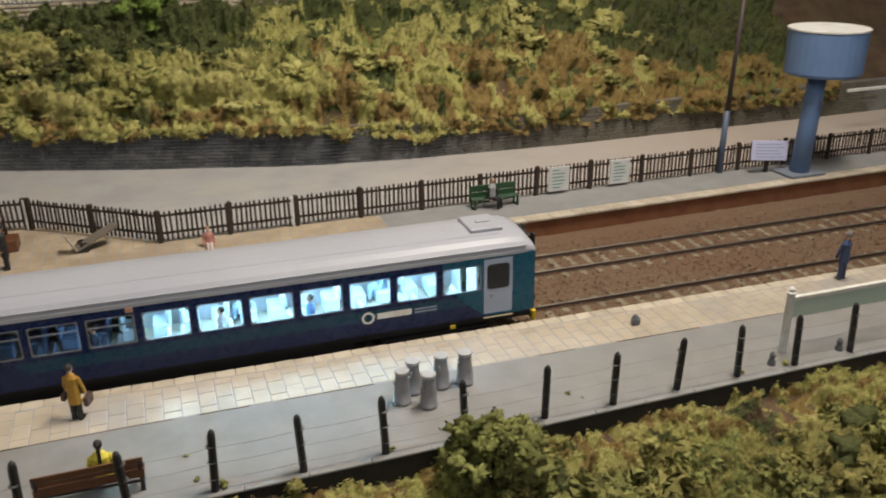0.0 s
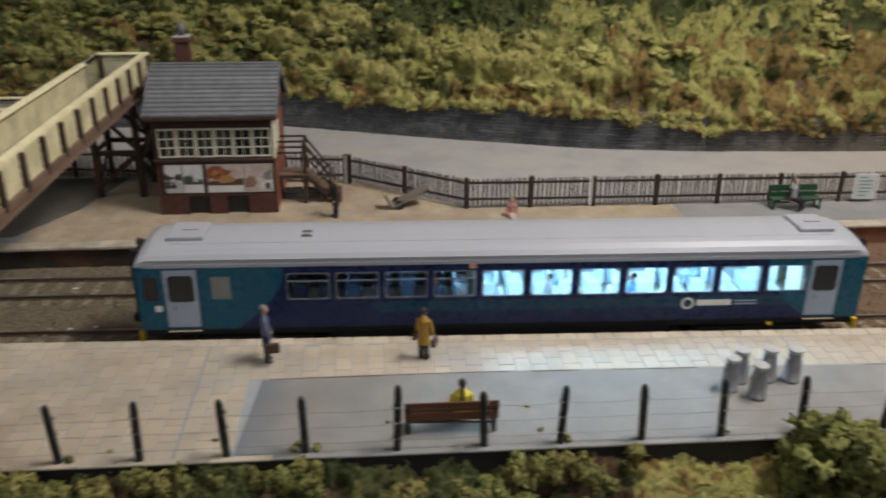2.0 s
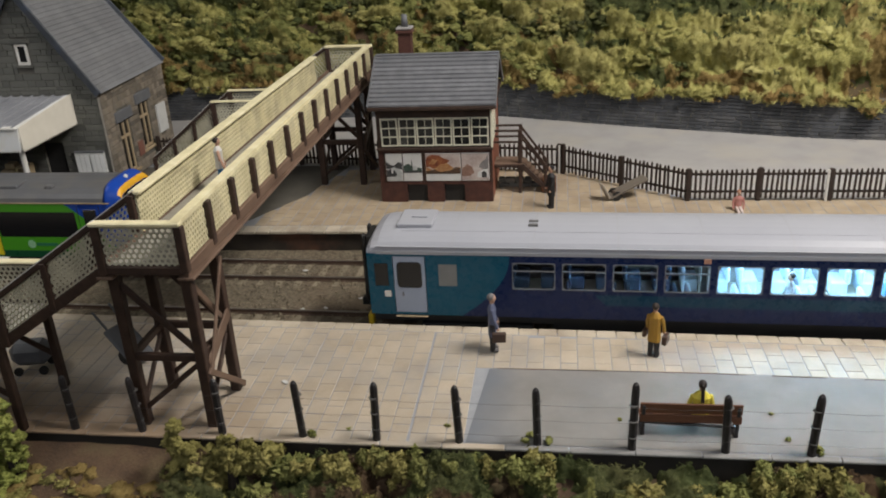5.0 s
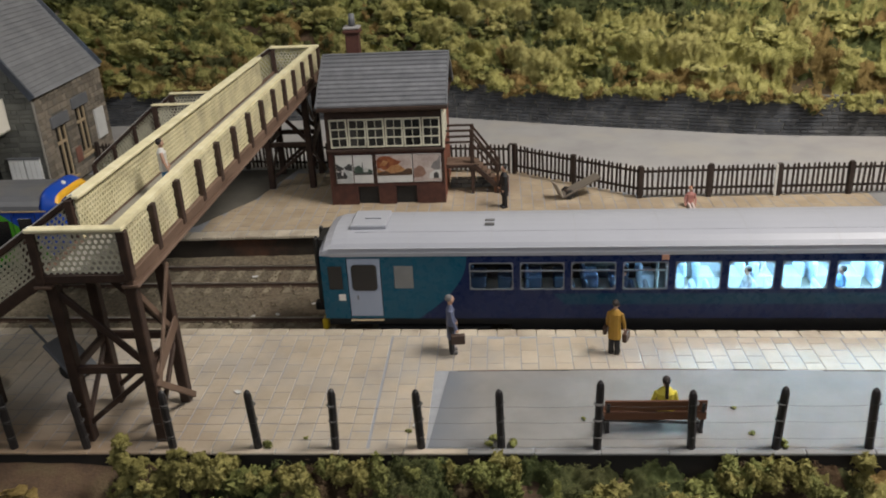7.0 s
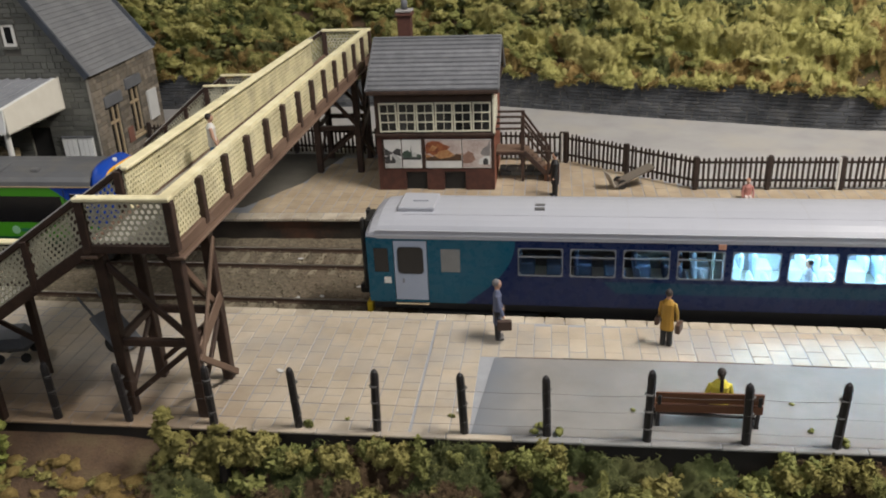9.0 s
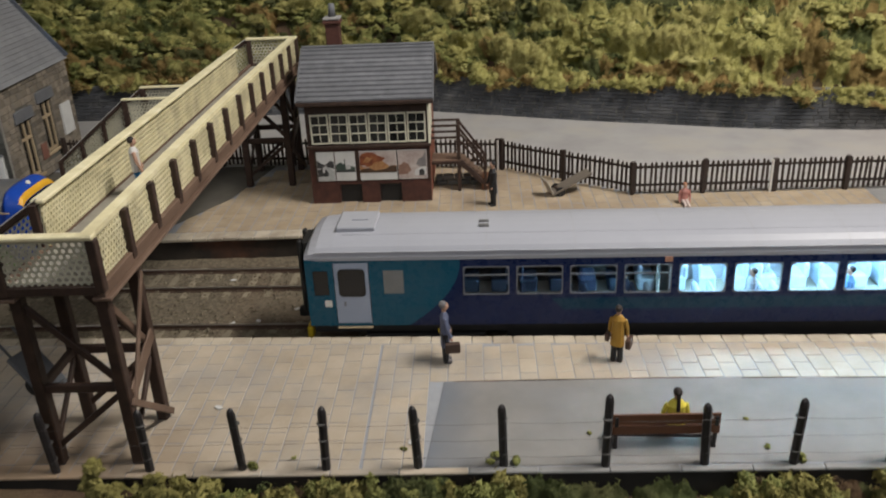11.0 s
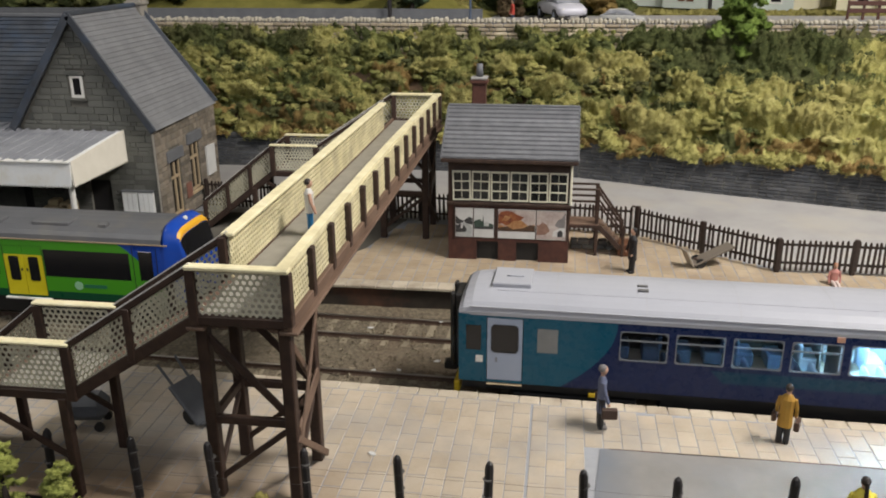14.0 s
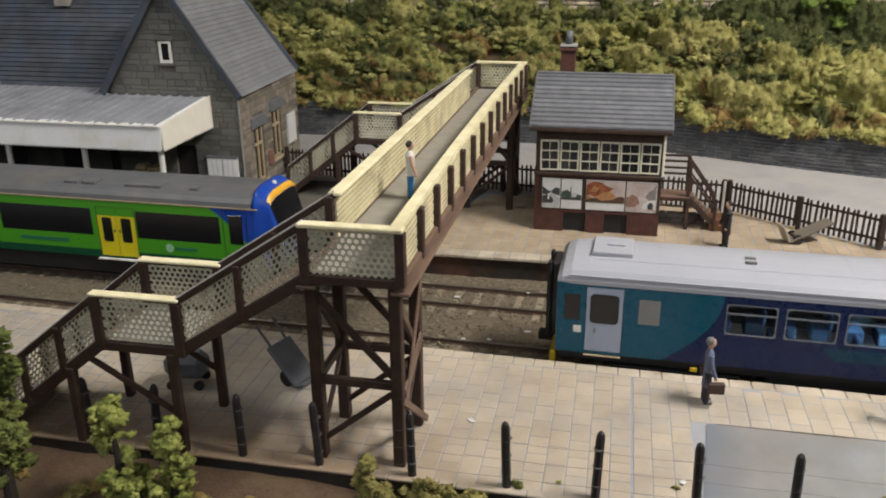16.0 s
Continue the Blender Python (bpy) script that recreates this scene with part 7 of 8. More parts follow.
for i, (x, y, mt, tint) in enumerate(((11.9, -0.85, "grey", (0.4, 0.4, 0.4)), (13.4, 0.85, "dull", (0.2, 0.25, 0.3)), (14.6, -0.85, "blue", (-0.4, 0.0, 0.6)), (17.4, 0.85, "dim", (-0.3, -0.1, 0.1)), (9.0, -0.85, "slate", (-0.6, -0.5, -0.3)))):
    a = math.radians(-1.43)
    lx = 3.6 + round((x - 3.6) / 0.86) * 0.86
    figurine("passenger figurine on a railcar seat", (-10.4 + lx * math.cos(a) - y * math.sin(a), TRACK_1(-10.4) + lx * math.sin(a) + y * math.cos(a), 0.2), 180, flat(mt + "_pale", tuple(0.22 + 0.3 * k for k in tint)), flat("pale_blue_paint", (0.25, 0.34, 0.45)), flat("dull_hair_paint", (0.02, 0.013, 0.01)), 0.5, 1.6, sit=True)

# ---- benches, churns, boards, barrows ----


def bench(loc, rz, w, wood, iron, label):
    t = thing("bench", label, "bench", loc, rz, group="platform benches")
    for x in (-w / 2 + 0.08, w / 2 - 0.08):
        made("bench_end", G().box(x - 0.05, x + 0.05, -0.05, 0.45, 0.0, 0.07, 0.01).box(x - 0.04, x + 0.04, 0.36, 0.44, 0, 0.45).beam((x, 0.0, 0.0), (x, -0.1, 0.88), 0.08, 0.08, 0.01), iron, t)
    for y, z in ((0.08, 0.44), (0.22, 0.44), (0.36, 0.44)):
        made("seat_slat", G().box(-w / 2, w / 2, y - 0.055, y + 0.055, z - 0.02, z + 0.02, 0.01), wood, t)
    for z0, z1 in ((0.42, 0.64), (0.67, 0.94)):
        made("back_slat", G().box(-w / 2, w / 2, -0.11, -0.06, z0, z1, 0.012), wood, t)
    made("stretcher", G().beam((-w / 2 + 0.1, 0.1, 0.28), (w / 2 - 0.1, 0.1, 0.2), 0.05, 0.05), iron, t)
    return t


bench((-1.72, 16.62, GZ), 0, 2.3, benchwood_m, postblack_m, "brown slatted wooden bench backing onto the wire fence")
bench((14.2, 31.7, GZ), 180, 2.15, benchgreen_m, benchgreen_m, "green painted bench against the picket fence")
for x, y in ((5.92, 18.03), (6.34, 18.42), (6.52, 17.62), (7.14, 18.42), (7.81, 18.36)):
    t = thing("milk_churn", "grey metal milk churn with a flared lid", "milk churn", (x, y, GZ), rng.uniform(0, 90), group="milk churns")
    made("body", G().lathe((0, 0, 0), [(0.235, 0), (0.25, 0.05), (0.25, 0.09), (0.235, 0.1), (0.21, 0.5), (0.175, 0.8), (0.165, 0.9)], 14), steel_m, t, smooth=True)
    made("lid", G().lathe((0, 0, 0), [(0.165, 0.89), (0.20, 0.93), (0.20, 0.99), (0.15, 1.0)], 14), surf("pale_steel", [(0.42, 0.42, 0.42), (0.54, 0.54, 0.54)], 3, 25, 0.4, metal=0.3, bumpy=0), t, label="pale worn lid")
    for s in (-1, 1):
        made("handle", G().beam((s * 0.2, 0, 0.55), (s * 0.27, 0, 0.72), 0.03, 0.03).beam((s * 0.27, 0, 0.72), (s * 0.19, 0, 0.76), 0.03, 0.03), steel_m, t)

nb = thing("name_board", "long pale mint station name board on white posts", "sign", (17.15, 16.75, GZ), -1.0)
for x in (0.0, 6.6):
    p = made("post", G().box(x - 0.09, x + 0.09, -0.09, 0.09, 0, 1.87, 0.015), whitepost_m, nb)
    made("finial", G().lathe((x, 0, 1.87), [(0.13, 0), (0.14, 0.05), (0.08, 0.09), (0.1, 0.16), (0.03, 0.24)], 10), whitepost_m, p)
made("board", G().box(0.09, 6.5, -0.05, 0.05, 1.1, 1.64, 0.01), mint_m, nb, label="pale mint green panel")
made("top_rail", G().box(0.09, 6.5, -0.07, 0.07, 1.64, 1.78, 0.02), whitepost_m, nb)

for x in (17.0, 20.1):
    t = thing("notice_poster", "white notice with lines of green print on the picket fence", "poster", (x, 32.0, GZ), -0.5, group="fence notices")
    made("sheet", G().box(0, 1.02, -0.03, 0.03, 0.15, 1.28, 0.01), paper_m, t)
    for j, w in enumerate((0.35, 0.6, 0.55, 0.62, 0.5, 0.4)):
        made("print_bar", G().box(0.18, 0.18 + w, -0.038, -0.031, 1.1 - j * 0.16, 1.15 - j * 0.16), tealink_m, t)

t = thing("notice_sign", "pale lavender notice sign leaning on a dark post", "sign", (28.3, 31.3, GZ), -4)
made("post", G().box(-0.09, 0.09, -0.02, 0.14, 0, 0.8, 0.015), postblack_m, t)
sg = made("board", G().box(-1.0, 1.0, -0.04, 0.04, 0.0, 0.95, 0.02), lavender_m, t, (0, -0.1, 0.62), (-12, 5, 0))
for j in range(5):
    made("print_bar", G().box(-0.8, 0.8 - 0.15 * (j % 3), -0.048, -0.041, 0.14 + j * 0.15, 0.19 + j * 0.15), palegrey_m, sg)

t = thing("lamp_post", "tall slender post, blue-grey below and rusty brown above", "lamp post", (26.2, 32.1, GZ))
made("foot", G().cyl((0, 0, 0), (0.12, 0.08, 3.0), 0.17, 0.13, 10), postblue_m, t, smooth=True)
made("shaft", G().cyl((0.12, 0.08, 3.0), (0.72, 0.5, 9.5), 0.12, 0.08, 10), surf("rusty_brown_post", [(0.05, 0.035, 0.035), (0.09, 0.06, 0.06)], 3, 20, 0.6, bumpy=0.1), t, smooth=True)

t = thing("water_tower", "blue-grey round water tank on a thick column", "water tower", (29.65, 30.6, GZ))
made("base", G().box(-1.0, 1.0, -0.7, 0.8, 0, 0.14, 0.03), tarpatch_m, t)
made("column", G().cyl((0, 0, 0.1), (0.35, 0.1, 5.0), 0.46, 0.40, 18), bluegrey_m, t, smooth=True)
tank = made("tank", G().lathe((0.65, 0.2, 0.5), [(0.5, 4.15), (1.66, 4.22), (1.71, 4.35), (1.75, 6.18), (1.71, 6.24), (1.62, 6.24), (1.6, 6.03)], 32), bluegrey_m, t)
made("rim", G().lathe((0.65, 0.2, 0.5), [(1.71, 6.2), (1.78, 6.23), (1.78, 6.3), (1.64, 6.31)], 32), whitepost_m, tank, label="pale rim")
made("water_lid", G().cyl((0.65, 0.2, 6.6), (0.65, 0.2, 6.7), 1.66, 1.62, 32), surf("pale_tank_top", [(0.45, 0.46, 0.48), (0.55, 0.56, 0.58)], 2, 20, 0.5, bumpy=0.1), tank)
made("pipe", G().cyl((0.6, 0.3, 2.6), (1.1, 0.9, 2.2), 0.14, 0.14, 8), black_m, t)

t = thing("plank_barrow", "dark timber platform barrow tipped on its wheels", "barrow", (-2.2, 32.6, GZ), 18)
made("deck", G().beam((-0.62, 0, 0.12), (1.0, 0, 0.78), 0.6, 0.09, 0.02), surf("weathered_deck", [(0.11, 0.09, 0.07), (0.17, 0.145, 0.115)], 2, 25, 0.8, bumpy=0.2, stretch=(0.3, 1, 1)), t)
made("foot_board", G().beam((-0.6, 0, 0.1), (-0.9, 0, 0.7), 0.58, 0.07, 0.02), surf("grey_worn_wood", [(0.30, 0.26, 0.21), (0.40, 0.36, 0.30)], 2, 25, 0.8, bumpy=0.2), t, label="pale worn toe board")
for y in (-0.24, 0.24):
    made("wheel", G().cyl((-0.3, y - 0.04, 0.19), (-0.3, y + 0.04, 0.19), 0.19, 0.19, 14), black_m, t)
made("axle_block", G().box(-0.42, -0.1, -0.2, 0.2, 0.1, 0.3, 0.02), brown_m, t)

greywood = surf("slate_grey_paint", [(0.085, 0.09, 0.10), (0.13, 0.136, 0.148)], 2, 25, 0.6, bumpy=0.2)


def sack_truck(loc, rz, label):
    t = thing("luggage_barrow", label, "barrow", loc, rz, group="luggage barrows")
    made("bed", G().beam((0.15, 0, 0.12), (-0.72, 0, 1.0), 0.85, 0.12, 0.03), greywood, t)
    made("toe", G().beam((0.1, 0, 0.08), (0.36, 0, 0.2), 0.7, 0.07, 0.02), greywood, t)
    for y in (-0.28, 0.28):
        made("shaft", G().beam((-0.68, y, 0.96), (-1.15, y * 1.1, 1.5), 0.06, 0.06, 0.01), greywood, t)
        made("wheel", G().cyl((-0.22, y - 0.05, 0.22), (-0.22, y + 0.05, 0.22), 0.22, 0.22, 14), black_m, t)
    return t


sack_truck((-16.75, 19.35, GZ), -20, "slate-grey luggage barrow under the bridge stairs")
t = thing("platform_trunk", "dark rounded trunk on small wheels under the stairs", "trunk", (-19.6, 18.75, GZ), 10)
made("body", G().box(-0.55, 0.55, -0.35, 0.35, 0.25, 0.95, 0.2), greywood, t)
for x in (-0.35, 0.35):
    for y in (-0.3, 0.3):
        made("wheel", G().cyl((x, y - 0.04, 0.13), (x, y + 0.04, 0.13), 0.13, 0.13, 10), black_m, t)
t = thing("coal_scuttle", "small dark coal scuttle standing on the paving slabs", "clutter", (14.05, 19.75, GZ))
made("body", G().box(-0.14, 0.14, -0.1, 0.1, 0, 0.26, 0.05).box(-0.1, 0.06, -0.07, 0.07, 0.2, 0.34, 0.04), greywood, t)
for x, h in ((16.35, 0.42), (18.75, 0.4)):
    made("stub_post", G().lathe((0, 0, 0), [(0.12, 0), (0.1, 0.12), (0.07, 0.2), (0.09, h - 0.1), (0.03, h)], 8), greywood, None, (x, 16.25, GZ), label="short grey stub post beside the fence", category="post", group="stub posts")

for i, (x, y, z) in enumerate(((-14.2, 27.45, -1.07), (-11.8, 28.1, -1.0), (-12.6, 24.35, -1.0), (-11.5, 25.1, -1.0), (-13.4, 24.2, -1.0), (8.5, 27.3, -1.05), (-12.1, 18.4, GZ), (3.4, 25.1, -1.0), (-7.3, 16.9, GZ))):
    a = 0.4 + 0.9 * i
    made("paper_scrap", G().prism([(-0.11, -0.04), (0.02, -0.07), (0.12, 0.0), (0.05, 0.06), (-0.08, 0.05)], lambda u, v, w: (u, v, w + 0.25 * u * u), 0.02, 0.035), paper_m, None, (x, y, z), (0, 6, math.degrees(a)), label="small scrap of white paper lying flat", category="litter", group="paper scraps")
t = thing("white_barrier", "white painted horizontal barrier beam on a dark post", "barrier", (37.2, 36.0, GZ))
made("beam", G().box(0, 4.6, -0.08, 0.08, 2.26, 2.42, 0.02), whitepost_m, t)
made("post", G().box(4.3, 4.5, -0.1, 0.1, 0, 2.3, 0.02), postblack_m, t)

# ---- above the bank ----


def tree(loc, h, spread, leaf, label, trunk_r=0.35, bare=0.35, seed=1, clumps=14, flat_=0.75, size=1.0, kinds=BOUGHS, low=()):
    """A tapered, leaning trunk with limbs and a crown of torn hanging mats; low names single boughs as rows of x, z and radius."""
    r = random.Random(seed)
    t = thing("tree", label, "tree", loc)
    g = G()
    p, rad = Vector((0, 0, -0.3)), trunk_r
    pts = []
    for i in range(6):
        q = p + Vector((r.uniform(-0.25, 0.25) * spread * 0.2, r.uniform(-0.2, 0.2), h * 0.8 / 6))
        g.cyl(p, q, rad, rad * 0.82, 9)
        p, rad = q, rad * 0.82
        pts.append((q, rad))
    crown = []
    for i in range(9):
        b, br = pts[1 + i % 5]
        if b.z < h * bare * 0.8:
            b, br = pts[4]
        a = r.uniform(0, 6.28)
        e = Vector((math.cos(a) * spread * r.uniform(0.45, 0.9), math.sin(a) * spread * r.uniform(0.35, 0.7), h * r.uniform(bare + 0.08, 0.95)))
        m = (b + e) / 2 + Vector((0, 0, 0.3))
        g.cyl(b, m, br * 0.6, br * 0.35, 6).cyl(m, e, br * 0.35, br * 0.1, 6)
        crown.append(e)
    made("trunk", g, bark_m, t)
    tuft = []
    for i in range(clumps):
        e = crown[i % len(crown)]
        k = e + Vector((r.gauss(0, 0.22) * spread, r.gauss(0, 0.2) * spread, r.gauss(0, 0.08) * h))
        rad = r.uniform(0.75, 1.35) * size
        k.z = max(h * bare + rad * 0.5, k.z)
        tuft.append((k.x, k.y, k.z, rad, flat_))
    for x, z, rad in low:
        tuft.append((x, -0.6, z, rad, 0.9))
        tuft.append((x + rad * 0.5, -0.2, z + rad * 0.7, rad * 0.8, 0.8))
    foliage("crown", tuft, leaf, kinds, t, seed)
    return t


def leafy(name, loc, prof, leaf, label, n, seed, size, kind_of="tree", kinds=FINE):
    """A dense crown whose half-width follows prof, rows of (height, half-width), on a short trunk."""
    q = random.Random(seed)
    t = thing(name, label, kind_of, loc)
    top = prof[-1][0]
    made("trunk", G().cyl((0, 0, -0.3), (0.05, 0, top * 0.4), 0.16, 0.1, 8).cyl((0.05, 0, top * 0.4), (0, 0, top * 0.85), 0.1, 0.03, 8), bark_m, t)
    pts = []
    for i in range(n):
        z = q.uniform(prof[0][0], top)
        w = lerp_line(z, prof) * (0.85 + 0.2 * math.sin(z * 2.3 + seed))
        a, d = q.uniform(0, 6.28), math.sqrt(q.random()) * w
        pts.append((d * math.cos(a), d * math.sin(a) * 0.8, z, q.uniform(0.25, 0.5) * size, 0.9))
    foliage("crown", pts, leaf, kinds, t, seed)
    return t


tree((-31.6, 57.5, 8.7), 9.0, 3.6, yellow_leaf, "broad tree with dark trunk and hanging yellow-green leaves", 0.48, 0.5, 2, 13, 0.85, 1.45, low=((2.1, 3.6, 1.25), (-2.2, 4.4, 1.3), (-0.6, 5.6, 1.3)))
tree((-22.5, 57, 9.0), 8.6, 3.3, yellow_leaf, "thick-trunked tree with sparse yellow-green leaves", 0.66, 0.62, 5, 12, 0.8, 1.25, low=((2.05, 4.1, 1.1), (-2.2, 5.4, 1.0)))
tree((-41.2, 56.5, 7.6), 9.0, 3.5, blue_leaf, "tree with bluish green leaves", 0.4, 0.42, 7, 15, 0.85, 1.4, low=((-2.4, 5.2, 1.3), (0.4, 4.2, 1.35), (2.2, 5.0, 1.1)))
tree((-36.3, 60, 8.2), 9.6, 3.4, yellow_leaf, "tall tree with olive yellow leaves", 0.4, 0.4, 8, 12, 0.85, 1.45, low=((1.0, 4.3, 1.4), (-1.2, 5.2, 1.3)))
tree((-48.0, 56, 7.6), 8.5, 3.0, yellow_leaf, "tree with mustard yellow leaves", 0.4, 0.3, 9, 12, 0.85, 1.4, low=((1.3, 2.9, 1.1), (0.2, 4.0, 1.3)))
tree((-26.0, 56, 9.0), 4.1, 1.9, pink_leaf, "small blossom tree with sparse pink flowers", 0.16, 0.5, 11, 34, 0.6, 0.26, LOBES)
leafy("tree", (-9.5, 58, 6.9), [(0.9, 1.5), (1.6, 2.3), (2.8, 1.5), (3.8, 1.9), (5.0, 0.8), (5.6, 1.05), (7.1, 0.25)], green_leaf, "dense conical tree with dark green leaves", 80, 13, 1.35, kinds=LOBES)
leafy("tree", (-15.4, 58, 6.7), [(0.8, 2.1), (2.4, 2.7), (4.0, 2.3), (5.4, 1.0)], front_leaf, "broad rounded tree with yellow-olive leaves", 34, 15, 2.5, kinds=BOUGHS)
leafy("tree", (1.35, 48.8, 5.3), [(0.7, 1.5), (1.9, 1.75), (3.0, 1.5), (4.0, 0.9)], bright_leaf, "bright green sapling against the stone wall", 52, 17, 1.3, kinds=LOBES)

hedge = []
hr = random.Random(21)
for i in range(120):
    x = hr.uniform(-58, -21.5)
    hedge.append((x, 66.5 + hr.uniform(-1.0, 1.0), hr.uniform(8.5, 21), hr.uniform(2.0, 3.0), 0.9))
foliage("dark_wood", hedge, wood_leaf, FAR, kind="stuff", label="dark woodland behind the trees")
hedge = []
for i in range(70):
    hedge.append((hr.uniform(-47, -32.2), 55.2 + hr.uniform(-0.8, 1.2), 7.7 + hr.uniform(0, 1.9), hr.uniform(0.7, 1.15), 0.85))
foliage("dark_hedge", hedge, dark_leaf, LOBES, kind="stuff", label="dark olive-green hedge beside the upper road")
hedge = []
for i in range(22):
    x = hr.uniform(-24.0, -20.3)
    hedge.append((x, 55.2 + hr.uniform(-0.7, 0.7), 9.0 + hr.uniform(-0.4, 0.9) * (1 - abs(x + 22.1) / 2.6), hr.uniform(0.4, 0.75), 0.9))
for i in range(46):
    hedge.append((hr.uniform(-32, -18.5), 60.5 + hr.uniform(-0.8, 0.8), 8.8 + hr.uniform(0, 0.9), hr.uniform(0.6, 1.0), 0.7))
foliage("under_scrub", hedge, dark_leaf, LOBES, kind="stuff", label="dark olive scrub under the trees")
leafy("shrub", (-17.2, 54.0, 8.2), [(0.2, 0.75), (0.9, 0.8), (1.7, 0.4)], blue_leaf, "rounded pale blue-green shrub beside the telegraph pole", 16, 31, 1.5, "shrub", LOBES)
leafy("shrub", (-18.3, 54.2, 8.0), [(0.1, 0.5), (0.6, 0.5), (1.1, 0.3)], dark_leaf, "low dark green shrub beside the telegraph pole", 9, 32, 1.3, "shrub", LOBES)
leafy("shrub", (-5.6, 59.0, 7.0), [(0.3, 1.0), (1.2, 1.1), (2.0, 0.5)], rust_leaf, "rusty brown shrub beside the lane", 20, 33, 1.7, "shrub", LOBES)
leafy("shrub", (-11.3, 57.2, 6.9), [(0.2, 0.8), (0.9, 0.8), (1.7, 0.4)], earth_leaf, "dark brown shrub under the conical tree", 16, 34, 1.5, "shrub", LOBES)
made("rowing_boat", G().prism([(-1.15, 0.32), (-0.95, 0.0), (0.9, 0.0), (1.2, 0.34)], lambda u, v, w: (u, w, v), -0.35, 0.35).box(-0.95, 0.95, -0.25, 0.25, 0.3, 0.345, 0.01), whitepost_m, None, (-27.4, 57.8, 9.12), (0, 0, 8), label="small white upturned boat on the grass", category="boat")
far_leaf = leaf_mat("far_hedge_foliage", (0.085, 0.083, 0.078), (0.125, 0.12, 0.108), (0.18, 0.172, 0.15), (0.15, 0.14, 0.122))
hedge = []
for xa, xb, za, zb, n in ((-16.2, -12.0, 11.0, 12.9, 34), (-9.2, -2.4, 10.4, 12.5, 54), (-2.8, 0.2, 11.6, 12.8, 20), (1.2, 3.4, 12.8, 14.0, 12), (9.5, 18.5, 12.2, 13.6, 46), (-20, -15.5, 12.4, 12.9, 12), (-12.5, -8.5, 8.0, 9.6, 24)):
    for i in range(n):
        x = hr.uniform(xa, xb)
        arch = 1 - abs(2 * (x - xa) / (xb - xa) - 1) ** 3
        hedge.append((-7 + (x + 7) * 1.09, 79.6, 13.6 + (za - 13.9 + (zb - za) * hr.random() * (0.4 + 0.6 * arch)) * 1.09, hr.uniform(0.6, 1.05), 0.9))
foliage("far_hedge", hedge, far_leaf, FAR, kind="stuff", label="dark distant hedge trees below the fields")
haze_leaf = leaf_mat("haze_foliage", (0.24, 0.24, 0.225), (0.32, 0.315, 0.29), (0.42, 0.41, 0.37), (0.36, 0.34, 0.30))
hedge = []
for x0, x1, z0, wave, n, r in ((1, 27, 13.9, 0.2, 90, 0.5), (2.5, 27, 16.5, 0.12, 90, 0.45), (8.5, 27, 15.0, 0.08, 60, 0.3), (-16.6, -13.2, 14.95, 0.1, 14, 0.42)):
    for i in range(n):
        x = x0 + (x1 - x0) * (i + hr.random()) / n
        tall = 0.6 + 0.7 * max(0.0, noise.noise(Vector((x * 0.45, z0, 2))) + 0.3)
        hedge.append((x, 80.1, z0 + wave * noise.noise(Vector((x * 0.3, z0, 5))) + hr.uniform(-0.05, 0.05), r * tall * hr.uniform(0.8, 1.2), 0.6))
foliage("hazy_wood", hedge, haze_leaf, FAR, kind="stuff", label="hazy grey-green woods across the far field")
made("backdrop", G().box(-75, 75, 80.2, 80.6, -3, 34), field_m, kind="structure", label="painted backscene of pale cornfields")
made("backdrop_hills", G().prism([(-75, 17.2), (-20, 17.6), (10, 15.6), (75, 17.0), (75, 21), (-75, 21)], xz(80.12), 0, 0.05), haze_m, kind="structure", label="painted hazy hills on the backscene")

made("road_wall", G().box(-56, -12.8, 53.0, 53.25, 6.5, 8.0), lead_m, kind="structure", label="grey stone wall along the upper road")
for x, y, h, r, mt, lab in ((-18.3, 52.5, 11.0, 0.13, postblack_m, "tall dark telegraph pole"), (-13.3, 51.0, 7.0, 0.07, postblue_m, "grey telegraph pole with white insulators")):
    t = thing("telegraph_pole", lab, "pole", (x, y, 7.15), group="telegraph poles")
    made("shaft", G().cyl((0, 0, 0), (0, 0, h), r, r * 0.75, 10), mt, t)
    for j in range(4):
        made("insulator", G().box(-0.28, 0.28, -0.05, 0.05, h - 0.25 - j * 0.3, h - 0.17 - j * 0.3, 0.01), whitepost_m, t)


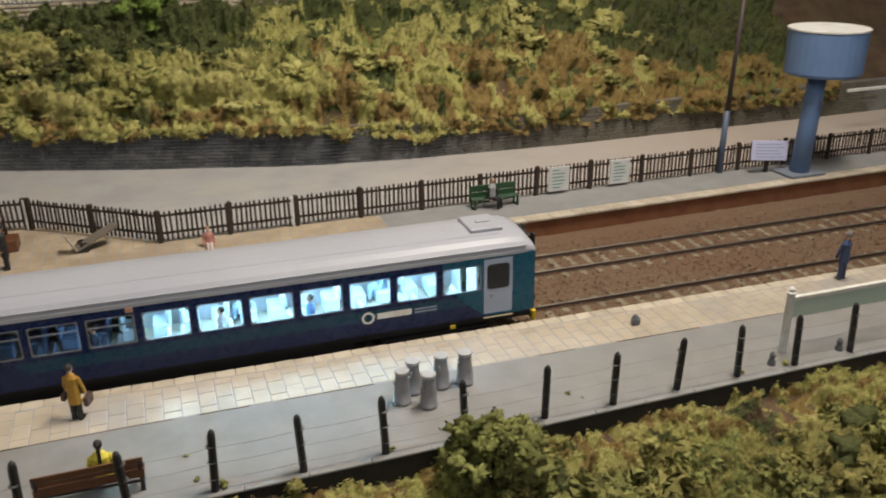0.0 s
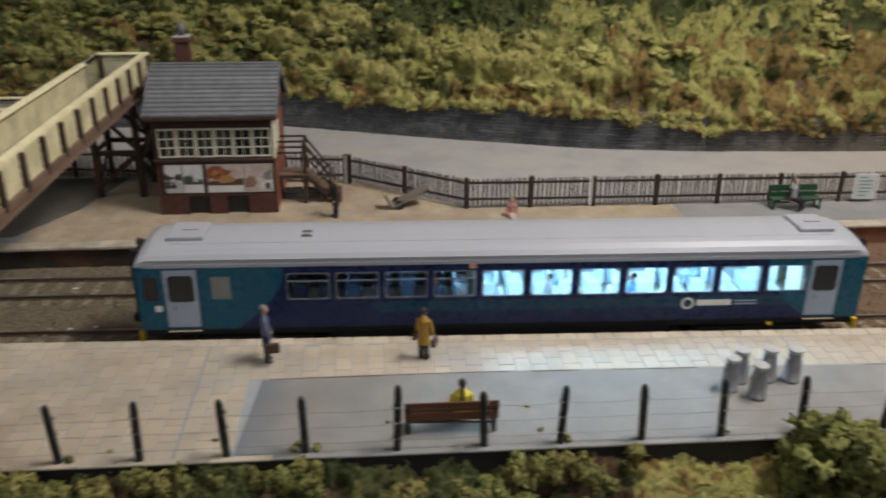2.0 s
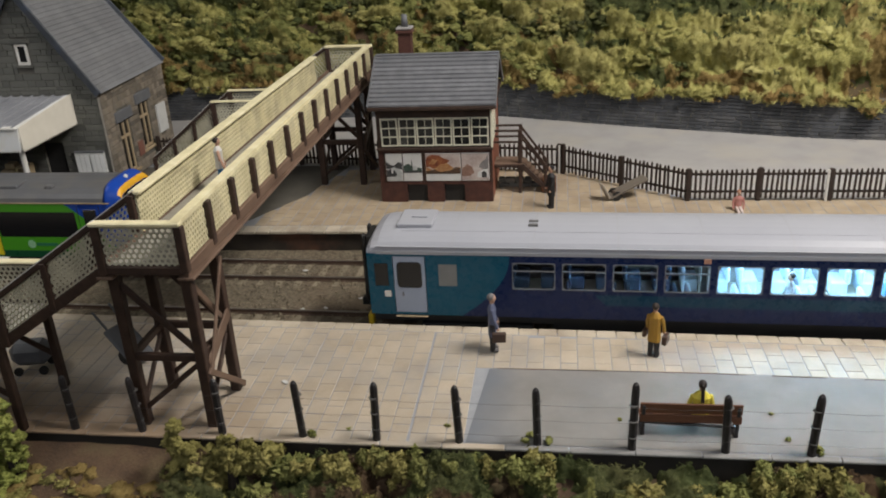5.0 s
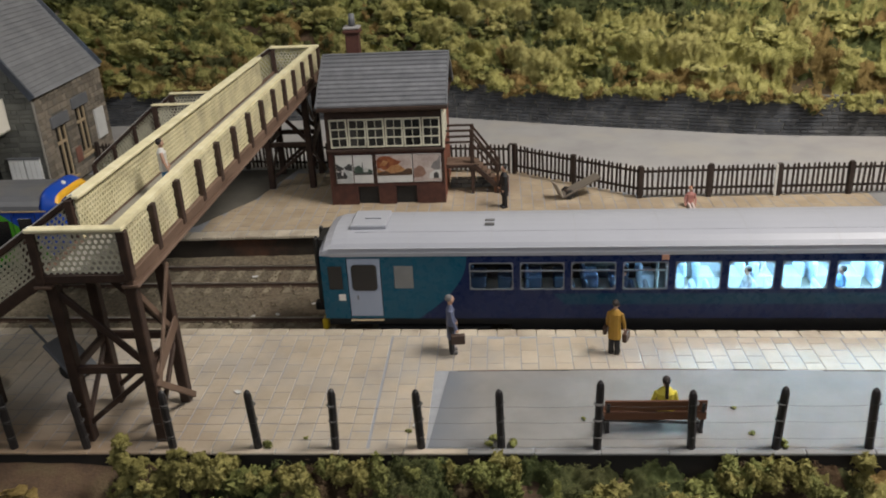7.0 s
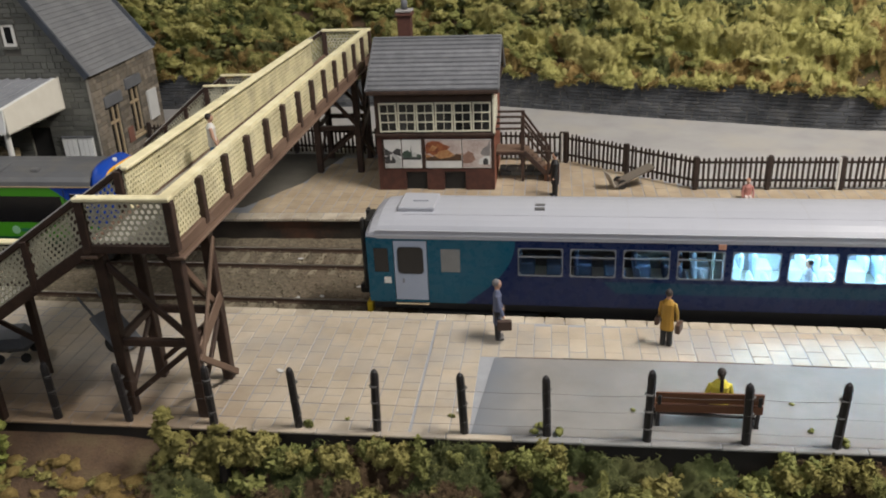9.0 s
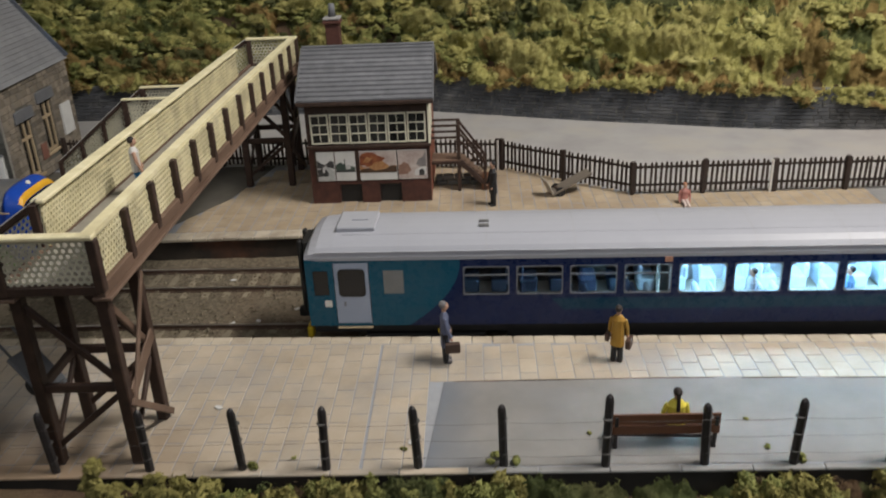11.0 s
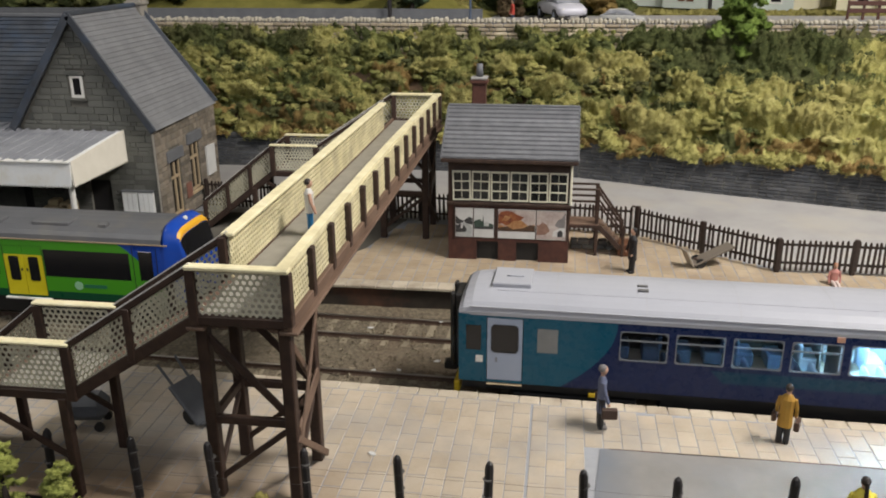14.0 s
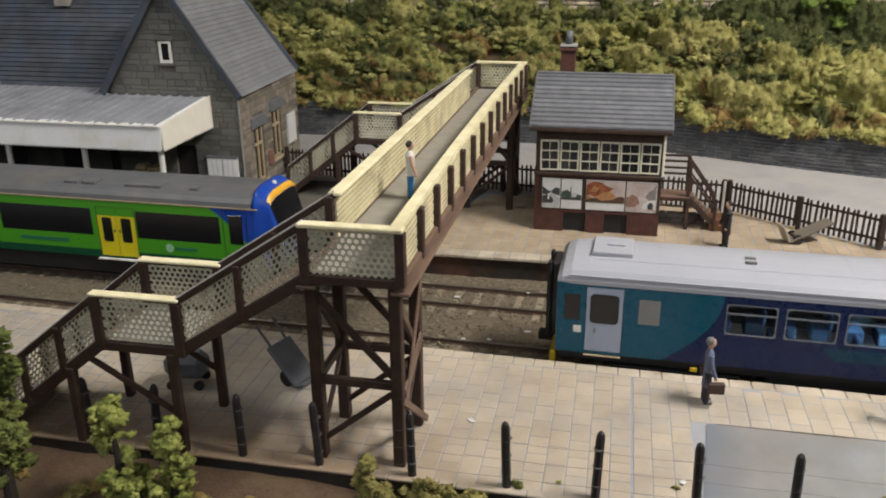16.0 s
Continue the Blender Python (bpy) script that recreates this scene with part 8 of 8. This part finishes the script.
def house(loc, rz, label, front_mat, side_mat, L=12.0, W=8.0, H=3.75):
    """A pair of houses under one hipped roof, with two gabled bays on the long front."""
    t = thing("house", label, "house", loc, rz, group="houses above the bank")
    fh = [(-10.7, -10.1, 2.55, 3.4), (-1.35, -0.75, 2.55, 3.4), (-10.8, -9.9, 0.5, 1.3), (-1.6, -0.7, 0.5, 1.4)]
    made("wall", G().wall(xz(0), -L, 0, 0, H, fh, 0, 0.2), front_mat, t)
    made("wall", G().box(-L, 0, W - 0.2, W, 0, H), side_mat, t)
    made("wall", G().wall(yz(-0.2), 0.2, W - 0.2, 0, H, [(5.2, 5.9, 2.5, 3.4)], 0, 0.2), side_mat, t, label="cream side wall")
    made("wall", G().box(-L, -L + 0.2, 0.2, W - 0.2, 0, H), side_mat, t)
    for xc in (-7.35, -3.6):
        bay = G().wall(xz(-0.6), xc - 1.75, xc + 1.75, 0, H, [(xc - 0.42, xc + 0.42, 2.5, 3.5), (xc - 0.7, xc + 0.7, 0.4, 1.5)], 0, 0.2)
        bay.prism([(xc - 1.75, H), (xc + 1.75, H), (xc, H + 1.5)], xz(-0.6), 0, 0.2)
        bay.box(xc - 1.75, xc - 1.55, -0.4, 0, 0, H).box(xc + 1.55, xc + 1.75, -0.4, 0, 0, H)
        made("bay", bay, front_mat, t, label="gabled bay")
        for a, b, c, d in ((xc - 0.42, xc + 0.42, 2.5, 3.5), (xc - 0.7, xc + 0.7, 0.4, 1.5)):
            w = made("window", G().wall(xz(-0.62), a, b, c, d, [(a + 0.07, (a + b) / 2 - 0.025, c + 0.07, d - 0.07), ((a + b) / 2 + 0.025, b - 0.07, c + 0.07, d - 0.07)], 0, 0.1), front_mat, t)
            made("pane", G().box(a + 0.05, b - 0.05, -0.54, -0.52, c + 0.05, d - 0.05), benchwood_m if xc < -5 and c < 1 else darkglass_m, w)
        for s in (-1, 1):
            bg = G().prism([(0, 0), (1.95, -1.68), (1.95, -1.56), (0, 0.14)], lambda u, v, w: (xc + s * u, w, H + 1.52 + v), -0.78, 3.2)
            made("bay_roof", bg, houseroof_m, t)
            made("bargeboard", G().beam((xc, -0.78, H + 1.55), (xc + s * 1.95, -0.78, H - 0.1), 0.08, 0.24), whitepost_m, t)
    for a, b, c, d in fh:
        w = made("window", G().wall(xz(-0.02), a, b, c, d, [(a + 0.1, b - 0.1, c + 0.1, d - 0.1)], 0, 0.1), whitepost_m, t)
        made("pane", G().box(a + 0.05, b - 0.05, 0.06, 0.08, c + 0.05, d - 0.05), darkglass_m, w)
    e, rh = 0.35, 2.2
    x0, x1, y0, y1 = -L - e, e, -e, W + e
    r0, r1, ym = x0 + 3.6, x1 - 3.6, (y0 + y1) / 2
    rf = G()
    a, b, c, d = (x0, y0, H), (x1, y0, H), (x1, y1, H), (x0, y1, H)
    p, q = (r0, ym, H + rh), (r1, ym, H + rh)
    for f in ((a, b, q, p), (b, c, q), (c, d, p, q), (d, a, p)):
        rf.face(f)
    rf.face((a, d, c, b))
    made("roof", rf, houseroof_m, t, label="grey slate hipped roof")
    for s, k in ((a, p), (b, q), (c, q), (d, p), (p, q)):
        made("ridge_tiles", G().beam(s, k, 0.28, 0.16, 0.03), redtile_m, t)
    for ga, gb in ((x0, -9.15), (-1.8, x1)):
        made("gutter", G().box(ga, gb, y0 - 0.05, y0 + 0.06, H - 0.16, H - 0.02), postblack_m, t)
    made("gutter", G().box(x1 - 0.06, x1 + 0.05, y0, y1, H - 0.16, H - 0.02), postblack_m, t)
    made("drain_pipe", G().cyl((-5.48, -0.6, 0), (-5.48, -0.6, H), 0.13, 0.13, 8), postblack_m, t)
    ch = made("chimney", G().box(-6.5, -5.1, ym - 0.4, ym + 0.4, H + 1.9, H + 3.1, 0.05).box(-6.62, -4.98, ym - 0.5, ym + 0.5, H + 2.85, H + 3.0, 0.03), redtile_m, t, label="orange brick chimney")
    for x in (-6.05, -5.55):
        made("pot", G().cyl((x, ym, H + 3.08), (x, ym, H + 3.4), 0.16, 0.13, 8), terracotta_m, ch)
    return t


house((7.0, 62, 7.25), -33, "pale green and cream pair of houses with hipped slate roof", render_mint_m, render_cream_m)
house((20.4, 57.5, 7.25), -33, "cream pair of houses with orange-ridged roof", render_cream_m, render_cream_m)
for x, y, z, w, wall_m, lab in ((-6.5, 66, 7.0, 1.3, render_cream_m, "low cream cottage with white roof"), (-4.35, 66.5, 7.0, 0.75, whitepost_m, "narrow white cottage with grey roof")):
    t = thing("cottage", lab, "cottage", (x, y, z), -12, group="cottages beyond the lane")
    made("wall", G().box(-w, w, 0, 2.4, -0.6, 2.7), wall_m, t)
    made("roof", G().prism([(-0.25, 2.6), (2.65, 2.6), (1.2, 3.8)], lambda u, v, q: (q, u, v), -w - 0.15, w + 0.15), whitepost_m if w > 1 else houseroof_m, t)
    wn = made("window", G().wall(xz(-0.04), -0.3, 0.3, 1.3, 2.1, [(-0.22, 0.22, 1.38, 2.02)], 0, 0.05), whitepost_m, t)
    made("pane", G().box(-0.25, 0.25, -0.005, 0.01, 1.35, 2.05), darkglass_m, wn)
hedge = []
for i in range(40):
    x = hr.uniform(-19, -3.4)
    hedge.append((x, 61.5 + hr.uniform(-1, 1), 6.9 + hr.uniform(0, 1.0), hr.uniform(0.7, 1.1), 0.8))
foliage("lane_hedge", hedge, dark_leaf, LOBES, kind="stuff", label="dark hedge behind the lane and cottages")
hedge = [(x, 60.6 + 0.4 * math.sin(x), 7.2, 0.55, 0.7) for x in span(-2.5, 12, 34)]
foliage("garden_hedge", hedge, front_leaf, LOBES, kind="stuff", label="clipped yellow-green garden hedge")
t = thing("garden_fence", "low red-brown timber fence before the cream houses", "fence", (8.6, 55.6, 7.27))
for x in span(0, 6, 7):
    made("post", G().box(x - 0.07, x + 0.07, -0.07, 0.07, 0, 1.12, 0.02), brownfence_m, t)
for z in (0.4, 0.82):
    made("rail", G().box(-0.1, 6.1, -0.14, -0.07, z, z + 0.26, 0.02), brownfence_m, t)
made("pavement", G().box(-4, 40, 53.2, 58.6, 7.1, 7.275, 0.03), road_m, kind="structure", label="pale pavement before the houses")


def loft(rows, n=14):
    """A rounded shell through stations of (x, half width, low, high); the ends are closed."""
    g = G()
    for x, w, lo, hi in rows:
        for k in range(n):
            a = 2 * math.pi * (k + 0.5) / n
            c, q = math.cos(a), math.sin(a)
            g.v.append((x, w * math.copysign(abs(c) ** 0.5, c), (lo + hi) / 2 + (hi - lo) / 2 * math.copysign(abs(q) ** 0.55, q)))
    for r in range(len(rows) - 1):
        for k in range(n):
            g.f.append((r * n + k, r * n + (k + 1) % n, (r + 1) * n + (k + 1) % n, (r + 1) * n + k))
            g.mi.append(0)
    for r in (0, len(rows) - 1):
        g.f.append(tuple(r * n + k for k in range(n)))
        g.mi.append(0)
    return g


def car(loc, rz, label, paint, top, size):
    """A small rounded saloon: body, glazed cabin, roof, lamps and wheels."""
    t = thing("car", label, "car", loc, rz, group="cars on the upper road")
    t.scale = (size, size, size)
    made("body", loft([(-2.05, 0.55, 0.42, 0.78), (-1.95, 0.76, 0.3, 0.9), (-1.2, 0.83, 0.26, 0.96), (0.6, 0.84, 0.26, 0.98), (1.4, 0.8, 0.28, 0.88), (1.95, 0.72, 0.32, 0.76), (2.08, 0.5, 0.4, 0.66)]), paint, t, smooth=True)
    made("cabin", loft([(-1.7, 0.62, 0.85, 0.98), (-1.2, 0.68, 0.8, 1.36), (-0.4, 0.7, 0.8, 1.43), (0.4, 0.68, 0.8, 1.38), (1.15, 0.62, 0.85, 0.98)]), carglass_m, t, smooth=True)
    made("roof", loft([(-1.15, 0.55, 1.3, 1.39), (-0.4, 0.62, 1.32, 1.47), (0.35, 0.56, 1.3, 1.42)]), top, t, smooth=True)
    for s in (-1, 1):
        made("headlight", G().ball((1.98, s * 0.5, 0.62), (0.07, 0.13, 0.09), 8, 6), whitepost_m, t)
        made("pillar", G().beam((-0.35, s * 0.7, 0.9), (-0.35, s * 0.63, 1.4), 0.09, 0.05, 0.01), paint, t)
        for x in (-1.25, 1.3):
            w = made("wheel", G().cyl((x, s * 0.66, 0.32), (x, s * 0.84, 0.32), 0.32, 0.32, 14), black_m, t)
            made("hub", G().cyl((x, s * 0.835, 0.32), (x, s * 0.85, 0.32), 0.17, 0.17, 10), palegrey_m, w)
    return t


# glass coloured pale, with a blurred reflection put into it
carglass_m = surf("reflection_pale_glass", [(0.20, 0.21, 0.23), (0.30, 0.31, 0.34)], 1, 12, 0.15, bumpy=0)
lilac_paint = surf("pale_lilac_paint", [(0.50, 0.50, 0.56), (0.60, 0.60, 0.66)], 2, 25, 0.35, bumpy=0)
grey_car = surf("dull_grey_car_paint", [(0.30, 0.30, 0.29), (0.40, 0.40, 0.38)], 2, 25, 0.4, bumpy=0)
car((-8.15, 55.0, 7.25), -72, "pale lilac-white car parked on the upper road", lilac_paint, lilac_paint, 1.16)
car((-4.7, 51.9, 7.22), -14, "low dull grey car parked behind the stone wall", grey_car, grey_car, 0.62)
figurine("small red figurine near the upper wall", (-10.9, 51.3, 7.2), 200, flat("red_paint", (0.45, 0.05, 0.03)), flat("dark_blue_paint", (0.035, 0.055, 0.12)), black_p, 0.5, 1.4)
figurine("figurine in red walking by the houses", (10.6, 52.6, 7.2), 90, flat("red_paint", (0.45, 0.05, 0.03)), black_p, black_p, 0.5, 1.6)
figurine("figurine in dark clothes walking by the houses", (11.8, 52.6, 7.2), 90, black_p, flat("red_paint", (0.45, 0.05, 0.03)), black_p, 0.5, 1.7)

# ---- shrubs before the platform ----


leafy("shrub", (7.1, 14.75, -0.9), [(0.1, 1.5), (0.7, 1.75), (1.2, 1.3), (1.65, 0.5)], olive_leaf, "full green shrub below the platform edge", 52, 3, 1.45, "shrub", SOFT)
leafy("shrub", (-19.15, 14.75, -1.0), [(0.2, 0.55), (1.0, 0.5), (2.0, 0.35), (2.75, 0.2)], sapling_leaf, "upright yellow-green sapling before the bridge stairs", 46, 4, 0.62, "shrub", SOFT)
leafy("shrub", (-17.95, 14.85, -1.0), [(0.2, 0.6), (1.0, 0.42), (1.9, 0.3), (2.6, 0.15)], sapling_leaf, "slim yellow-green sapling beside the fence", 40, 24, 0.58, "shrub", SOFT)
leafy("shrub", (-18.6, 14.5, -1.0), [(0.1, 1.1), (0.7, 0.9), (1.2, 0.4)], sapling_leaf, "low spreading green bush below the saplings", 44, 25, 0.6, "shrub", SOFT)
leafy("shrub", (-21.5, 14.2, -0.9), [(1.0, 0.55), (2.4, 0.8), (3.6, 0.75), (4.6, 0.3)], green_leaf, "tall grey-green tree before the stairs", 90, 5, 0.75, "shrub", SOFT)
leafy("shrub", (-13.6, 15.0, -0.9), [(0.1, 0.5), (0.9, 0.4), (1.7, 0.2)], front_leaf, "small olive shrub by the trestle legs", 26, 6, 0.6, "shrub", SOFT)
leafy("shrub", (-12.5, 15.1, -0.8), [(0.1, 0.6), (0.7, 0.45), (1.3, 0.2)], front_leaf, "low olive shrub by the fence", 26, 7, 0.6, "shrub", SOFT)

# ---- foliage of the bank and the foreground ----
prng = random.Random(11)


def bank_base(u, v):
    """From below the lip of the retaining wall, where the matting hangs, up to the stone wall."""
    x = -48 + 88 * u
    y0 = lerp_line(x, RW)
    if v < 0.12:
        t = 1 - v / 0.12
        drop = 0.28 + 0.75 * max(0.0, noise.noise(Vector((x * 0.55, 3, 7))) + 0.1) + 0.55 * smooth_step(6, 14, x)
        return (x, y0 - 0.02 - 0.10 * math.sin(t * 1.5), 1.92 - drop * t)
    t = (v - 0.12) / 0.88
    y = y0 + 0.05 + (49.5 - y0) * t
    return (x, y, max(bank_z(x, y), 1.86 + 0.4 * t) + 0.34 * min(1.0, t * 6) + 0.5 * smooth_step(0.62, 0.97, t))


def bank_ledge(u, v):
    """Long torn ridges and hollows of the matting."""
    x = -48 + 88 * u
    w = noise.noise(Vector((x * 0.3, v * 3, 77)))
    n = 2.6 * noise.noise(Vector((x * 0.42 + v * 2, v * 9 + w, 55))) + 1.2 * noise.noise(Vector((x * 1.1, v * 15, 12)))
    return n * smooth_step(0.1, 0.28, v) * (1 - 0.7 * smooth_step(0.82, 0.97, v)) - 0.4 * smooth_step(0.85, 1.0, v)


def bank_pick(u, v, r):
    """0 yellow olive, 1 dark green, 2 rusty brown, 3 mid green."""
    x = -48 + 88 * u
    if x > 28.9 + 0.8 * noise.noise(Vector((v * 7, 1, 1))):
        if v < 0.3 + 0.12 * noise.noise(Vector((x * 0.8, 1, 9))):
            return 2 if r < 0.6 else 3
        return 4 if r < 0.3 else 1
    n = noise.noise(Vector((x * 0.45, v * 5, 4)))
    m = noise.noise(Vector((x * 0.9, v * 9, 31))) + (r - 0.5) * 0.55
    f = (v - 0.12) / 0.88
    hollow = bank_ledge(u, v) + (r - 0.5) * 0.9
    # hollows take dark or mid green, ridges keep the other colours
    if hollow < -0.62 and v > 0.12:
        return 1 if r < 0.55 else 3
    dark = 0.5 * smooth_step(2, 5, x) * smooth_step(0.38, 0.55, f) + smooth_step(0.38, 0.58, f) * (1 - smooth_step(2.8, 6.2, abs(x - 0.9 + 2.2 * n))) + 0.7 * smooth_step(28, 30, x) + 0.3 * smooth_step(0.5, 0.8, f) * smooth_step(-16, -22, x) + 0.5 * smooth_step(0.62, 0.9, f) * (1 - smooth_step(14, 18, x))
    if x > 20.5 and f > 0.4:
        return 1 if m > -0.25 else 0
    if 0.8 * dark + 0.9 * m + 0.5 * n > 0.5:
        return 1
    if 16 < x < 30 and f < 0.42 and m > -0.2:
        return 2
    if f < 0.1 and x < 16 and m > 0.08:
        return 2
    brown = 0.30 - 0.16 * smooth_step(-16, -10, x)
    if n + 0.6 * m > 0.42 - brown * 0.6:
        return 2
    green = 0.42 - 0.40 * smooth_step(-12, 0, x) + 0.3 * smooth_step(3, 6, x) * smooth_step(0.25, 0.45, f) + 0.25 * smooth_step(0.6, 0.9, f)
    if 0.5 - 0.8 * n - 0.7 * m < green + 0.18:
        return 3
    return 0


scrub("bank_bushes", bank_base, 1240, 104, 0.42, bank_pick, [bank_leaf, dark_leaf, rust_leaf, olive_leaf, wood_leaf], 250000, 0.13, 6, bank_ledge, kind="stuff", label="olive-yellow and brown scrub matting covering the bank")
lumps = []
olive, tan = [], []
for i in range(760):
    x = prng.uniform(-46, 34)
    f = prng.uniform(0.08, 1.0)
    y = lerp_line(x, RW) + (49.4 - lerp_line(x, RW)) * f
    row = (x, y, bank_z(x, y) + prng.uniform(0.2, 0.5), prng.uniform(0.3, 0.62), 0.75)
    if f > 0.45 and abs(x - 0.9) < 4.6:
        lumps.append(row) if prng.random() < 0.68 else olive.append(row)
    elif x > 28.8:
        if f > 0.6:
            lumps.append(row)
    elif x > 20.5 and f > 0.35:
        if prng.random() < 0.4:
            tan.append(row[:2] + (row[2] + 0.2, prng.uniform(0.6, 1.15), 0.9))
    elif x < 2 or f > 0.85 or (x < 20 and f > 0.42 and prng.random() < 0.7):
        (lumps if prng.random() < 0.33 else olive).append(row)
mounds = []
for i in range(170):
    x = prng.uniform(-46, 28.4)
    f = prng.uniform(0.06, 0.7)
    y = lerp_line(x, RW) + (49.4 - lerp_line(x, RW)) * f
    if x < -3.7 or f < 0.42:
        mounds.append((x, y, bank_z(x, y) + prng.uniform(0.22, 0.5), prng.uniform(0.5, 1.0), 0.6))
foliage("yellow_bushes", mounds, bank_leaf, SOFT, kind="stuff", label="soft olive-yellow mounds of foam on the bank")
foliage("pale_bushes", tan, bank_leaf, SOFT, kind="stuff", label="pale tan and yellow bushes at the end of the bank")
foliage("olive_bushes", olive, olive_leaf, FINE, kind="stuff", label="olive green bushes standing out of the bank scrub")
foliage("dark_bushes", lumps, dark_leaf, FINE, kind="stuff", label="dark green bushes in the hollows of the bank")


def front_base(u, v):
    x = -14 + 44 * u
    y = 11.5 + 4.3 * v
    rise = -0.26 * smooth_step(-13.5, -11.5, x) * smooth_step(0.3, 0.75, v) * (1 - smooth_step(2.2, 3.2, x))
    drop = 0.42 * smooth_step(2.2, 3.2, x) * smooth_step(0.5, 0.95, v)
    return (x, y, front_z(x, y) + 0.2 + rise - drop)


def front_pick(u, v, r):
    x = -14 + 44 * u
    n = noise.noise(Vector((x * 0.5, v * 3, 14))) + (r - 0.5) * 0.7
    # sparse dark scrub, with the kerb's shadow gap put into the same colour
    if -5.6 < x < -0.6 and v > 0.45 and n < 0.3:
        return 1
    if n < -0.5:
        return 2
    if x > 2.4 and v > 0.62 and n > -0.25:
        return 4 if r < 0.45 else 5
    # matting between the tufts is coloured dark earth and dark green
    if x < 2.4 and v > 0.4 and r < 0.7:
        return 2 if n < 0.1 else 1
    return 3 if n > 0.2 else (1 if n < -0.3 else 0)


scrub("front_bushes", front_base, 680, 68, 0.26, front_pick, [front_leaf, dark_leaf, earth_leaf, olive_leaf, rust_leaf, bank_leaf], 80000, 0.09, 8, kind="stuff", label="pale olive scrub on the slope before the platform")
front, shade, green = [], [], []
for i in range(430):
    x = prng.uniform(-14.2, 29)
    y = prng.uniform(12.0, 15.3)
    n = noise.noise(Vector((x * 0.42, y * 0.5, 8)))
    edge = 14.2 + 1.1 * noise.noise(Vector((x * 0.35, 1, 6))) if x > 2.6 else 15.4
    if y > edge or n < -0.16 and y > 13.4:
        continue
    row = (x, y, front_z(x, y) + 0.12 + 0.6 * max(0.0, n) - (0.16 if y > 14 else 0.06), prng.uniform(0.3, 0.9) if x > 2.6 else prng.uniform(0.28, 0.62), 0.9)
    if n < -0.06 or prng.random() < 0.1:
        shade.append(row)
    else:
        (green if noise.noise(Vector((x * 0.7, y * 0.7, 21))) > 0.05 else front).append(row)
for i in range(120):
    x = prng.uniform(-13.0, -4.2) if i < 85 else prng.uniform(-0.4, 2.6)
    n = noise.noise(Vector((x * 0.8, 2, 5)))
    if n > -0.06:
        (front if i % 3 else green).append((x, 15.3 + prng.uniform(-0.4, 0.2), -0.38 + 0.5 * n + prng.uniform(-0.12, 0.22), prng.uniform(0.16, 0.4), 1.2))
turf = []
for i in range(330):
    x = prng.uniform(-24, -14.2)
    y = prng.uniform(12.0, 15.2)
    if noise.noise(Vector((x * 0.5, y * 0.6, 40))) > -0.12:
        (front if i % 4 == 0 else turf).append((x, y, front_z(x, y) - 0.02, prng.uniform(0.15, 0.42), 0.4))
foliage("turf_tufts", turf, rust_leaf, TURF, kind="stuff", label="low golden-brown grass tufts on the earth slope")
foliage("front_tufts", front, front_leaf, RAGGED, kind="stuff", label="torn pale olive foam bushes before the platform")
foliage("green_tufts", green, olive_leaf, RAGGED, kind="stuff", label="mid green crumbly foam bushes on the slope")
foliage("shaded_tufts", shade, dark_leaf, FINE, kind="stuff", label="dark green tufts between the pale bushes")

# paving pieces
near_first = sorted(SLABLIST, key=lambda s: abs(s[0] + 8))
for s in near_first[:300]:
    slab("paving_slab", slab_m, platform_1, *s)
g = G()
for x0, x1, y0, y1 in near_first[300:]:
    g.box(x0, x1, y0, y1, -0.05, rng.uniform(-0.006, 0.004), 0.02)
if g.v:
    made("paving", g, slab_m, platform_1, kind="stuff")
near_first = sorted(SLABLIST_2, key=lambda s: s[2])
for s in near_first[:300]:
    slab("paving_slab", slab2_m, platform_2, *s)
g = G()
for x0, x1, y0, y1 in near_first[300:]:
    g.box(x0, x1, y0, y1, -0.05, rng.uniform(-0.006, 0.004), 0.02)
if g.v:
    made("paving", g, slab2_m, platform_2, kind="stuff")
x = -30.0
while x < 42:
    slab("coping_slab", coping_m, platform_1, x + 0.004, x + 0.556, EDGE_1(x + 0.28) - 0.41, EDGE_1(x + 0.28), -0.12, 0.004, 0.025)
    slab("coping_slab", coping_m, platform_2, x + 0.004, x + 0.556, EDGE_2(x + 0.28), EDGE_2(x + 0.28) + 0.62, -0.12, 0.004, 0.025)
    x += 0.56
weeds = [(x + 0.2, 16.0 + prng.uniform(0, 0.12), GZ + 0.05, prng.uniform(0.1, 0.2), 0.9) for x in (-10.95, -5.25, 0.88, 4.9, 15.05, 16.5)]
weeds += [(x, y, GZ + 0.03, q, 0.6) for x, y, q in ((-3.25, 17.16, 0.1), (0.34, 17.6, 0.09), (-5.5, 16.25, 0.24), (0.5, 16.55, 0.1), (-7.47, 16.66, 0.1), (10.2, 16.87, 0.09), (10.5, 16.55, 0.06), (-9.9, 16.4, 0.09))]
foliage("kerb_weeds", weeds, olive_leaf, FINE, kind="stuff", label="small olive weeds at the fence post feet")
